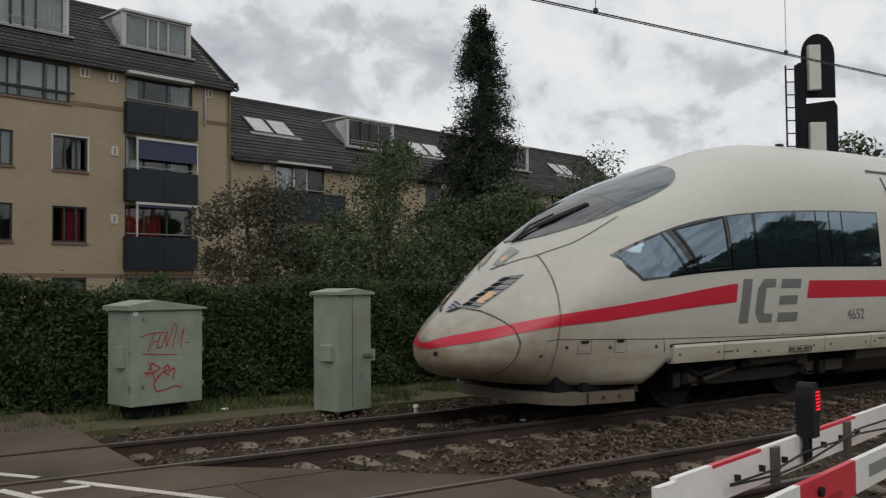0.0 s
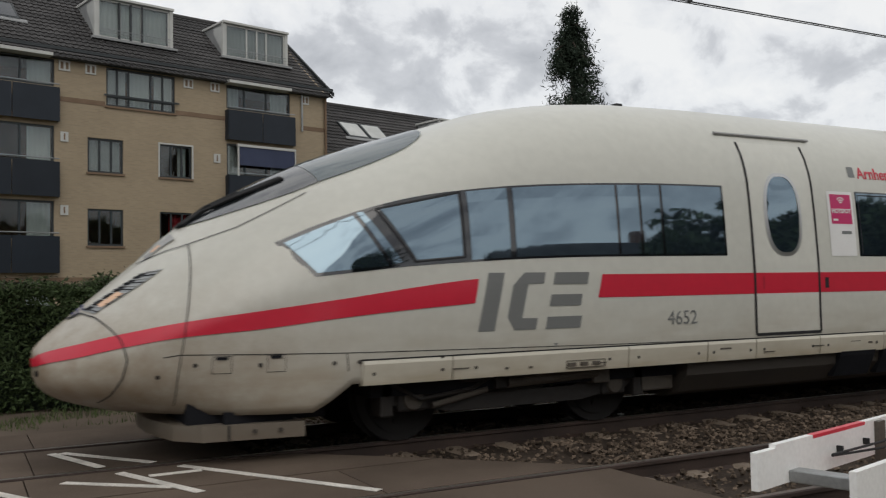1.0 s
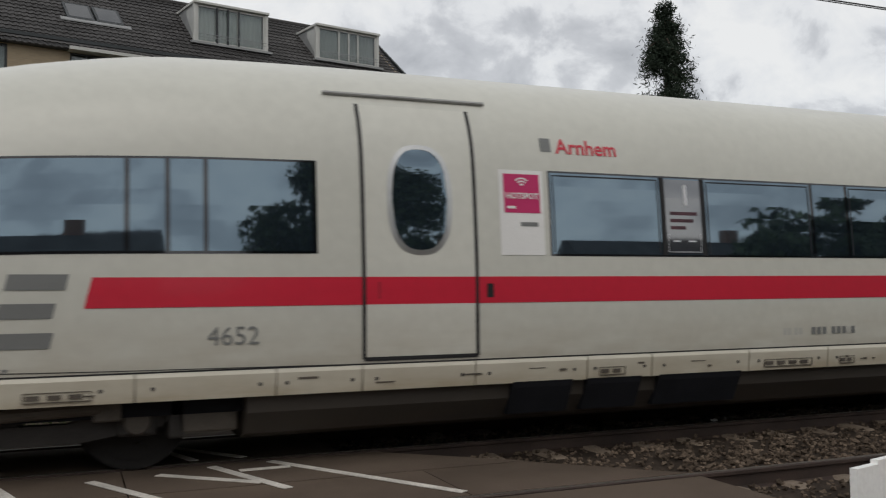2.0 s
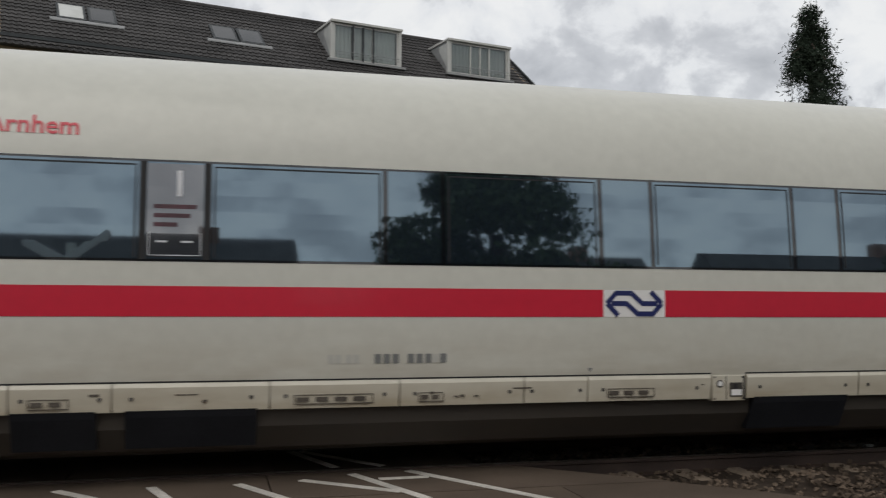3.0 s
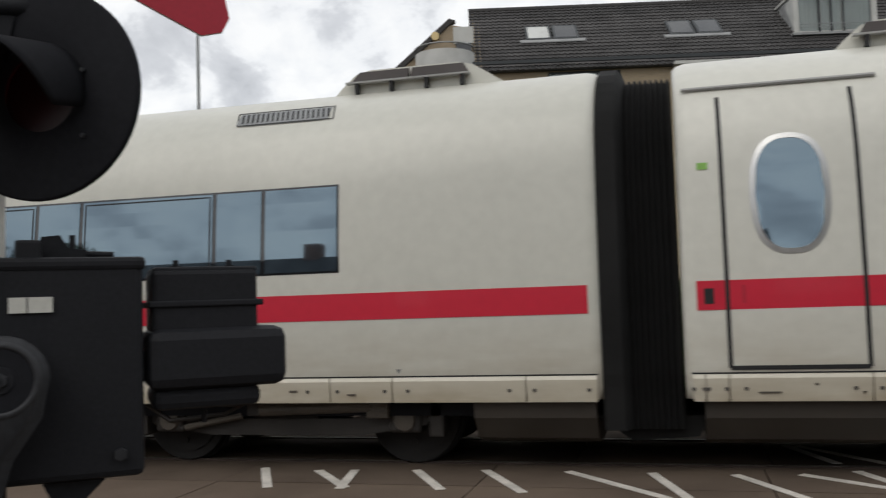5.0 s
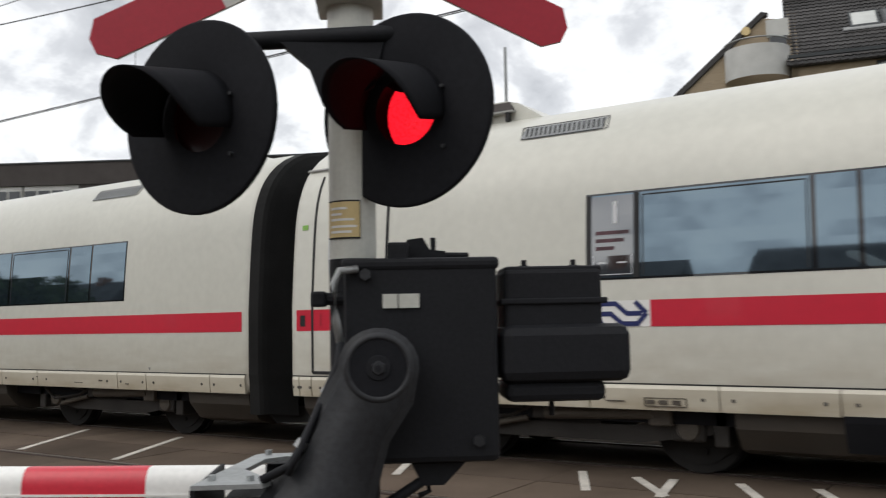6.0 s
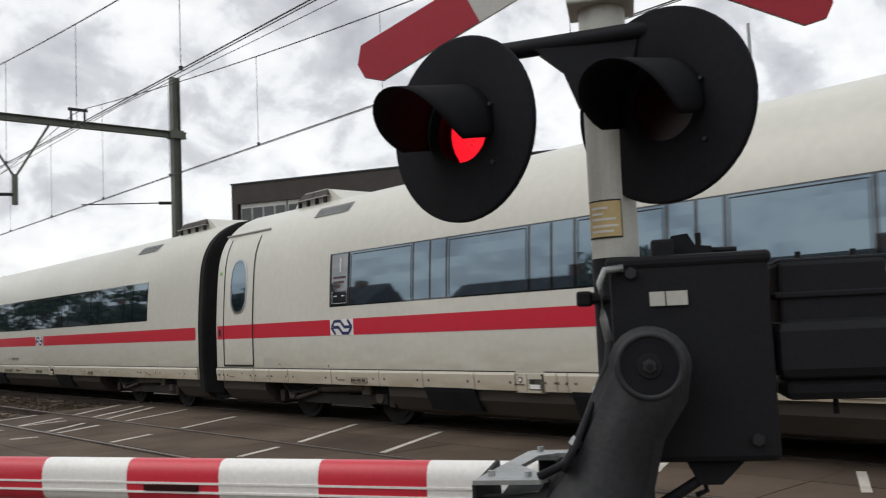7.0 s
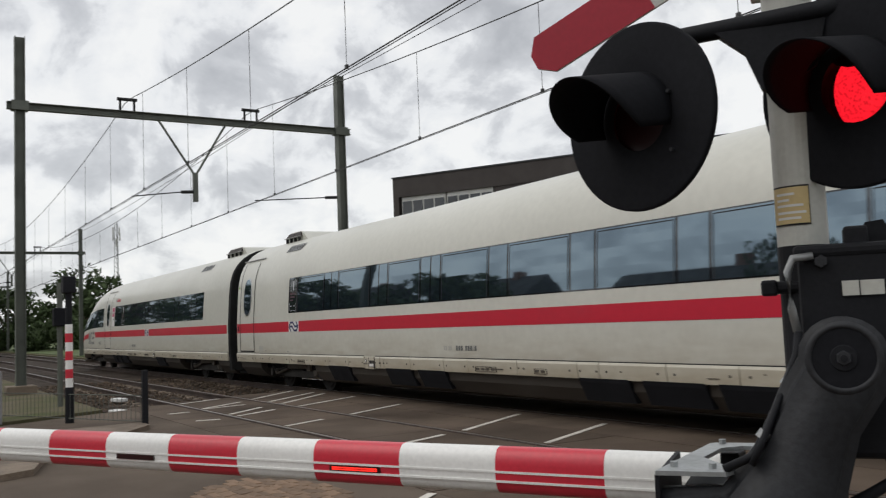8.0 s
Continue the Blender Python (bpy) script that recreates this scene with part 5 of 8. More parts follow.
def crossing_lamp(x, y, z):
    """Round backboard with a recessed red lens, a long hood and an added shutter that hides the always-lit lens. It
    faces down the road.
    """
    lm = part("lamp", bmesh.new(), "blackmat", light_post, "round black lamp board with hood", m=pose(x, y, z, 0, 0, -37 + 5))
    R, r, n = 0.282, 0.100, 56
    bmx = bmesh.new()
    prof = [(r, 0.0), (0.125, -0.008), (0.2, -0.011), (0.274, -0.012), (0.2795, -0.011), (R, -0.007), (R, 0.004), (0.279, 0.007), (0.20, 0.010), (r + 0.015, 0.02)]
    rings = [[bmx.verts.new((p * math.sin(2 * math.pi * k / n), q, p * math.cos(2 * math.pi * k / n))) for k in range(n)] for p, q in prof]
    for a, b in zip(rings, rings[1:]):
        for k in range(n):
            bmx.faces.new((a[k], a[(k + 1) % n], b[(k + 1) % n], b[k]))
    bmesh.ops.recalc_face_normals(bmx, faces=bmx.faces[:])
    bmx.to_mesh(lm.data); bmx.free()
    for p in lm.data.polygons: p.use_smooth = True
    # housing behind
    part("lamp_collar", ncyl((0, 0.012, 0), (0, 0.09, 0), 0.125, seg=28, caps=False), "black", lm)
    part("lamp_housing", ncyl((0, 0.085, 0), (0, 0.19, 0), 0.14, 0.11, seg=28), "black", lm)
    # hood: a half tube longer above
    hb = bmesh.new()
    rows_ = []
    for j in range(7):
        t = j / 6
        ring = []
        for k in range(25):
            a = radians(-110 + 220 * k / 24)
            reach = 0.012 + 0.275 * max(0.0, math.cos(a * 0.72)) ** 0.55
            rr = 0.131 - 0.004 * t
            ring.append(hb.verts.new((rr * math.sin(a), -0.012 - reach * t, rr * math.cos(a) - 0.05 * t * reach / 0.3)))
        rows_.append(ring)
    for a, b in zip(rows_, rows_[1:]):
        for k in range(24):
            hb.faces.new((a[k], a[k + 1], b[k + 1], b[k]))
    hood = part("hood", hb, "blackmat", lm, "black visor", smooth=True)
    so = hood.modifiers.new("thickness", "SOLIDIFY")
    so.thickness = 0.004
    # dimpled red lens
    lb = bmesh.new()
    bmesh.ops.create_uvsphere(lb, u_segments=28, v_segments=16, radius=0.15)
    bmesh.ops.delete(lb, geom=[v for v in lb.verts if v.co.y > -0.095], context="VERTS")
    bmesh.ops.translate(lb, vec=(0, 0.172, 0), verts=lb.verts)
    part("lens", lb, "lens_on", lm, "red glowing lens", smooth=True)
    for k in (0.05, -0.12):
        part("screw", ncyl((0.13, -0.012, k), (0.13, -0.022, k), 0.006, seg=8), "worn_black", lm)
    # added shutter: hides the always-lit lens so the lamp seems to flash
    sh = part("shutter", nprism([(0.111 * math.sin(2 * math.pi * k / 24), 0.111 * math.cos(2 * math.pi * k / 24)) for k in range(24)], "y", -0.0015, 0.0015), "lens_off", lm, "dark added shutter that makes the lamp blink")
    ADDED_SHUTTERS.append(sh)
    return lm


crossing_lamp(-0.432, -0.10, 2.110)
crossing_lamp(0.160, -0.13, 2.121)
# St Andrew's cross: two boards
for x0, z0, x1, z1, yy in ((-0.80, 2.385, 0.80, 3.16, 0.10), (-0.80, 3.16, 0.685, 2.43, 0.125)):
    d = Vector((x1 - x0, z1 - z0)); L_ = d.length; ang = math.atan2(d.y, d.x)
    mid = ((x0 + x1) / 2, (z0 + z1) / 2)
    bd = part("cross_board", bmesh.new(), "cross_white", light_post, "red and white warning board", m=Matrix.Translation((mid[0], yy, mid[1])) @ pose(0, 0, 0, 0, -math.degrees(ang), 0))
    h_ = L_ / 2
    w_ = 0.072
    bb = nprism([(-h_ + 0.04, w_), (h_ - 0.04, w_), (h_, 0.02), (h_, -0.03), (h_ - 0.05, -w_), (-h_ + 0.05, -w_), (-h_, -0.03), (-h_, 0.02)], "y", 0.0, 0.012)
    bb.to_mesh(bd.data); bb.free()
    for sg in (-1, 1):
        o = [(h_ - 0.04, w_), (h_, 0.02), (h_, -0.03), (h_ - 0.05, -w_), (h_ - 0.42, -w_), (h_ - 0.42, w_)]
        part("cross_board_end", nprism([(sg * a, b) for a, b in o], "y", -0.003, 0.0), "cross_red", bd, "red painted end")

barrier = thing("barrier_drive", "black barrier machine with arm, counterweight and cables", "barrier", POST)
part("drive_box", nbox(-0.02, 0.405, -0.20, 0.06, 1.125, 1.685, 0.018), "black", barrier, "black steel machine box")
part("drive_lid", nbox(-0.028, 0.412, -0.206, 0.066, 1.655, 1.69, 0.012), "black", barrier)
part("drive_label", nbox(0.087, 0.188, -0.2075, -0.2045, 1.551, 1.590), "post_grey", barrier, "small worn pale label")
part("label_mark", nbox(0.128, 0.131, -0.2085, -0.2070, 1.551, 1.590), "seam", barrier)
part("box_stand", nbox(-0.06, 0.05, -0.19, -0.075, -0.02, 1.14, 0.02), "black", barrier, "black stand under the machine")
part("box_latch", nbox(0.10, 0.16, -0.19, -0.10, 1.68, 1.735, 0.008), "black", barrier)
lt = nprism([(0.13, 1.69), (0.16, 1.75), (0.205, 1.755), (0.225, 1.72), (0.27, 1.715), (0.27, 1.69)], "y", -0.09, -0.06)
part("box_hasp", lt, "black", barrier)
part("hasp_bolt", ncyl((0.235, -0.08, 1.69), (0.235, -0.08, 1.755), 0.008, seg=8), "black", barrier)
part("hinge_rod", ncyl((0.25, -0.06, 1.705), (0.34, -0.06, 1.703), 0.009, seg=8), "black", barrier)
for x, z in ((0.345, 1.185), (0.04, 1.645)):
    part("box_bolt", ncyl((x, -0.2, z), (x, -0.216, z), 0.017, seg=6), "worn_black", barrier)
part("post_clamp", ncyl((-0.10, -0.06, 1.583), (0.0, -0.06, 1.583), 0.018, seg=10), "black", barrier)
part("post_clamp", nbox(-0.12, -0.075, -0.085, -0.03, 1.56, 1.605, 0.008), "black", barrier)
# swing arm from the pivot down to the boom
arm_o = []
for k in range(13):
    a = radians(-20 + 200 * k / 12)
    arm_o.append((0.074 + 0.108 * math.cos(a), 1.395 + 0.104 * math.sin(a)))
arm_o += [(-0.075, 1.33), (-0.155, 1.17), (-0.24, 1.065), (-0.40, 1.055), (-0.40, 0.88), (0.02, 0.88), (0.06, 1.05), (0.10, 1.2), (0.165, 1.3)]
ab = nprism(arm_o, "y", -0.335, -0.225)
bmesh.ops.bevel(ab, geom=[e_ for e_ in ab.edges if abs(e_.verts[0].co.y - e_.verts[1].co.y) < 1e-6], offset=0.028, segments=3, affect="EDGES")
part("swing_arm", ab, "worn_black", barrier, "worn black cast swing arm", smooth=True)
part("arm_hub", ncyl((0.074, -0.333, 1.395), (0.074, -0.337, 1.395), 0.080, seg=36), "blackmat", barrier, "round black recessed hub")
lipb = bmesh.new()
NL = 36
lip_rows = [[lipb.verts.new((0.074 + q_ * math.cos(2 * math.pi * k / NL), y_, 1.395 + q_ * math.sin(2 * math.pi * k / NL))) for k in range(NL)] for q_, y_ in ((0.074, -0.336), (0.076, -0.340), (0.081, -0.342), (0.087, -0.340), (0.092, -0.334))]
for a_, b_ in zip(lip_rows, lip_rows[1:]):
    for k in range(NL): lipb.faces.new((a_[k], a_[(k + 1) % NL], b_[(k + 1) % NL], b_[k]))
bmesh.ops.recalc_face_normals(lipb, faces=lipb.faces[:])
part("hub_lip", lipb, "worn_black", barrier, "raised worn rim round the hub", smooth=True)
part("hub_ring", ncyl((0.074, -0.336, 1.395), (0.074, -0.341, 1.395), 0.034, 0.031, seg=28), "black", barrier)
part("hub_nut", ncyl((0.074, -0.340, 1.395), (0.074, -0.350, 1.395), 0.020, 0.017, seg=6), "worn_black", barrier)
part("hub_shaft", ncyl((0.074, -0.35, 1.395), (0.074, -0.355, 1.395), 0.009, seg=12), "black", barrier)
part("hub_shaft", ncyl((0.074, -0.23, 1.395), (0.074, -0.19, 1.395), 0.06, seg=20), "black", barrier)
# galvanised boom holder with cut-out
holder = part("boom_holder", bmesh.new(), "zinc", barrier, "galvanised holder plate with bolts")
hb = bmesh.new()
outer = [(-0.405, -0.345), (-0.225, -0.345), (-0.190, -0.27), (-0.150, 0.05), (-0.150, 0.20), (-0.30, 0.20), (-0.315, 0.18)]
inner = [(-0.305, -0.10), (-0.235, -0.235), (-0.205, -0.225), (-0.185, -0.05), (-0.185, 0.13), (-0.215, 0.13), (-0.272, 0.085)]
za, zb2 = 1.098, 1.110
vo = [[hb.verts.new((x, y, z)) for x, y in outer] for z in (za, zb2)]
vi = [[hb.verts.new((x, y, z)) for x, y in inner] for z in (za, zb2)]
for k in range(7):
    j = (k + 1) % 7
    hb.faces.new((vo[1][k], vo[1][j], vi[1][j], vi[1][k]))
    hb.faces.new((vo[0][k], vi[0][k], vi[0][j], vo[0][j]))
    hb.faces.new((vo[0][k], vo[0][j], vo[1][j], vo[1][k]))
    hb.faces.new((vi[0][k], vi[1][k], vi[1][j], vi[0][j]))
bmesh.ops.recalc_face_normals(hb, faces=hb.faces[:])
hb.to_mesh(holder.data); hb.free()
for x, y in ((-0.365, -0.27), (-0.262, -0.29), (-0.275, 0.175)):
    part("holder_bolt", ncyl((x, y, 1.108), (x, y, 1.124), 0.011, seg=6), "zinc", holder)
part("holder_block", nbox(-0.36, -0.16, -0.30, 0.16, 0.90, 1.04, 0.01), "black", barrier)
part("holder_flange", nbox(-0.408, -0.396, -0.34, 0.10, 0.90, 1.097), "black", barrier, "black side of the holder")
cb = bmesh.new()
tube(cb, [(0.02, -0.21, 1.66), (-0.03, -0.22, 1.655), (-0.045, -0.225, 1.62), (-0.04, -0.225, 1.52), (-0.028, -0.225, 1.45)], 0.011, 8)
part("cable", cb, "alu", barrier, "grey cable sleeve", smooth=True)
cb = bmesh.new()
tube(cb, [(-0.028, -0.225, 1.46), (-0.035, -0.24, 1.40), (-0.075, -0.28, 1.31), (-0.115, -0.31, 1.22), (-0.155, -0.33, 1.15), (-0.23, -0.33, 1.115)], 0.012, 8)
tube(cb, [(-0.05, -0.27, 1.37), (-0.09, -0.31, 1.28), (-0.13, -0.345, 1.19), (-0.16, -0.35, 1.13)], 0.009, 8)
part("cable", cb, "black", barrier, "black cables tied along the arm", smooth=True)
for p in ((-0.06, -0.262, 1.335), (-0.125, -0.315, 1.205)):
    part("cable_tie", ncyl(Vector(p) + Vector((-0.01, 0.0, -0.012)), Vector(p) + Vector((0.004, 0.0, 0.006)), 0.0165, seg=10), "alu", barrier)
cb = bmesh.new()
tube(cb, [(0.24, -0.1, 1.12), (0.19, -0.14, 1.07), (0.12, -0.16, 1.03), (0.05, -0.16, 0.99), (0.0, -0.15, 0.93)], 0.016, 8)
tube(cb, [(0.2, -0.12, 1.08), (0.21, -0.13, 1.04), (0.18, -0.14, 1.03)], 0.008, 6)
part("cable", cb, "black", barrier, "thick black cable under the box", smooth=True)
part("cable_gland", nprism([(0.16, 1.12), (0.31, 1.12), (0.25, 1.06), (0.19, 1.06)], "y", -0.16, -0.02), "black", barrier)
# counterweight of stacked iron blocks
cw = part("counterweight", nbox(0.43, 0.71, -0.16, 0.06, 1.40, 1.655, 0.012), "black", barrier, "black cast iron counterweight blocks")
part("weight_block", nbox(0.415, 0.785, -0.19, 0.08, 1.335, 1.497, 0.03), "black", cw)
part("weight_block", nbox(0.43, 0.715, -0.16, 0.06, 1.28, 1.338, 0.02), "black", cw)
part("weight_rib", nbox(0.42, 0.725, -0.168, 0.066, 1.555, 1.572, 0.004), "black", cw)
part("weight_top", nbox(0.435, 0.712, -0.15, 0.05, 1.648, 1.664, 0.006), "black", cw)
for x in (0.50, 0.645):
    part("weight_bolt", ncyl((x, -0.08, 1.66), (x, -0.08, 1.685), 0.008, seg=8), "black", cw)
    part("weight_bolt", ncyl((x, -0.08, 1.662), (x, -0.08, 1.669), 0.016, seg=6), "black", cw)
part("weight_rod", ncyl((0.57, -0.08, 1.30), (0.57, -0.08, 1.235), 0.008, seg=8), "black", cw)
part("weight_bar", nbox(0.38, 0.46, -0.12, -0.02, 1.36, 1.44), "black", cw)

# boom across the road
BOOM_A = (-2.18, 1.975, 0.0)
boom = thing("barrier_boom", "lowered red and white striped barrier boom with lamps", "barrier boom", pose(*BOOM_A, 0, 0, 180 + 28.7))
BS = 0.407
first = 0.415
edges = [0.0, first] + [first + BS * k for k in range(1, 16)]
BOOM_SEC = []
for k in range(28):
    a = 2 * math.pi * k / 28
    ca, sa = math.cos(a), math.sin(a)
    BOOM_SEC.append((0.052 * math.copysign(abs(ca) ** 0.75, ca), 0.9865 + 0.0825 * math.copysign(abs(sa) ** 0.8, sa)))
for k, (a, b) in enumerate(zip(edges, edges[1:])):
    sb_ = nprism(BOOM_SEC, "x", a + 0.0005, b - 0.0005)
    for e_ in sb_.edges: e_.smooth = not any(len(f_.verts) > 4 for f_ in e_.link_faces)
    part("boom_stripe", sb_, "boom_white" if k % 2 == 0 else "boom_red", boom, "white stripe" if k % 2 == 0 else "red stripe", smooth=True)
for z in (0.985, 0.952):
    for sd in (-1, 1):
        part("boom_ridge", nbox(0.02, edges[-1], sd * 0.0505 - 0.004, sd * 0.0505 + 0.004, z - 0.004, z + 0.004), "boom_white", boom, "raised rail along the boom")
ADDED_LED_COVERS = []
for k in (3, 6, 9):
    a = edges[k] + 0.10
    for sd in (-1, 1):
        part("boom_lamp", nbox(a - 0.015, a + 0.225, sd * 0.0515 - 0.003, sd * 0.0515 + 0.003, 0.957, 0.979), "lens_off", boom, "slim lamp strip on the boom")
        for j in range(44):
            q_, z_ = a + (j // 2) * 0.0098, 0.9615 + 0.0075 * (j % 2)
            part("led", nbox(q_, q_ + 0.0068, sd * 0.0552 - 0.001, sd * 0.0552 + 0.001, z_, z_ + 0.0048), "led", boom)
        # added cover slides over the always-lit LEDs to make them blink
        cover = part("added_lamp_shutter", nbox(a - 0.014, a + 0.224, -0.0012, 0.0012, 0.9575, 0.9785), "lens_off", boom, "dark added shutter that makes the lamp blink", m=pose(0, sd * 0.058, 0))
        ADDED_LED_COVERS.append((cover, sd, k == 6))
part("boom_butt", nbox(-0.03, 0.03, -0.05, 0.05, 0.89, 1.08, 0.006), "black", boom)

# far half barrier on the other side of the footpath
HB = pose(2.43, 2.24, -0.05, 0, 0, 14.5)
hb2 = thing("footpath_barrier", "white barrier boom with red stripes and small red lamp", "barrier boom", HB)
def plank(name, x0, x1, y0, z0, z1, stripes, mat0):
    e2 = [x0] + stripes + [x1]
    for k, (a, b) in enumerate(zip(e2, e2[1:])):
        part(name, nbox(a, b, y0 - 0.012, y0 + 0.012, z0, z1), "boom_white" if k % 2 == mat0 else "boom_red", hb2)
plank("boom_board", -0.10, 5.0, 0.0, 0.925, 1.045, [], 0)
plank("boom_cap", 0.02, 5.0, 0.0, 1.045, 1.057, [0.28, 0.70, 1.25, 1.8, 2.4], 0)
plank("boom_board", 0.06, 5.0, -0.24, 0.865, 0.995, [0.44, 1.02, 1.6, 2.2], 0)
part("boom_link", nbox(0.10, 0.17, -0.228, -0.012, 0.925, 0.965, 0.004), "alu", hb2, "grey steel link between the boards")
part("boom_knob", ncyl((0.62, -0.252, 0.945), (0.62, -0.268, 0.945), 0.018, seg=14), "black", hb2, "small black reflector knob")
part("boom_plate", nbox(0.72, 0.86, -0.2545, -0.252, 0.885, 0.915), "cross_red", hb2)
for xx in (0.78, 1.62, 2.5):
    part("boom_clamp", nbox(xx, xx + 0.06, -0.03, -0.012, 0.905, 1.05), "damper", hb2, "grey steel clamp")
for z, sag in ((0.985, 0.0), (0.962, -0.02)):
    wv = bmesh.new()
    tube(wv, [(0.35 + 0.35 * k, -0.045 - 0.03 * (k % 2), z + sag * (k % 3 - 1) + 0.012 * k * 0.5) for k in range(12)], 0.0045, 6)
    part("boom_cable", wv, "seam", hb2, "black cable along the boom")
for k in range(7):
    part("cable_tie", nbox(0.455 + 0.22 * k, 0.461 + 0.22 * k, -0.036, -0.012, 0.976, 1.000), "seam", hb2)
lamp2 = bmesh.new()
prism(lamp2, [(-0.036, 1.00), (0.036, 1.00), (0.046, 1.10), (0.046, 1.17), (0.036, 1.205), (0.014, 1.222), (-0.014, 1.222), (-0.036, 1.205), (-0.046, 1.17), (-0.046, 1.10)], "y", -0.05, 0.03)
part("boom_lamp", lamp2, "black", hb2, "black hooded lamp", m=pose(1.115, -0.03, 0.052) @ Matrix.Diagonal((0.86, 0.9, 1, 1)))
for k in range(6):
    for j in range(3):
        part("led", nbox(0.0, 0.012, 0.0, 0.004, 0.0, 0.007), "led_deep", hb2, m=pose(1.115 + j * 0.014 - 0.008, -0.0795, 1.162 + k * 0.014))
for xx in (1.097, 1.135):
    part("lamp_stem", nbox(xx - 0.008, xx + 0.008, -0.045, -0.025, 0.95, 1.10), "black", hb2)
part("barrier_support", nbox(4.9, 5.3, -0.3, 0.2, -0.05, 1.1, 0.02), "black", hb2)
part("boom_label", nbox(1.18, 1.42, -0.2545, -0.252, 0.905, 0.955, 0.001), "lead", hb2)

# ---------------------------------------------------------------- overhead line
portal = thing("catenary_portal", "green-grey steel portal carrying the overhead wires", "catenary portal", pose(-27.3, 0, 0), "catenary portals")
def h_post(bmp, y, z0, z1, w=0.13):
    t_ = 0.02
    o = [(-w, -w), (w, -w), (w, -w + t_), (t_ / 2, -w + t_), (t_ / 2, w - t_), (w, w - t_), (w, w), (-w, w), (-w, w - t_), (-t_ / 2, w - t_), (-t_ / 2, -w + t_), (-w, -w + t_)]
    prism(bmp, [(a, b + y) for a, b in o], "z", z0, z1)
    return bmp
part("mast", h_post(bmesh.new(), 2.78, -0.1, 9.88), "mast", portal, "H-section steel mast")
part("mast", h_post(bmesh.new(), 12.5, -0.1, 9.82), "mast", portal, "H-section steel mast")
part("mast_footing", nbox(-0.35, 0.35, 2.4, 3.15, -0.2, 0.25, 0.03), "sleeper", portal, "concrete footing")
part("beam", h_post(bmesh.new(), 0, 2.45, 12.85, 0.10), "mast", portal, "horizontal steel beam", m=pose(0, 0, 7.93, -90, 0, 0) @ pose(0, 0, 0))
for y in (2.78, 12.5):
    part("beam_clamp", nbox(-0.16, 0.16, y - 0.22, y + 0.22, 7.8, 8.06), "mast", portal)
vb = bmesh.new()
cyl(vb, (0, 6.55, 7.85), (0, 7.6, 6.25), 0.035, seg=8); cyl(vb, (0, 8.6, 7.85), (0, 7.66, 6.25), 0.035, seg=8)
box(vb, -0.06, 0.06, 7.56, 7.70, 5.42, 6.3)
part("hanger", vb, "mast", portal, "V-shaped steel hanger")
for y in (5.66, 9.42):
    sb = bmesh.new()
    for d in (-0.2, 0.2):
        cyl(sb, (0, y + d, 8.03), (0, y + d, 8.36), 0.035, seg=8)
    cyl(sb, (0, y - 0.28, 8.38), (0, y + 0.28, 8.38), 0.05, seg=10)
    part("insulator_saddle", sb, "seam", portal, "insulated wire saddle")
for y0, y1 in ((7.6, 5.75), (12.3, 9.5)):
    ab_ = bmesh.new()
    cyl(ab_, (0, y0, 5.72), (0, y0 - 0.4, 5.70), 0.05, seg=8)
    cyl(ab_, (0, y0 - 0.4, 5.70), (0, y1, 5.52), 0.018, seg=6)
    part("steady_arm", ab_, "seam", portal, "registration arm with insulator")
part("catenary_mast_stub", nbox(-0.05, 0.05, 2.4, 2.6, 0, 0.1), "mast", portal)
for xx in (-75.0, -125.0, 34.0):
    copy_thing(portal, pose(xx, 0, 0))


def sagging(name, label, pts_fn, x0, x1, n, r, group):
    bmw_ = bmesh.new()
    tube(bmw_, [pts_fn(x0 + (x1 - x0) * k / n) for k in range(n + 1)], r, 5)
    return solid(name, bmw_, "wire", label, "overhead wire", group)


SPANS = [-125.0, -75.0, -27.3, 34.0]
def mess_z(x):
    for a, b in zip(SPANS, SPANS[1:]):
        if a <= x <= b:
            t = (x - a) / (b - a)
            return 8.36 - 4 * t * (1 - t) * (1.8 if b - a > 55 else 1.3)
    return 8.0
for y in (5.66, 9.42):
    sagging("contact_wire", "taut overhead contact wire", lambda x: (x, y, 5.44 + 0.0 * x), -125, 60, 60, 0.011, "overhead wires")
    sagging("contact_wire", "taut overhead contact wire", lambda x: (x, y + 0.06, 5.44), -125, 60, 60, 0.008, "overhead wires")
    sagging("messenger_wire", "sagging overhead messenger wire", lambda x: (x, y, mess_z(x)), -125, 34, 160, 0.012, "overhead wires")
    dr = thing("dropper_wires", "thin dropper wires between messenger and contact wire", "overhead wire", group="overhead wires")
    for k in range(36):
        xx = -120 + 4.3 * k
        z1 = mess_z(xx)
        if z1 - 5.44 < 0.25: continue
        part("dropper", ncyl((xx, y, 5.44), (xx, y, z1), 0.0055, seg=5), "wire", dr)
        part("dropper_clip", nbox(xx - 0.03, xx + 0.03, y - 0.02, y + 0.02, 5.43, 5.49), "wire", dr)
for y, z in ((10.6, 8.6),):
    sagging("feeder_wire", "feeder wire on the portals", lambda x: (x, y, z - 0.3 * abs(math.sin((x + 27.3) / 50 * math.pi))), -125, 34, 60, 0.010, "overhead wires")

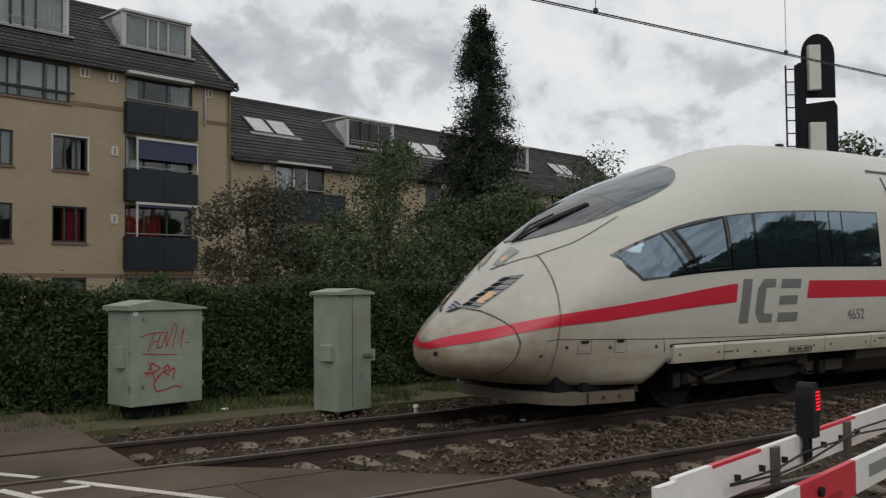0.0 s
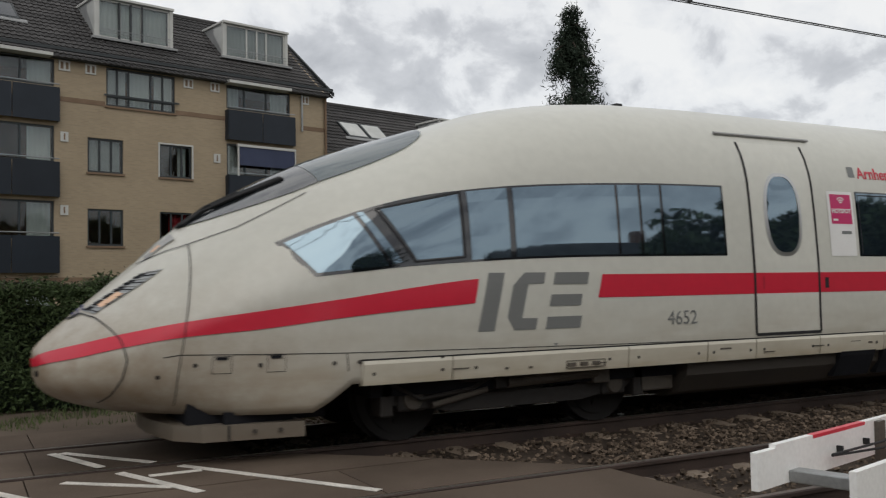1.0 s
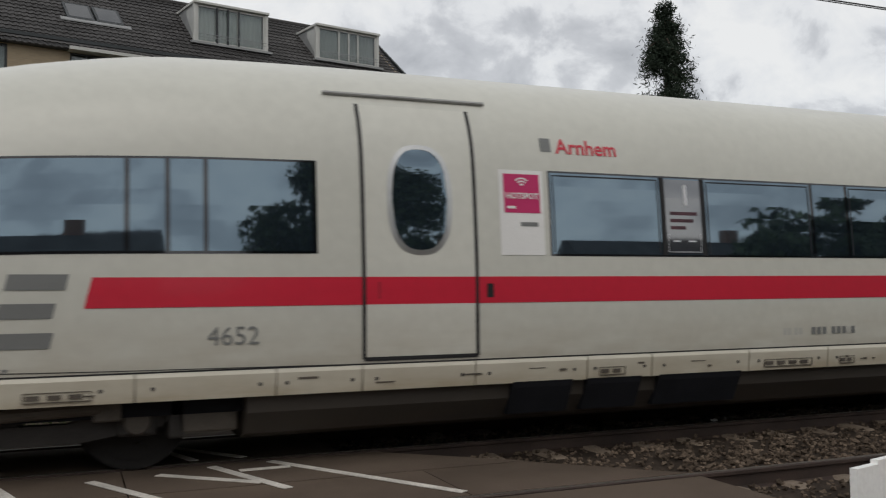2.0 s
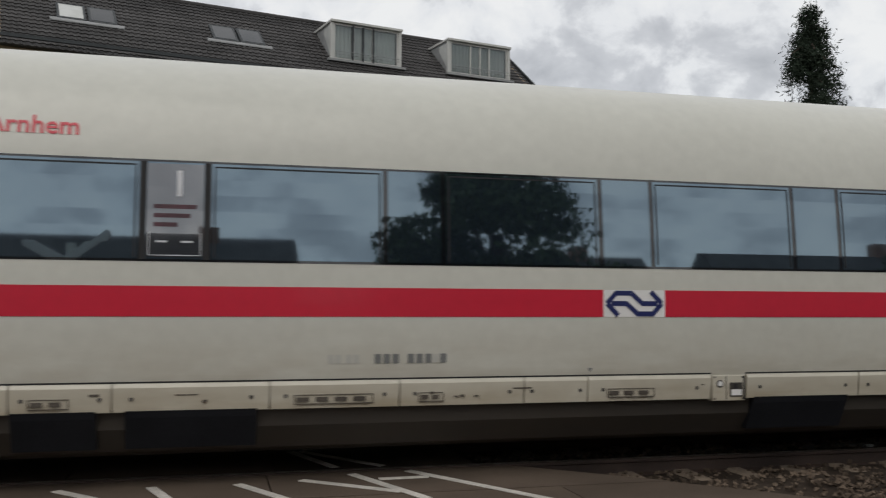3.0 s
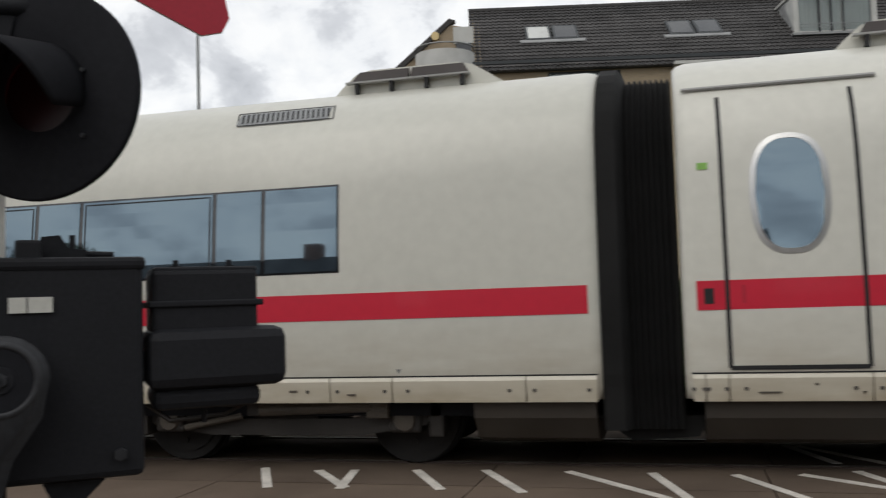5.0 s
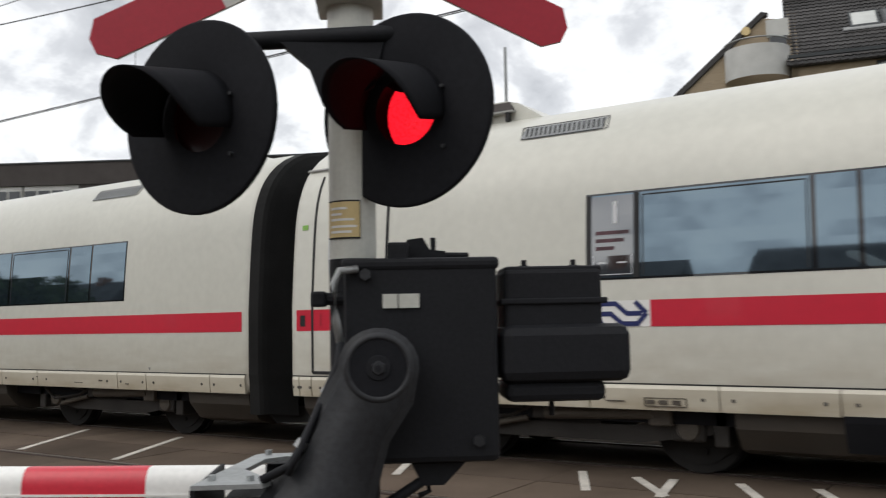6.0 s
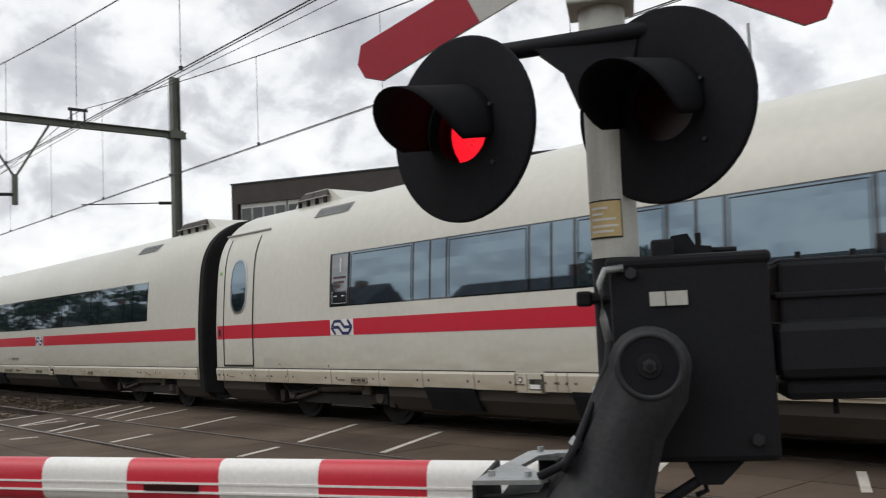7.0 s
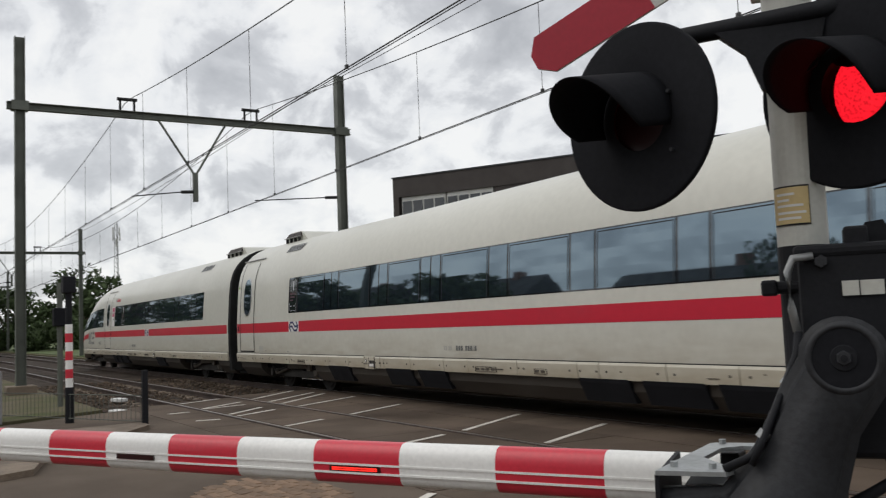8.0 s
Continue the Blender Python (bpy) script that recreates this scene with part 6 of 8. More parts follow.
# railway signal seen from behind
sig = thing("railway_signal", "black railway signal seen from behind, with ladder", "railway signal", pose(19.1, 12.6, 0))
def rounded_board(w, z0, z1):
    o = [(-w, z0), (w, z0), (w, z1 - w)] + [(w * math.cos(a), z1 - w + w * math.sin(a)) for a in (math.pi * k / 10 for k in range(1, 10))] + [(-w, z1 - w)]
    return o
TURN = pose(-0.12, 0, 0, 0, 0, -35) @ Matrix.Diagonal((0.76, 1, 0.988, 1))
part("upper_board", nprism(rounded_board(0.50, 5.95, 7.45), "y", -0.05, 0.0), "blackmat", sig, m=TURN)
part("lower_board", nprism([(-0.42, 4.3), (0.55, 4.3), (0.55, 5.75), (0.45, 5.88), (-0.42, 5.8)], "y", -0.05, 0.0), "blackmat", sig, m=TURN)
part("back_plate", nbox(-0.36, 0.0, -0.22, -0.05, 6.1, 7.15, 0.02), "post_grey", sig, "pale grey lamp case", m=TURN)
part("back_plate", nbox(-0.36, 0.12, -0.2, -0.05, 4.35, 5.35, 0.02), "post_grey", sig, "pale grey lamp case", m=TURN)
part("signal_mast", nbox(-0.62, -0.42, -0.12, 0.08, -0.1, 6.75), "blackmat", sig, "black mast", m=TURN)
ld = bmesh.new()
for d in (-1.0, -0.72):
    box(ld, d - 0.02, d + 0.02, -0.1, -0.06, 0.0, 6.7)
for k in range(22):
    box(ld, -1.0, -0.72, -0.09, -0.07, 0.3 + 0.3 * k, 0.325 + 0.3 * k)
part("ladder", ld, "blackmat", sig, "narrow black ladder", m=TURN)

# ---------------------------------------------------------------- apartment houses beyond the track


def brick_material(name, c1, c2, mortar):
    m = material(name, c1, 0.9, vary=0.12, scale=2.0, fine=30, bump=0.2)
    n, l = m.node_tree.nodes, m.node_tree.links
    b = n["Principled BSDF"]
    c = n.new("ShaderNodeTexCoord"); s = n.new("ShaderNodeSeparateXYZ"); q = n.new("ShaderNodeCombineXYZ")
    l.new(c.outputs["Object"], s.inputs[0])
    add = n.new("ShaderNodeMath"); add.operation = "ADD"
    l.new(s.outputs[0], add.inputs[0]); l.new(s.outputs[1], add.inputs[1])
    l.new(add.outputs[0], q.inputs[0]); l.new(s.outputs[2], q.inputs[1])
    t = n.new("ShaderNodeTexBrick")
    t.inputs["Scale"].default_value = 1.0; t.inputs["Brick Width"].default_value = 0.22; t.inputs["Row Height"].default_value = 0.062
    t.inputs["Mortar Size"].default_value = 0.007
    t.inputs["Color1"].default_value, t.inputs["Color2"].default_value, t.inputs["Mortar"].default_value = (*c1, 1), (*c2, 1), (*mortar, 1)
    l.new(q.outputs[0], t.inputs["Vector"])
    mx = n.new("ShaderNodeMix"); mx.data_type = "RGBA"; mx.inputs["Factor"].default_value = 0.6
    old = b.inputs["Base Color"].links[0].from_socket
    l.new(old, mx.inputs["A"]); l.new(t.outputs[0], mx.inputs["B"]); l.new(mx.outputs["Result"], b.inputs["Base Color"])
    return m


M["brick"] = brick_material("brick_buff", (0.345, 0.272, 0.180), (0.275, 0.212, 0.142), (0.31, 0.268, 0.205))
M["clear"] = bpy.data.materials.new("clear_pane")
M["clear"].use_nodes = True
cn, cl_ = M["clear"].node_tree.nodes, M["clear"].node_tree.links
cn.clear()
co, cm, ct, cg, cf = (cn.new(k) for k in ("ShaderNodeOutputMaterial", "ShaderNodeMixShader", "ShaderNodeBsdfTransparent", "ShaderNodeBsdfGlossy", "ShaderNodeFresnel"))
ct.inputs[0].default_value = (0.80, 0.84, 0.84, 1)
cg.inputs["Roughness"].default_value = 0.02
cf.inputs[0].default_value = 1.6
cl_.new(cf.outputs[0], cm.inputs[0]); cl_.new(ct.outputs[0], cm.inputs[1]); cl_.new(cg.outputs[0], cm.inputs[2]); cl_.new(cm.outputs[0], co.inputs[0])


def wall_sheet(x0, x1, z0, z1, holes, y0=0.0, depth=0.14):
    """A wall front with real openings and reveals; x along the wall, y into the house."""
    bm = bmesh.new()
    xs = sorted({x0, x1, *[min(max(v, x0), x1) for h_ in holes for v in h_[:2]]})
    zs = sorted({z0, z1, *[min(max(v, z0), z1) for h_ in holes for v in h_[2:]]})
    def quad(*p): bm.faces.new([bm.verts.new(v) for v in p])
    for a, b in zip(xs, xs[1:]):
        for c, d in zip(zs, zs[1:]):
            mx_, mz = (a + b) / 2, (c + d) / 2
            if any(h_[0] < mx_ < h_[1] and h_[2] < mz < h_[3] for h_ in holes): continue
            quad((a, y0, c), (b, y0, c), (b, y0, d), (a, y0, d))
            quad((a, y0 + depth, d), (b, y0 + depth, d), (b, y0 + depth, c), (a, y0 + depth, c))
    for a, b, c, d in holes:
        quad((a, y0, c), (a, y0, d), (a, y0 + depth, d), (a, y0 + depth, c))
        quad((b, y0, d), (b, y0, c), (b, y0 + depth, c), (b, y0 + depth, d))
        quad((a, y0, c), (a, y0 + depth, c), (b, y0 + depth, c), (b, y0, c))
        quad((a, y0, d), (b, y0, d), (b, y0 + depth, d), (a, y0 + depth, d))
    return bm


def house_window(house, a, b, c, d, bars, frame_mat="frame_dark", curtain=None, y=0.08, transom=None, lintel=True):
    """A window with a frame, upright bars, panes, curtains and a sill."""
    fb = bmesh.new()
    t = 0.07
    box(fb, a, b, y - 0.03, y + 0.03, c, c + t); box(fb, a, b, y - 0.03, y + 0.03, d - t, d)
    xs = [a + t / 2] + [a + (b - a) * f for f in bars] + [b - t / 2]
    for x_ in (xs[0], xs[-1]):
        box(fb, x_ - t / 2, x_ + t / 2, y - 0.03, y + 0.03, c + t, d - t)
    bmesh.ops.remove_doubles(fb, verts=fb.verts[:], dist=0.001)
    w = part("window", fb, frame_mat, house, "dark framed window" if frame_mat == "frame_dark" else "white framed window")
    for x_ in xs[1:-1]:
        part("mullion", nbox(x_ - t / 2, x_ + t / 2, y - 0.03, y + 0.03, c + t, d - t), frame_mat, w)
    if transom: part("transom", nbox(a + t, b - t, y - 0.034, y + 0.026, transom - t / 2, transom + t / 2), frame_mat, w)
    for p, q in zip(xs, xs[1:]):
        pn = part("pane", nbox(p + t / 2, q - t / 2, y - 0.004, y + 0.004, c + t, d - t), "clear", w)
        pn.visible_shadow = False
    if curtain:
        wid = (b - a - 2 * t)
        spans = curtain if isinstance(curtain, list) else [(0.0, 1.0, curtain)]
        for f0, f1, mt in spans:
            cb_ = bmesh.new()
            n_ = max(3, int(wid * (f1 - f0) / 0.05))
            prev_ = None
            for k in range(n_ + 1):
                x_ = a + t + wid * (f0 + (f1 - f0) * k / n_)
                yy = y + 0.12 + 0.02 * math.sin(k * 1.7)
                pr = (cb_.verts.new((x_, yy, c + t)), cb_.verts.new((x_, yy, d - t)))
                if prev_: cb_.faces.new((prev_[0], pr[0], pr[1], prev_[1]))
                prev_ = pr
            part("curtain", cb_, mt, w, "pale net curtain" if mt == "curtain" else "red curtain", smooth=True)
    if lintel:
        part("window_sill", nbox(a - 0.05, b + 0.05, -0.06, 0.06, c - 0.08, c - 0.005), "stone_band", w)
    return w


def roof_tiles(x0, x1, z0, z1, run, seed):
    """Pantile courses on a slope that rises from the eave (y=0) to the ridge (y=run)."""
    bm_v, bm_f = [], []
    slope = math.hypot(run, z1 - z0)
    courses = int(slope / 0.30)
    nx = int((x1 - x0) / 0.06)
    nrm = (0, -(z1 - z0) / slope, run / slope)
    rs_ = np.random.RandomState(seed)
    for c_ in range(courses):
        f0, f1 = c_ / courses, (c_ + 1.12) / courses
        lift = rs_.uniform(-0.004, 0.004)
        base = len(bm_v)
        for i in range(nx + 1):
            x_ = x0 + (x1 - x0) * i / nx
            wv = 0.020 * math.sin(x_ / 0.24 * 2 * math.pi) + lift
            for f, h_ in ((f0, 0.05 + wv), (f1, 0.008 + wv)):
                bm_v.append((x_, run * f + nrm[1] * h_, z0 + (z1 - z0) * f + nrm[2] * h_))
            bm_v.append((x_, run * f0 + nrm[1] * (0.0 + wv), z0 + (z1 - z0) * f0 + nrm[2] * (0.0 + wv)))
        for i in range(nx):
            a = base + 3 * i
            bm_f.append((a, a + 3, a + 4, a + 1)); bm_f.append((a + 2, a + 5, a + 3, a))
    me = bpy.data.meshes.new("roof_tiles")
    me.from_pydata(bm_v, [], bm_f)
    me.materials.append(M["tile"])
    return me


def dormer(house, a, b, c, d, y, run_top, bars, dark_mid):
    """A flat-roofed dormer with white frame, glazed front and a low rail."""
    dm = part("dormer", nbox(a - 0.09, b + 0.09, y - 0.14, run_top, d, d + 0.10, 0.01), "frame_white", house, "flat-roofed white dormer")
    for x_ in (a, b):
        part("dormer_post", nbox(x_ - 0.07, x_ + 0.07, y - 0.05, y + 0.1, c - 0.05, d), "frame_white", dm)
        part("dormer_cheek", nprism([(y, c), (y, d), (run_top, d), (run_top, d - 0.2)], "x", x_ - 0.03, x_ + 0.03), "lead", dm, "grey dormer cheek")
        sg = -1 if x_ == a else 1
        # cheek glass in pale curtain colour: a painted sky reflection
        part("cheek_pane", nprism([(y + 0.14, c + 0.28), (y + 0.14, d - 0.10), (y + 0.85, d - 0.10), (y + 0.85, d - 0.32)], "x", x_ + sg * 0.03, x_ + sg * 0.045), "curtain", dm, "small side light, painted pale as if mirroring the sky")
    part("dormer_sill", nbox(a - 0.2, b + 0.2, y - 0.22, y + 0.05, c - 0.12, c - 0.03), "lead", dm)
    w = house_window(dm, a + 0.07, b - 0.07, c, d - 0.02, bars, "frame_white", "curtain", y + 0.02, None, False)
    if dark_mid:
        p, q = a + (b - a) * bars[0], a + (b - a) * bars[-1]
        fb = bmesh.new()
        for x_ in (p, (p + q) / 2, q):
            box(fb, x_ - 0.04, x_ + 0.04, y - 0.04, y + 0.02, c, d - 0.05)
        part("casement", fb, "frame_dark", dm, "dark casement")
    rl = bmesh.new()
    cyl(rl, (a + 0.1, y - 0.2, c + 0.3), (b - 0.1, y - 0.2, c + 0.3), 0.02, seg=6)
    cyl(rl, (a + 0.1, y - 0.2, c + 0.18), (b - 0.1, y - 0.2, c + 0.18), 0.012, seg=6)
    part("dormer_rail", rl, "alu", dm)


def skylight(house, a, b, f0, f1, run, z0, z1, bright):
    m = lambda f, h_: (run * f - h_ * (z1 - z0) / math.hypot(run, z1 - z0), z0 + (z1 - z0) * f + h_ * run / math.hypot(run, z1 - z0))
    mid = (a + b) / 2
    for k, (p, q) in enumerate(((a, mid - 0.04), (mid + 0.04, b))):
        y0_, z0_ = m(f0, 0.12); y1_, z1_ = m(f1, 0.12); y2, z2 = m(f1, 0.02); y3, z3 = m(f0, 0.02)
        fr = part("skylight", nprism([(y0_, z0_), (y1_, z1_), (y2, z2), (y3, z3)], "x", p, q), "frame_dark", house, "dark framed roof window")
        y0_, z0_ = m(f0 + 0.02, 0.128); y1_, z1_ = m(f1 - 0.02, 0.128)
        gb_ = bmesh.new()
        gb_.faces.new([gb_.verts.new(v) for v in ((p + 0.09, y0_, z0_), (q - 0.09, y0_, z0_), (q - 0.09, y1_, z1_), (p + 0.09, y1_, z1_))])
        part("pane", gb_, "curtain" if bright and (bright > 1 or k == 0) else "pane", fr)
    y0_, z0_ = m(f0 - 0.03, 0.07); y1_, z1_ = m(f0, 0.09)
    part("skylight_flashing", nprism([(y0_, z0_ - 0.02), (y0_, z0_ + 0.02), (y1_, z1_ + 0.02), (y1_, z1_ - 0.02)], "x", a - 0.25, b + 0.25), "lead", house)


def balcony(house, a, b, floor_z, top_z, screen=None, red=False):
    """A balcony bay with navy panels and a rail, and a glazed back."""
    D = 0.25
    bl = part("balcony", nbox(a, b, -D, 0.0, floor_z - 0.08, floor_z + 0.08), "stone_band", house, "balcony with dark navy panels")
    h_ = top_z
    n_ = 2
    for k in range(n_):
        p, q = a + (b - a) * k / n_, a + (b - a) * (k + 1) / n_
        part("balcony_panel", nbox(p + 0.015, q - 0.015, -D - 0.03, -D, floor_z - 0.12, h_), "navy", bl, "navy blue balcony panel")
    for x_ in (a, b):
        part("balcony_panel", nbox(x_ - 0.02, x_ + 0.02, -D, 0.0, floor_z - 0.12, h_), "navy", bl)
    rl = bmesh.new()
    cyl(rl, (a, -D, h_ + 0.12), (b, -D, h_ + 0.12), 0.025, seg=6)
    part("balcony_rail", rl, "alu", bl, "thin metal rail")
    if screen:
        part("awning", nbox(a + 0.5, b - 0.05, -D - 0.02, -D + 0.02, *screen), "awning", bl, "lowered blue awning")
        for x_ in (a + 0.45, b - 0.02):
            part("awning_post", nbox(x_ - 0.03, x_ + 0.03, -D - 0.03, -D + 0.03, h_, screen[1] + 0.1), "frame_white", bl)
        part("awning_box", nbox(a + 0.4, b, -D - 0.06, -D + 0.06, screen[1], screen[1] + 0.1), "frame_white", bl)
    return bl


APT = pose(7.6, 36.8, 0, 0, 0, 13)
apt = thing("apartment_building", "four-storey buff brick apartment house with dark tiled roof", "apartment building", APT)
A0, A1, EAVE, RIDGE, RUN = -15.2, 7.3, 10.5, 14.0, 4.2
holes = []
wins = []
for c in (0.0, -9.8):
    for bx0, bx1 in ((-2.65 + c, 0.1 + c),):
        holes.append((bx0, bx1, 8.72, 10.2)); wins.append((bx0, bx1, 8.72, 10.2, [0.16, 0.32, 0.64, 0.82], "wide"))
for zz in ((6.15, 7.45), (3.40, 4.78), (0.6, 2.05)):
    for x_ in (-0.55, -3.35, -10.35, -13.15):
        holes.append((x_, x_ + 1.35, *zz)); wins.append((x_, x_ + 1.35, *zz, [0.34, 0.67] if x_ in (-3.35, -13.15) else [0.36, 0.7], "small"))
# glazed bays behind the balconies
for b0, b1 in ((2.3, 5.5), (-7.7, -4.45)):
    for z0, z1 in ((9.2, 10.2), (6.4, 7.75), (3.6, 5.0), (1.0, 2.2)):
        holes.append((b0 + 0.05, b1 - 0.1, z0, z1)); wins.append((b0 + 0.05, b1 - 0.1, z0, z1, [0.28, 0.62], "bay"))
part("wall_front", wall_sheet(A0, A1, -0.2, EAVE, holes), "brick", apt, "buff brick front wall")
part("wall_gable", nprism([(0.0, -0.2), (8.4, -0.2), (8.4, EAVE), (RUN, RIDGE), (0.0, EAVE)], "x", A1 - 0.25, A1), "brick", apt, "buff brick gable wall")
part("wall_gable", nprism([(0.0, -0.2), (8.4, -0.2), (8.4, EAVE), (RUN, RIDGE), (0.0, EAVE)], "x", A0, A0 + 0.25), "brick", apt, "buff brick gable wall")
part("wall_back", nbox(A0, A1, 8.15, 8.4, -0.2, EAVE), "brick", apt)
part("inner_wall", nbox(A0 + 0.3, A1 - 0.3, 2.2, 2.3, 0, EAVE), M["house_brick"], apt)
for z in (2.75, 5.5, 8.25):
    part("storey_floor", nbox(A0 + 0.3, A1 - 0.3, 0.16, 2.2, z - 0.15, z), "stone_band", apt)
part("string_course", nbox(0.12, 2.28, -0.012, 0.0, 8.68, 8.86), "stone_band", apt, "dark brick course")
part("string_course", nbox(-4.4, -2.7, -0.012, 0.0, 8.68, 8.86), "stone_band", apt, "dark brick course")
part("string_course", nbox(5.97, A1, -0.012, 0.0, 8.68, 8.86), "stone_band", apt, "dark brick course")
part("plinth", nbox(A0, A1, -0.012, 0.0, 2.06, 2.22), "stone_band", apt, "pale plinth course")
for a_, b_, c_, d_, bars, kind_ in wins:
    if kind_ == "wide":
        house_window(apt, a_, b_, c_, d_, bars, "frame_dark", [(0.0, 0.28, "curtain"), (0.34, 0.66, "curtain"), (0.72, 1.0, "curtain")], transom=c_ + 0.38)
        part("window_rail", nbox(a_ - 0.12, b_ + 0.12, -0.12, -0.08, c_ + 0.36, c_ + 0.42), "frame_dark", apt)
    elif kind_ == "bay":
        red = 3.5 < c_ < 4 and a_ > 0
        house_window(apt, a_, b_, c_, d_, bars, "frame_dark", [(0.0, 0.55, "curtain_red")] if red else [(0.0, 0.2, "curtain"), (0.72, 1.0, "curtain")], lintel=False)
    else:
        cur = [(0.0, 1.0, "curtain")] if (a_ == -3.35 and c_ > 6) else [(0.62, 0.9, "curtain")] if a_ == -0.55 and c_ > 6 else [(0.3, 0.9, "curtain_red")] if (a_ == -0.55 and 3 < c_ < 4) else [(0.0, 1.0, "curtain")] if c_ < 1 else None
        house_window(apt, a_, b_, c_, d_, bars, "frame_dark", cur)
        if a_ == -0.55 and c_ > 6:
            part("window_trim", nbox(a_ - 0.06, b_ + 0.06, -0.03, 0.0, d_, d_ + 0.06), "frame_white", apt)
            for x_ in (a_ - 0.06, b_):
                part("window_trim", nbox(x_, x_ + 0.06, -0.03, 0.0, c_, d_), "frame_white", apt)
for b0, b1 in ((2.3, 5.5), (-7.7, -4.45)):
    balcony(apt, b0, b1, 8.0, 9.12)
    balcony(apt, b0, b1, 5.25, 6.4, (6.85, 7.62) if b0 > 0 else None)
    balcony(apt, b0, b1, 2.5, 3.7, (4.9, 5.0) if b0 > 0 else None)
    part("blind_box", nbox(b0 - 0.05, b1 - 0.3, -0.5, 0.0, 10.2, 10.32), "frame_white", apt, "white awning box")
for x_ in (0.66, 1.82, -3.24, -4.2, 6.15):
    v = part("wall_vent", nbox(x_ - 0.2, x_ + 0.2, -0.04, 0.0, 9.82, 10.2), "frame_white", apt, "white double vent grille")
    for d_ in (-0.09, 0.09):
        part("vent_slot", nbox(x_ + d_ - 0.05, x_ + d_ + 0.05, -0.045, -0.04, 9.88, 10.14), "stone_band", v)
for x_, z_ in ((1.9, 6.9), (1.9, 4.2), (-4.2, 7.2), (-4.2, 4.5), (1.9, 1.5)):
    v = part("wall_vent", nbox(x_ - 0.14, x_ + 0.14, -0.04, 0.0, z_, z_ + 0.36), "frame_white", apt, "white vent grille")
    part("vent_slot", nbox(x_ - 0.03, x_ + 0.03, -0.045, -0.04, z_ + 0.06, z_ + 0.3), "stone_band", v)
part("downpipe", ncyl((5.97, -0.06, 8.6), (5.97, -0.06, 10.4), 0.05, seg=8), "alu", apt)
part("downpipe", ncyl((7.2, -0.08, 7.4), (7.2, -0.08, 10.4), 0.05, seg=8), "stone_band", apt)
part("gutter", nbox(A0 - 0.1, A1 + 0.1, -0.40, -0.26, EAVE - 0.02, EAVE + 0.10), "frame_dark", apt, "dark gutter")
rt = roof_tiles(A0 - 0.15, A1 + 0.15, EAVE + 0.02 - 0.3, RIDGE, RUN + 0.3, 2)
part("roof", rt, None, apt, "dark pantile roof", m=pose(0, -0.3, 0), kind="stuff")
part("roof_core", nprism([(-0.28, EAVE - 0.28), (RUN, RIDGE - 0.06), (8.6, EAVE - 0.28)], "x", A0 + 0.02, A1 - 0.02), "frame_dark", apt)
part("ridge_cap", ncyl((A0 - 0.15, RUN, RIDGE + 0.02), (A1 + 0.15, RUN, RIDGE + 0.02), 0.12, seg=10), "tile", apt)
part("verge_trim", nprism([(-0.36, EAVE - 0.22), (-0.36, EAVE - 0.05), (RUN, RIDGE + 0.06), (RUN, RIDGE - 0.12)], "x", A1 + 0.1, A1 + 0.19), "frame_dark", apt)
dormer(apt, -2.55, 0.55, 11.7, 13.25, 1.35, 3.4, [0.30, 0.45, 0.60], True)
dormer(apt, 3.0, 6.1, 11.8, 13.25, 1.45, 3.4, [0.35, 0.52, 0.68], False)
skylight(apt, -13.1, -11.0, 0.38, 0.62, RUN, EAVE, RIDGE, 1)
skylight(apt, -7.4, -5.3, 0.38, 0.62, RUN, EAVE, RIDGE, 0)
part("roof_vent", ncyl((-2.0, 3.3, 13.2), (-2.0, 3.3, 13.55), 0.09, seg=8), "lead", apt)

# left wing with a sloping gable and rounded balcony
wing = thing("apartment_wing", "brick wing with sloping gable edge and round balcony", "apartment building", APT)
part("wall_front", nprism([(-19.6, -0.2), (-15.3, -0.2), (-15.3, 12.2), (-16.1, 12.35), (-19.6, 9.3)], "y", 0.6, 0.85), "brick", wing, "brick gable wall")
part("wall_side", nbox(-15.5, -15.25, 0.85, 8, -0.2, 12.1), "brick", wing)
part("gable_coping", nprism([(-19.8, 9.15), (-16.1, 12.38), (-15.9, 12.5), (-16.15, 12.58), (-19.85, 9.38)], "y", 0.5, 0.95), "tile", wing, "dark coping along the gable")
part("white_gable_end", nbox(-16.0, -15.22, 0.55, 0.62, 11.6, 12.25), "frame_white", wing)
rb = bmesh.new()
for z0, z1 in ((10.0, 11.15),):
    rows_ = [[rb.verts.new((-16.35 - 1.15 * math.cos(a), 0.6 - 1.1 * math.sin(a), z)) for a in [math.pi * k / 14 for k in range(15)]] for z in (z0, z1)]
    for k in range(14):
        rb.faces.new((rows_[0][k], rows_[0][k + 1], rows_[1][k + 1], rows_[1][k]))
part("round_balcony", rb, "render_white", wing, "rounded white balcony front", smooth=True)
rr = bmesh.new()
tube(rr, [(-16.35 - 1.15 * math.cos(a), 0.6 - 1.1 * math.sin(a), 11.38) for a in [math.pi * k / 14 for k in range(15)]], 0.03, 6)
part("balcony_rail", rr, "alu", wing, "curved white rail")
part("wall_lamp", ncyl((-16.7, 0.6, 11.9), (-16.7, 0.42, 11.9), 0.16, seg=16), "yellow", wing, "round yellow wall lamp")
part("balcony_recess", nbox(-15.9, -15.3, 0.53, 0.6, 10.9, 11.6), "pane", wing)

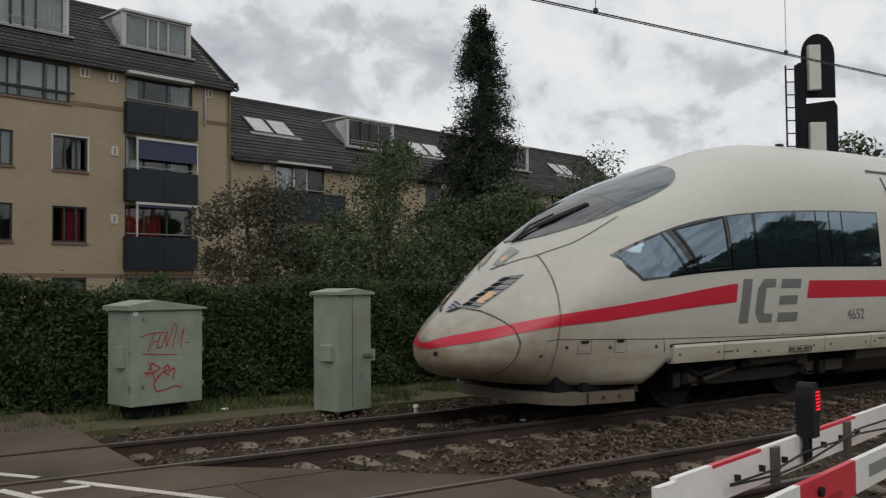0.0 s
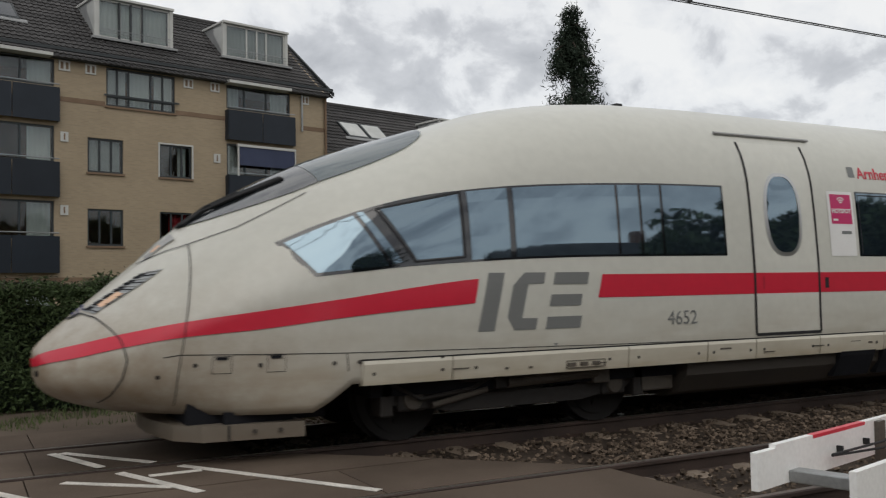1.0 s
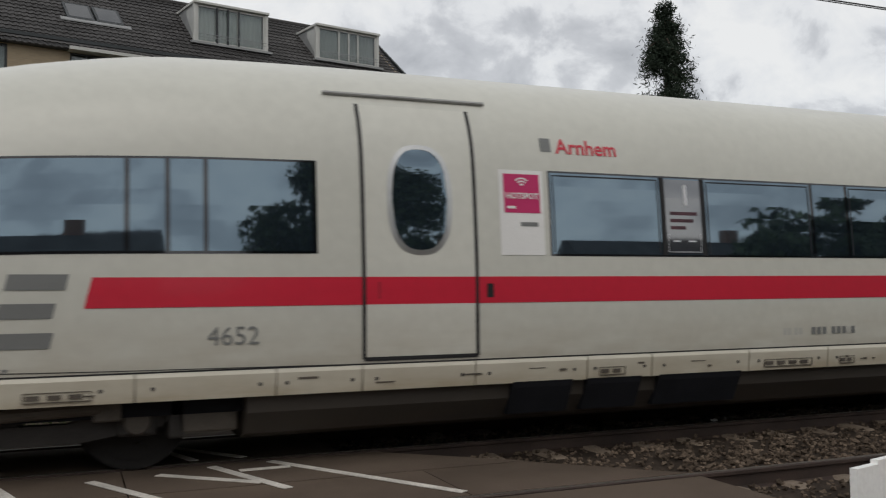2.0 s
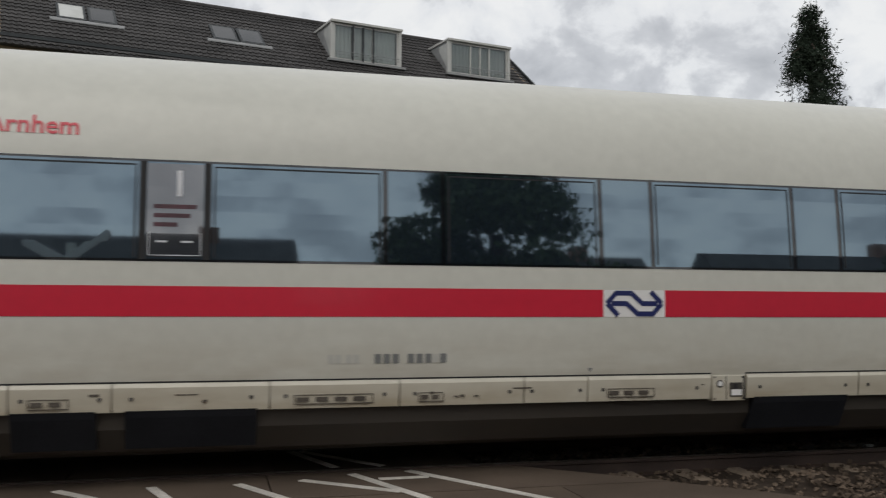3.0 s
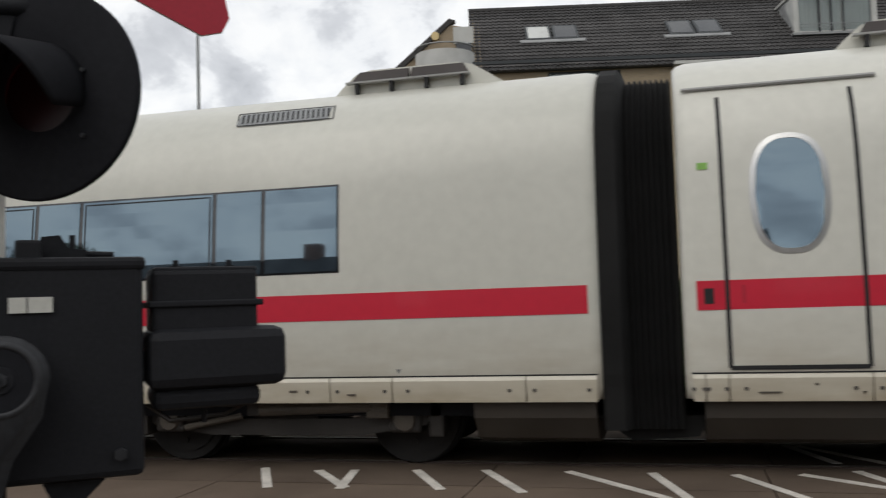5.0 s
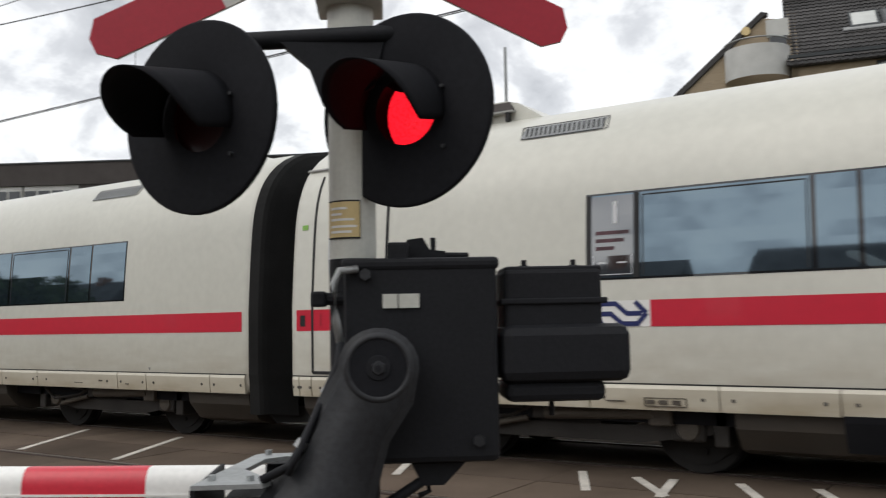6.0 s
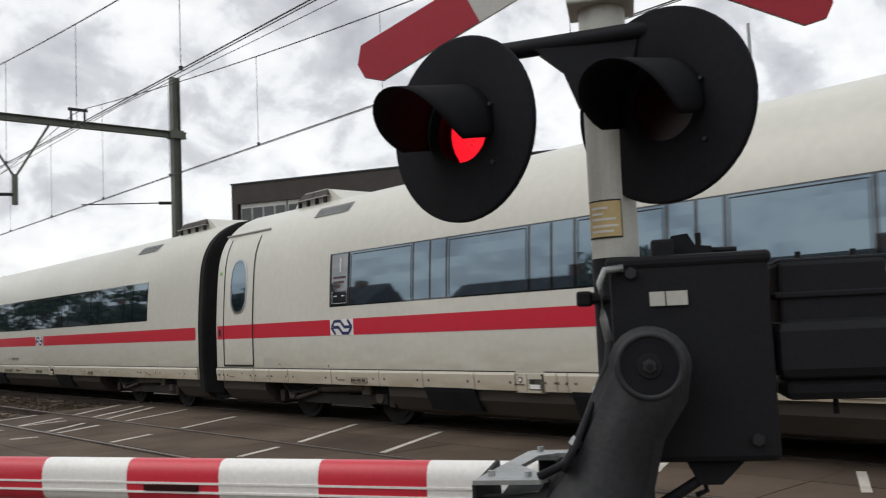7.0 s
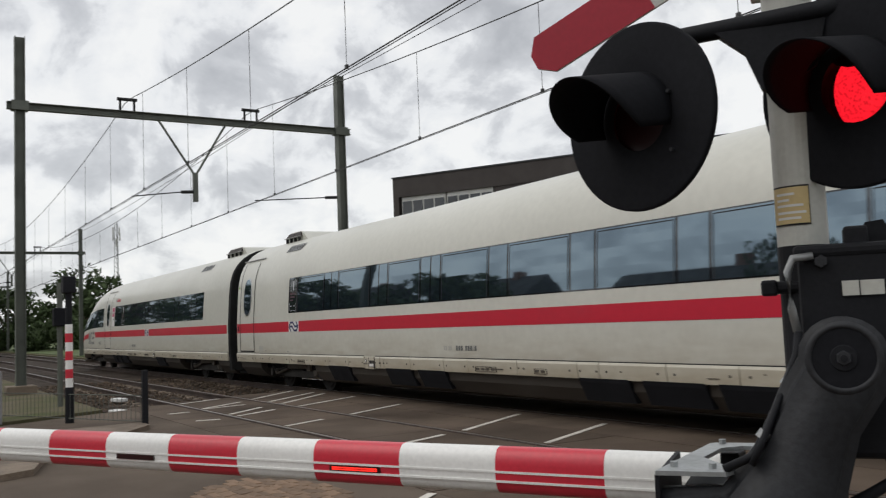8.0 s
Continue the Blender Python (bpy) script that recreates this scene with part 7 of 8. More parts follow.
# lower terrace to the right
ter = thing("terrace_building", "lower brick terrace with tiled roof and white dormers", "apartment building", APT)
B0, B1, BE, BR = 7.32, 41.0, 7.5, 11.0
bholes, bw = [], []
for c in (9.7, 22.0, 31.0):
    bholes.append((c, c + 2.9, 5.9, 7.3)); bw.append((c, c + 2.9, 5.9, 7.3))
    bholes.append((c, c + 2.9, 3.0, 4.4)); bw.append((c, c + 2.9, 3.0, 4.4))
for c in (16.0, 19.6, 28.0):
    bholes.append((c, c + 1.5, 5.9, 7.2)); bw.append((c, c + 1.5, 5.9, 7.2))
part("wall_front", wall_sheet(B0, B1, -0.2, BE, bholes), "brick", ter, "buff brick front wall")
part("wall_gable", nprism([(0.0, -0.2), (8.4, -0.2), (8.4, BE), (RUN, BR), (0.0, BE)], "x", B1 - 0.25, B1), "brick", ter)
part("inner_wall", nbox(B0 + 0.3, B1 - 0.3, 2.2, 2.3, 0, BE), "house_brick", ter)
for k, w4 in enumerate(bw):
    house_window(ter, *w4, [0.36, 0.64] if w4[1] - w4[0] > 2 else [0.5], "frame_dark", [(0.0, 0.3, "curtain"), (0.7, 1.0, "curtain")], lintel=False)
part("balcony_door", nbox(10.75, 11.6, 0.03, 0.05, 5.9, 7.2), "frame_white", ter)
part("pane", nbox(10.85, 11.5, 0.02, 0.028, 6.0, 7.1), "pane", ter)
for c in (9.65, 22.0):
    balcony(ter, c, c + 4.05, 4.85, 6.05)
    part("blind_box", nbox(c - 0.05, c + 3.1, -0.4, 0.0, 7.3, 7.4), "frame_white", ter)
for x_ in (9.2, 14.3, 15.6, 21.0):
    part("wall_vent", nbox(x_ - 0.17, x_ + 0.17, -0.04, 0.0, 6.95, 7.3), "frame_white", ter, "white vent grille")
part("gutter", nbox(B0, B1 + 0.1, -0.40, -0.26, BE - 0.02, BE + 0.10), "frame_dark", ter)
part("roof", roof_tiles(B0, B1 + 0.15, BE - 0.28, BR, RUN + 0.3, 4), None, ter, "dark pantile roof", m=pose(0, -0.3, 0), kind="stuff")
part("roof_core", nprism([(-0.28, BE - 0.28), (RUN, BR - 0.06), (8.6, BE - 0.28)], "x", B0 + 0.02, B1 - 0.02), "frame_dark", ter)
part("ridge_cap", ncyl((B0, RUN, BR + 0.02), (B1 + 0.15, RUN, BR + 0.02), 0.12, seg=10), "tile", ter)
dormer(ter, 15.35, 18.6, 8.9, 10.35, 1.5, 3.4, [0.3, 0.5, 0.7], True)
dormer(ter, 27.5, 30.5, 8.9, 10.35, 1.5, 3.4, [0.3, 0.5, 0.7], True)
skylight(ter, 9.7, 12.2, 0.40, 0.66, RUN, BE, BR, 2)
skylight(ter, 20.5, 23.2, 0.40, 0.66, RUN, BE, BR, 2)
skylight(ter, 34.0, 36.2, 0.40, 0.66, RUN, BE, BR, 2)

# dark building beyond the crossing
cb_m = pose(-43.5, 23.2, 0, 0, 0, 29.5)
dark = thing("office_building", "flat-roofed dark brown clad building with white window strip", "building", cb_m)
part("fascia", nbox(0, 40, 0, 14, 8.3, 9.35), "brown_clad", dark, "dark brown cladding")
part("body", nbox(0, 0.35, 0, 14, 0, 8.3), "brown_clad", dark)
part("wall_front", nbox(0.35, 40, 0.6, 14, -0.2, 8.3), "brown_clad", dark)
part("roof_edge", nbox(-0.05, 40.05, -0.05, 14.05, 9.35, 9.42), "frame_dark", dark)
for k in range(14):
    a = 0.5 + 2.8 * k
    if k % 3 == 2:
        part("wall_panel", nbox(a, a + 2.7, 0.05, 0.6, 6.4, 8.3), "brown_clad", dark); continue
    w = part("window", nbox(a, a + 2.7, 0.10, 0.58, 8.12, 8.29), "render_white", dark, "white framed strip window")
    for j in range(4):
        part("pane", nbox(a + 0.06 + 0.67 * j, a + 0.62 + 0.67 * j, 0.05, 0.08, 7.2, 8.05), "pane", w)
    part("window_frame", nbox(a, a + 2.7, 0.085, 0.56, 6.9, 8.12), "frame_white", w)

# ---------------------------------------------------------------- cabinets
cab1 = thing("relay_cabinet", "grey-green steel trackside cabinet with red graffiti", "cabinet", pose(3.355, 12.05, -0.07, 0, 0, 11.5), "trackside cabinets")
cb1 = nbox(0, 1.03, 0.0, 0.62, 0.19, 1.42, 0.008)
part("body", cb1, "cabinet", cab1)
part("lid", nprism([(-0.05, 1.42), (1.08, 1.42), (1.08, 1.445), (0.34, 1.55), (-0.05, 1.48)], "y", -0.04, 0.68), "cabinet", cab1, "pitched lid")
part("base", nbox(0.16, 0.88, 0.16, 0.6, -0.04, 0.20), "blackmat", cab1)
part("side_box", nbox(-0.05, 0.0, 0.15, 0.36, 0.68, 0.95, 0.006), "cabinet", cab1)
for z in (0.4, 0.85, 1.25):
    part("hinge", nbox(1.025, 1.045, -0.012, 0.02, z, z + 0.06), "alu", cab1)
    part("hinge", nbox(-0.012, 0.01, -0.012, 0.02, z, z + 0.06), "alu", cab1)
for x_, z_ in ((0.17, 1.28), (0.16, 0.42)):
    part("lock", nbox(x_, x_ + 0.03, -0.02, 0.0, z_, z_ + 0.05), "alu", cab1)
part("sticker", ncyl((0.07, -0.002, 1.38), (0.07, -0.006, 1.38), 0.035, seg=16), "litter", cab1, "round white sticker")
def scrawl(pts_, w=0.012):
    gb_ = bmesh.new()
    for (a, b), (c, d) in zip(pts_, pts_[1:]):
        v = Vector((c - a, d - b)); L2 = v.length or 1
        nx_, nz_ = -v.y / L2 * w / 2, v.x / L2 * w / 2
        gb_.faces.new([gb_.verts.new(p) for p in ((a + nx_, -0.004, b + nz_), (a - nx_, -0.004, b - nz_), (c - nx_, -0.0045, d - nz_), (c + nx_, -0.0045, d + nz_))])
    return gb_
G1 = [[(0.14, 1.08), (0.3, 1.12), (0.48, 1.13)], [(0.34, 1.14), (0.24, 0.88)], [(0.30, 1.0), (0.38, 1.02)], [(0.42, 1.1), (0.36, 0.93), (0.43, 0.93), (0.52, 1.14)], [(0.5, 1.1), (0.5, 0.93), (0.6, 1.2), (0.63, 1.24), (0.66, 1.2), (0.58, 0.92)], [(0.66, 0.96), (0.76, 1.18), (0.70, 0.9)], [(0.16, 0.86), (0.45, 0.84), (0.66, 0.83)], [(0.78, 0.98), (0.84, 0.98)]]
G2 = [[(0.18, 0.62), (0.3, 0.60), (0.42, 0.66), (0.30, 0.74), (0.22, 0.56)], [(0.26, 0.74), (0.34, 0.5), (0.46, 0.62), (0.54, 0.56)], [(0.40, 0.58), (0.32, 0.46), (0.36, 0.36), (0.5, 0.38), (0.62, 0.42), (0.72, 0.40)], [(0.46, 0.66), (0.52, 0.70), (0.55, 0.66), (0.5, 0.62), (0.46, 0.66)], [(0.52, 0.6), (0.62, 0.66), (0.6, 0.5)]]
for g_ in G1: part("graffiti", scrawl(g_, 0.011), "graffiti", cab1, "thin red scrawl")
for g_ in G2: part("graffiti", scrawl(g_, 0.017), "graffiti", cab1, "red scrawl")
cab2 = thing("relay_cabinet", "tall narrow grey-green steel trackside cabinet", "cabinet", pose(5.88, 11.2, 0, 0, 0, 16), "trackside cabinets")
part("body", nbox(0, 0.62, 0.0, 0.5, -0.06, 1.52, 0.008), "cabinet", cab2)
part("lid", nprism([(-0.03, 1.52), (0.66, 1.52), (0.66, 1.555), (0.30, 1.61), (-0.03, 1.56)], "y", -0.04, 0.55), "cabinet", cab2, "pitched lid")
part("side_box", nbox(-0.07, 0.0, 0.1, 0.3, 0.62, 0.84, 0.006), "cabinet", cab2)
part("lock_bar", nbox(0.45, 0.66, -0.03, -0.01, 0.66, 0.70), "alu", cab2)
part("door_seam", nbox(0.255, 0.262, -0.003, 0.0, 0.0, 1.5), "seam", cab2)
part("lock_bar", nbox(0.62, 0.65, -0.05, 0.05, 0.6, 0.76), "cabinet", cab2)
part("sticker", nbox(0.38, 0.47, -0.004, -0.001, 0.32, 0.44), "lead", cab2)
pk = bmesh.new()
cyl(pk, (0, 0, 0), (0, 0, 0.12), 0.035, seg=10); cyl(pk, (0, 0, 0.12), (0, 0, 0.17), 0.055, 0.04, seg=12)
solid("marker_post", pk, "litter", "small white marker post beside the rail", "marker post", m=pose(6.82, 10.75, -0.10) @ Matrix.Diagonal((0.8, 0.8, 0.7, 1)))
for x_, y_ in ((3.05, 8.9), (7.6, 9.4), (2.5, 11.2), (-1.5, 10.9), (4.7, 12.3)):
    lb_ = bmesh.new()
    bmesh.ops.create_icosphere(lb_, subdivisions=1, radius=0.05)
    for v_ in lb_.verts: v_.co.z *= 0.4; v_.co.x *= rnd.uniform(0.7, 1.4)
    solid("litter", lb_, "litter", "scrap of white litter", "litter", "litter", m=pose(x_, y_, -0.03 if y_ > 10 or x_ < 2.6 else -0.10))

# ---------------------------------------------------------------- plants
LEAF_V = [(-1, 0, 0), (0, -0.42, 0.1), (1, 0, 0), (0, 0.42, 0.1)]
LEAF_F = [(0, 1, 2, 3)]
M["leaf_far"] = material("far_leaf_green", (0.060, 0.088, 0.036), 0.8, vary=0.12, island=0.35, spec=0.2)
LONG_V = [(-1, 0, 0), (0, -0.2, 0.05), (1, 0, -0.1), (0, 0.2, 0.05)]


def leaf_part(name, pts_, sizes, mat, parent, seed, shape=LEAF_V, label=""):
    ob = scatter_mesh(name, pts_, sizes, shape, LEAF_F, mat, label, "", seed=seed, kind="")
    ob.parent = parent
    for key in ("category",):
        if key in ob: del ob[key]
    return ob


def shrub(name, label, x_, y_, height, width, n, mat, seed, size=0.06, z0=-0.1, base_h=0.15, limbs=7, cat="bush", depth=None, clumps=26):
    """Trunk and limbs with a crown of leaf clumps, uneven and full of gaps."""
    r_ = np.random.RandomState(seed)
    t_ = thing(name, label, cat, pose(x_, y_, z0))
    tb_ = bmesh.new()
    cents = []
    depth = depth or width
    for k in range(clumps):
        a = r_.uniform(0, 2 * math.pi); q = math.sqrt(r_.uniform(0.02, 1))
        f = r_.uniform(base_h, 1.0)
        spread = math.sin(math.pi * min(1.0, 0.22 + 0.72 * f)) ** 0.6
        cents.append((width / 2 * q * math.cos(a) * spread, depth / 2 * q * math.sin(a) * spread, height * f * (1 - 0.10 * q)))
    tube(tb_, [(0, 0, 0), (0.03 * width, 0, height * 0.3), (-0.02 * width, 0.02, height * 0.62)], 0.025 * height, 7)
    for c_ in cents[:limbs]:
        tube(tb_, [(0, 0, height * 0.15), (c_[0] * 0.5, c_[1] * 0.5, c_[2] * 0.65), c_], 0.009 * height, 5)
    part("trunk", tb_, "bark", t_, "brown trunk and limbs")
    P, S = [], []
    for c_ in cents:
        m_n = int(n / clumps * r_.uniform(0.5, 1.5))
        rad = 0.17 * (width + height) / 2 * r_.uniform(0.6, 1.25)
        d_ = r_.normal(size=(m_n, 3)); d_ /= np.linalg.norm(d_, axis=1)[:, None]
        P.append(np.array(c_) + d_ * rad * r_.uniform(0.25, 1.0, (m_n, 1)) ** 0.6 * (1, 1, 0.8))
        S.append(r_.uniform(0.6, 1.3, m_n) * size)
    P, S = np.concatenate(P), np.concatenate(S)
    P[:, 2] = np.maximum(P[:, 2], 0.02)
    leaf_part("crown", P, S, mat, t_, seed, label="crown of many small leaves")
    return t_


def hedge(x0, x1, y0, y1, z1, n, seed):
    r_ = np.random.RandomState(seed)
    t_ = thing("hedge", "dense clipped dark green hedge with uneven top", "hedge")
    def top(x): return z1 + 0.07 * math.sin(x * 1.1) + 0.05 * math.sin(x * 2.9 + 1) + 0.03 * math.sin(x * 7)
    # solid core in a darker green than the leaves
    core = bmesh.new()
    k_ = int((x1 - x0) / 0.5)
    prev_ = None
    for k in range(k_ + 1):
        x_ = x0 + (x1 - x0) * k / k_
        ring = [core.verts.new(p) for p in ((x_, y0 + 0.42, -0.1), (x_, y0 + 0.42, top(x_) - 0.25), (x_, y1 - 0.2, top(x_) - 0.25), (x_, y1 - 0.2, -0.1))]
        if prev_:
            for j in range(3): core.faces.new((prev_[j], ring[j], ring[j + 1], prev_[j + 1]))
        prev_ = ring
    part("hedge_core", core, "needle", t_, "solid dark core behind the leaves")
    xs = r_.uniform(x0, x1, n)
    tops = np.array([top(v) for v in xs])
    face = r_.uniform(0, 1, n) < 0.72
    bulge = 0.10 * np.sin(xs * 2.3) + 0.07 * np.sin(xs * 5.1 + 2)
    zz = np.where(face, r_.uniform(0, 1, n) ** 0.85 * tops, tops + r_.normal(0, 0.06, n) - 0.03)
    yy = np.where(face, y0 + 0.08 * np.sin(zz * 5 + xs * 3) + bulge + np.abs(r_.normal(0, 0.11, n)) + 0.12 * (zz / z1) ** 3, r_.uniform(y0 + 0.05, y1, n))
    leaf_part("hedge_leaves", np.stack([xs, yy, zz], -1), r_.uniform(0.026, 0.055, n), "leaf_hedge", t_, seed, label="small dark green leaves")
    k_ = n // 9
    xt = r_.uniform(x0, x1, k_)
    zt = np.array([top(v) for v in xt]) + np.abs(r_.normal(0, 0.07, k_)) - 0.02
    leaf_part("hedge_shoots", np.stack([xt, r_.uniform(y0 + 0.02, y1, k_), zt], -1), r_.uniform(0.018, 0.045, k_), "leaf_red", t_, seed + 1, LONG_V, "brownish young shoots along the top")
    return t_


hedge(-9.0, 10.5, 13.35, 14.7, 1.62, 95000, 11)
shrub("bush", "bronze-leaved shrub behind the hedge", 7.7, 18.6, 4.1, 3.3, 15000, "leaf_red", 21, 0.048, clumps=42)
shrub("tree", "young feathery green tree behind the hedge", 12.2, 21.0, 5.8, 3.4, 11000, "leaf", 22, 0.055, cat="tree")
shrub("bush", "dense green shrub behind the hedge", 10.0, 18.4, 3.4, 3.8, 10000, "leaf", 23, 0.056)
shrub("bush", "light green shrub behind the hedge", 13.6, 18.2, 4.2, 4.4, 14000, "leaf", 24, 0.056)
shrub("bush", "dark shrub beside the track", 15.0, 15.6, 2.8, 4.8, 11000, "leaf_hedge", 25, 0.052)
shrub("tree", "sparse young tree with thin twigs", 18.2, 19.0, 5.4, 3.2, 4200, "leaf", 26, 0.06, cat="tree")
shrub("bush", "dense green shrub behind the hedge", 8.9, 17.6, 2.9, 3.4, 9000, "leaf", 29, 0.055)
shrub("bush", "dense green shrub behind the hedge", 11.6, 17.4, 3.0, 3.6, 10000, "leaf", 30, 0.055)
shrub("bush", "dark shrub beside the track", 21.0, 16.5, 3.0, 5.0, 8500, "leaf_hedge", 27, 0.06)
shrub("tree", "green tree beyond the signal", 42.0, 26.0, 9.0, 6.0, 3200, "leaf", 28, 0.16, cat="tree")
for k, (x_, y_, hh_, ww_) in enumerate(((5.2, 17.2, 2.0, 2.6), (2.5, 16.8, 1.9, 2.4), (-0.5, 17.0, 1.9, 2.4), (-4.0, 17.0, 2.0, 2.6))):
    shrub("bush", "low shrub behind the hedge", x_, y_, hh_, ww_, 2200, "leaf_hedge", 40 + k, 0.06)

# tall conifer
con = thing("conifer_tree", "tall dark conifer with drooping branches", "tree", pose(17.95, 24.3, -0.1))
tb = bmesh.new()
cyl(tb, (0, 0, 0), (0, 0, 10.6), 0.2, 0.02, seg=9)
r_ = np.random.RandomState(31)
P, S = [], []
for k in range(230):
    f = r_.uniform(0.03, 1.0)
    z = 10.9 * f
    prof_w = np.interp(f, [0, 0.1, 0.3, 0.5, 0.6, 0.72, 0.85, 0.95, 1.0], [2.3, 2.75, 2.7, 2.3, 1.6, 1.0, 0.74, 0.42, 0.07]) * r_.uniform(0.5, 1.12)
    a = r_.uniform(0, 2 * math.pi)
    tip = (prof_w * math.cos(a), prof_w * math.sin(a), z - 0.35 * prof_w)
    if k < 70: tube(tb, [(0, 0, z), (tip[0] * 0.5, tip[1] * 0.5, z + 0.02), tip], 0.022, 5)
    n_ = int(50 + 240 * prof_w)
    t_ = r_.uniform(0.15, 1.05, n_)
    base = np.stack([tip[0] * t_, tip[1] * t_, z + (tip[2] - z) * t_ ** 2], -1)
    base += r_.normal(0, 0.14, (n_, 3)) * (1, 1, 0.7)
    base[:, 2] -= np.abs(r_.normal(0, 0.18, n_))
    P.append(base); S.append(r_.uniform(0.055, 0.12, n_))
part("trunk", tb, "bark", con, "tapered trunk and branches")
leaf_part("crown", np.concatenate(P), np.concatenate(S), "needle", con, 32, LONG_V, "drooping dark needle sprays")

# thin grass in the verge
gp = np.stack([rs.uniform(-2, 9, 12000), 11.7 + 1.8 * rs.uniform(0, 1, 12000) ** 0.8, np.full(12000, -0.05)], -1)
keep = np.array([noise.noise(Vector((p[0] * 0.9, p[1] * 1.3, 0))) > -0.05 for p in gp])
gp = gp[keep]
gv, gf = [], []
for p in gp:
    a = rs.uniform(0, 6.28); h_ = rs.uniform(0.04, 0.13); w_ = 0.011
    b0 = len(gv)
    gv += [(p[0] - w_ * math.cos(a), p[1] - w_ * math.sin(a), p[2] - 0.02), (p[0] + w_ * math.cos(a), p[1] + w_ * math.sin(a), p[2] - 0.02), (p[0] + rs.normal(0, 0.03), p[1] + rs.normal(0, 0.03), p[2] + h_)]
    gf.append((b0, b0 + 1, b0 + 2))
me = bpy.data.meshes.new("grass_tufts")
me.from_pydata(gv, [], gf)
me.materials.append(M["grass"])
tagged(new("grass_tufts", me), "thin tufts of grass on bare soil", "grass", kind="stuff")

# ---------------------------------------------------------------- left side beyond the boom
slab("lawn", [(-240, 12.2), (-240, 90), (-46, 90), (-46, 12.2)], -0.5, 0.0, material("lawn_green", (0.085, 0.12, 0.03), 0.9, vary=0.2, fine=30, bump=0.4), "green grass field beside the railway", "grass")
for k, (x_, y_, hh_, ww_) in enumerate(((-120, 21, 9.5, 13), (-132, 13, 8.0, 12), (-110, 31, 8, 10), (-140, 4, 7.0, 14), (-150, 30, 8, 14), (-98, 26, 4.5, 8), (-128, 34, 7, 12), (-150, -8, 7, 14), (-112, 17, 3.5, 10))):
    shrub("tree", "leafy green tree beyond the field", x_, y_, hh_, ww_, 4200, "leaf_far", 60 + k, 0.42, cat="tree", base_h=0.05, clumps=34)
tel = thing("telecom_mast", "slender grey lattice telecom mast with antennas", "telecom mast", pose(-243, 50, 0))
tb = bmesh.new()
for a in (0, 2.09, 4.19):
    cyl(tb, (0.9 * math.cos(a), 0.9 * math.sin(a), 0), (0.35 * math.cos(a), 0.35 * math.sin(a), 30), 0.09, seg=5)
for k in range(24):
    z = 1.2 * k
    cyl(tb, (0.8 - 0.018 * k, 0, z), (-0.4, 0.5, z + 1.2), 0.05, seg=4)
    cyl(tb, (-0.4, 0.6, z), (-0.4, -0.6, z + 1.2), 0.05, seg=4)
part("lattice", tb, "alu", tel)
for k in range(6):
    part("antenna", nbox(0.9 * math.cos(k) - 0.15, 0.9 * math.cos(k) + 0.15, 0.9 * math.sin(k) - 0.15, 0.9 * math.sin(k) + 0.15, 24 + (k % 3) * 1.5, 26 + (k % 3) * 1.5), "render_white", tel)
rw = thing("marker_pole", "red and white banded pole with dark top lamp", "signal pole", pose(-17.65, 2.47, 0))
part("pole_foot", ncyl((0, 0, -0.05), (0, 0, 0.62), 0.075, seg=14), "black", rw)
for k in range(7):
    part("pole_band", ncyl((0, 0, 0.62 + 0.16 * k), (0, 0, 0.78 + 0.16 * k), 0.065, seg=14), "boom_red" if k % 2 else "boom_white", rw)
part("pole_upper", ncyl((0, 0, 1.74), (0, 0, 2.45), 0.06, seg=12), "black", rw)
part("pole_lamp", nbox(-0.13, 0.13, -0.11, 0.11, 2.3, 2.6, 0.02), "black", rw)
wp = thing("warning_light", "black warning light unit seen from behind", "warning light", pose(-21.5, 2.9, 0))
part("pole", ncyl((0, 0, -0.1), (0, 0, 2.7), 0.06, seg=10), "mast", wp)
part("light_box", nbox(-0.14, 0.14, -0.14, 0.14, 1.75, 2.15, 0.03), "blackmat", wp)
fn = thing("fence", "low dark steel bar fence beside the road", "fence")
FA, FB = Vector((-15.68, 3.32, 0)), Vector((-22.5, 0.2, 0))
part("fence_post", nbox(-0.045, 0.045, -0.045, 0.045, -0.05, 0.92), "black", fn, "fence post", m=Matrix.Translation(FA))
part("fence_post", nbox(-0.045, 0.045, -0.045, 0.045, -0.05, 0.92), "black", fn, "fence post", m=Matrix.Translation(FB))
BAR = finish("fence_bar", ncyl((0, 0, 0.05), (0, 0, 0.50), 0.0045, seg=5), "mast")
for k in range(1, 62):
    part("fence_bar", BAR, None, fn, m=Matrix.Translation(FA + (FB - FA) * k / 62))
for z in (0.08, 0.5):
    part("fence_rail", ncyl(FA + Vector((0, 0, z)), FB + Vector((0, 0, z)), 0.008, seg=6), "mast", fn)
for x_, y_ in ((-19.8, 3.75), (-23.3, 4.5)):
    bx = nbox(-0.22, 0.22, -0.12, 0.12, 0.0, 0.08, 0.015)
    solid("track_box", bx, "litter", "white weathered track connection box", "track box", "track boxes", m=pose(x_, y_, -0.1, 0, 0, 12))
ub = nbox(-0.3, 0.3, -0.25, 0.25, 0.0, 0.95, 0.02)
solid("utility_box", ub, "lead", "grey utility box with blue plate", "cabinet", m=pose(-18.6, 1.2, 0.0))
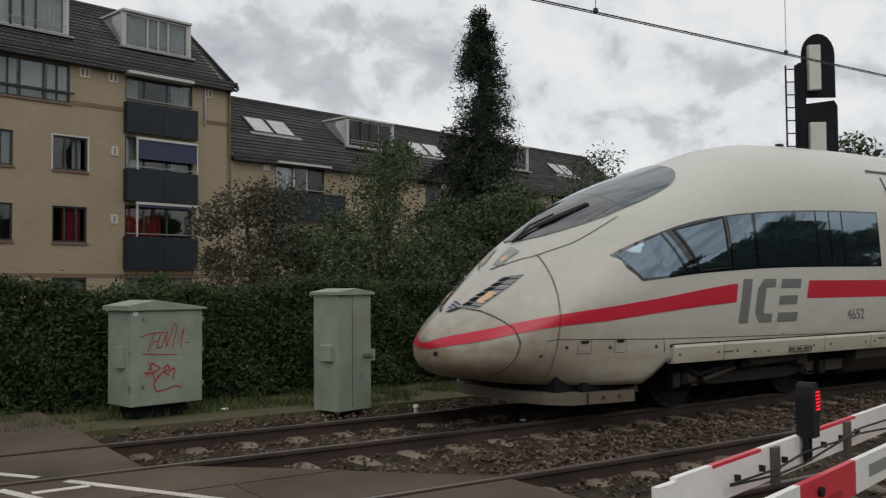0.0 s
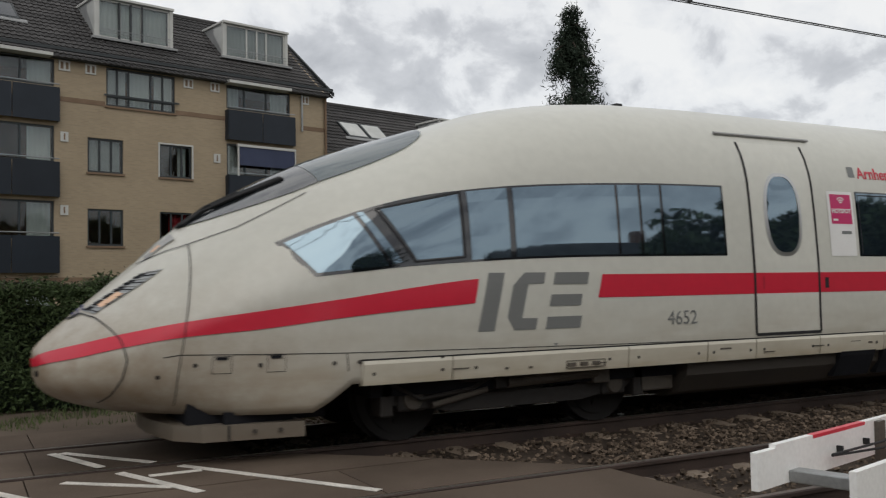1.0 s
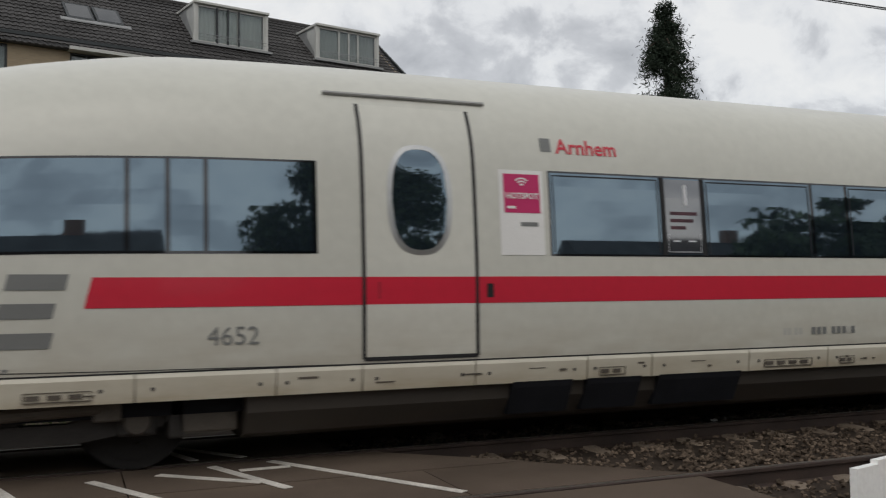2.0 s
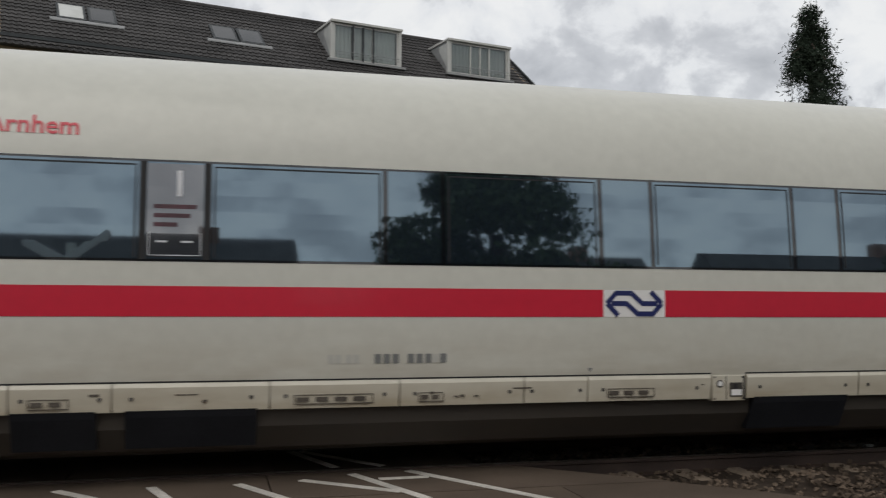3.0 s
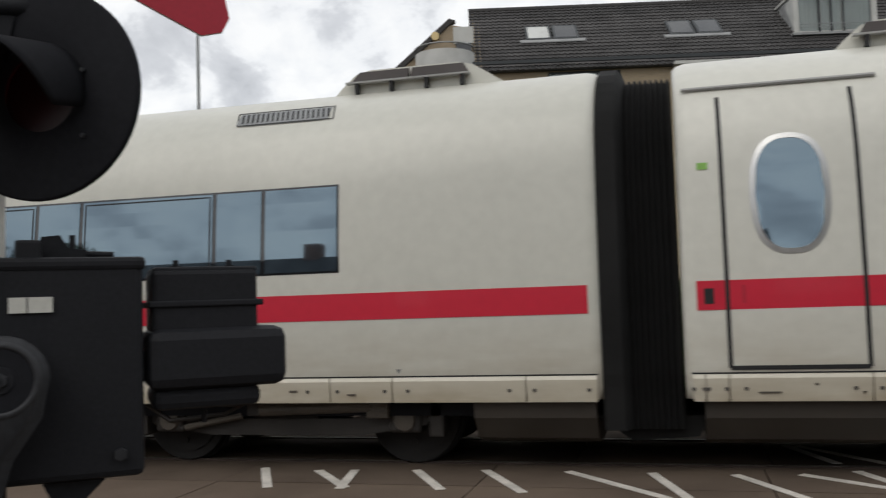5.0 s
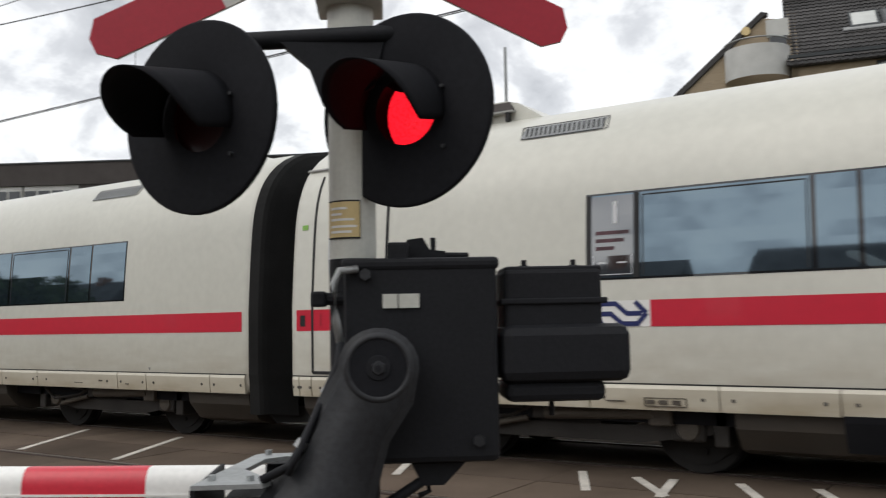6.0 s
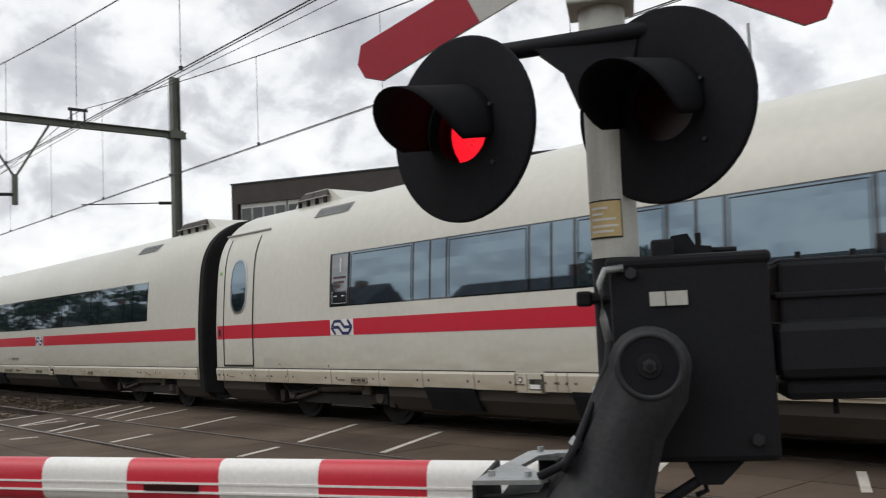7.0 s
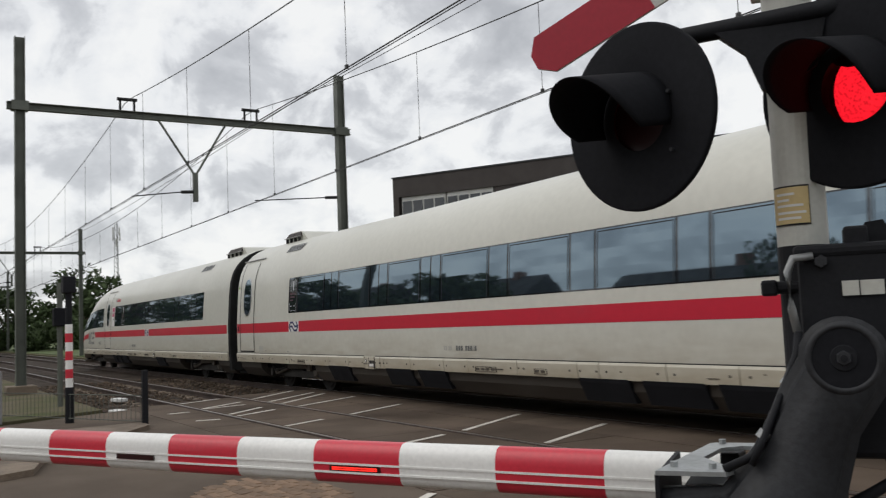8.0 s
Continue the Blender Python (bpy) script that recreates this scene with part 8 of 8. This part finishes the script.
# kerb and brick paving in front of the boom
slab("kerb", [(-11.20, 0.70), (-11.42, 1.10), (-12.30, 1.32), (-15.3, 3.30), (-15.8, 3.3), (-15.8, -1.0), (-12.6, -1.0)], -0.4, 0.06, "sleeper", "low pale kerb island at the road edge", "kerb")
pv = thing("brick_paving", "patch of worn brick paving in the road", "paving", kind="structure")
PB = finish("paving_brick", nbox(-0.10, 0.10, -0.049, 0.049, -0.05, 0.0, 0.006), "brickpave")
cnt = 0
for i in range(40):
    for j in range(24):
        x_, y_ = -9.6 + 0.205 * (i + 0.5 * (j % 2)) * 0.55, 2.0 + 0.102 * j * 0.75
        ex_, ey_ = (x_ + 8.2) / 1.15, (y_ - 2.7) / 0.62
        if ex_ * ex_ + ey_ * ey_ < 1 and cnt < 290 and i % 2 == 0:
            part("paving_brick", PB, None, pv, m=pose(x_, y_, -0.004 + rnd.uniform(-0.003, 0.003), 0, 0, rnd.uniform(-3, 3)))
            cnt += 1
lp = thing("lamp_post", "slender grey street lamp post beyond the track", "lamp post", pose(-14.3, 25.2, 0))
part("pole", ncyl((0, 0, -0.1), (0, 0, 10.3), 0.075, 0.05, seg=10), "alu", lp)

# ---------------------------------------------------------------- street behind the camera, seen in the train windows
shrub("tree", "broad leafy street tree", 8.5, -10.0, 9.5, 7.0, 26000, "leaf", 81, 0.15, cat="tree", base_h=0.2, clumps=40)
shrub("tree", "leafy green street tree", -24.0, -15.0, 8.0, 6.0, 3000, "leaf", 82, 0.16, cat="tree", base_h=0.2)
for k, (x_, y_, hh_, ww_) in enumerate(((30.0, -13.0, 9.0, 8.0), (40.0, -15.0, 9.5, 9.0), (46.0, -18.0, 11.0, 10.0), (55.0, -17.0, 10.0, 11.0), (66.0, -20.0, 10.5, 12.0), (79.0, -21.0, 11.0, 12.0), (-60.0, -22.0, 9.0, 9.0), (-88.0, -24.0, 10.0, 12.0))):
    shrub("tree", "dense leafy green street tree", x_, y_, hh_, ww_, 5200, "leaf", 90 + k, 0.36, cat="tree", base_h=0.12)
# trees out of view, added so the left-hand windows mirror something dark
for k, (x_, y_, hh_, ww_) in enumerate(((-98, -5, 15, 12), (-112, -9, 17, 13), (-128, -6, 18, 14), (-62, -10, 8.5, 9), (-76, -9, 9.5, 10), (-50, -13, 7.5, 9))):
    shrub("tree", "tall dense leafy tree out of view, darkening the window reflections", x_, y_, hh_, ww_, 3600, "leaf", 110 + k, 0.34, cat="tree", base_h=0.05)
for k, (x_, y_, w_, hh_, rr_) in enumerate(((-122, -30, 18, 7, 4.5), (-96, -31, 17, 6.5, 4.6), (-71, -32, 16, 6.0, 4.2), (-46, -33, 15, 5.6, 4.0), (-24, -32, 15, 5.2, 4.0), (-4, -31, 16, 5.4, 4.2), (17, -33, 15, 5.2, 3.8), (38, -34, 17, 5.6, 4.2), (64, -33, 18, 6, 4.5))):
    hs = thing("house", "brick house with dark pitched roof and chimney", "house", pose(x_, y_, -0.05), "houses across the street")
    part("wall", nbox(-w_ / 2, w_ / 2, -4, 4, 0, hh_), "house_brick", hs)
    part("roof", nprism([(-4.4, hh_ - 0.1), (0, hh_ + rr_), (4.4, hh_ - 0.1)], "x", -w_ / 2 - 0.3, w_ / 2 + 0.3), "tile", hs)
    part("chimney", nbox(-0.5, 0.5, -0.4, 0.4, hh_ + rr_ - 0.8, hh_ + rr_ + 0.9), "house_brick", hs, m=pose(w_ * 0.25, 0, 0))
    for j in range(4):
        xx = -w_ / 2 + w_ * (j + 0.5) / 4
        for z in (1.0, 3.6):
            part("window", nbox(xx - 0.6, xx + 0.6, 3.98, 4.03, z, z + 1.3), "pane", hs)
            part("window_frame", nbox(xx - 0.68, xx + 0.68, 3.99, 4.015, z - 0.08, z + 1.38), "frame_white", hs)

# ---------------------------------------------------------------- what moves
NOSE = [(0.0, 6.10), (0.5, 3.46), (1.0, 0.72), (1.5, -2.12), (2.0, -5.16), (2.5, -8.27), (3.0, -11.48), (3.5, -14.90), (4.0, -18.31), (4.5, -21.87), (5.0, -25.6), (5.5, -29.43), (6.0, -33.28), (6.5, -37.46), (7.0, -41.67), (7.5, -46.0), (8.0, -50.35)]


def nose_at(t):
    return smooth_list(NOSE, t)


def motions():
    # the train runs along the far track
    steps = [k * 0.25 for k in range(33)]
    for car in (lead_car, second_car):
        walk(car, [(t, pose(nose_at(t), TRAIN_Y, 0)) for t in steps])
    # its wheels roll
    fine = [k / 15 for k in range(121)]
    for w, u in WHEELS:
        walk(w, [(t, pose(u, 0, 0.455, 0, math.degrees((nose_at(t) - nose_at(0)) / 0.455), 0)) for t in fine])
    # the lamps flash in turn: an added shutter hides each always-lit lens
    left_on = [(0.06, 0.40)] + [(0.06 + 0.67 * k, 0.40 + 0.67 * k) for k in range(1, 13)]
    for n, sh in enumerate(ADDED_SHUTTERS):
        rows = []
        for k in range(241):
            t = k / 30
            on = any(a <= t < b for a, b in left_on)
            lit = on if n == 0 else not on
            rows.append((t, pose(0, 0.0185, 0.168 if lit else 0.0)))
        kept = [r for i, r in enumerate(rows) if i in (0, 240) or rows[i - 1][1] != r[1] or rows[min(i + 1, 240)][1] != r[1]]
        walk(sh, kept)
    # the slim lamps on the boom flash in time with them, under added covers
    for cover, sd, with_left in ADDED_LED_COVERS:
        rows = []
        for k in range(241):
            t = k / 30
            on = any(a <= t < b for a, b in left_on)
            lit = on if with_left else not on
            rows.append((t, pose(0, sd * (0.045 if lit else 0.058), 0)))
        kept = [r for i, r in enumerate(rows) if i in (0, 240) or rows[i - 1][1] != r[1] or rows[min(i + 1, 240)][1] != r[1]]
        walk(cover, kept)


motions()
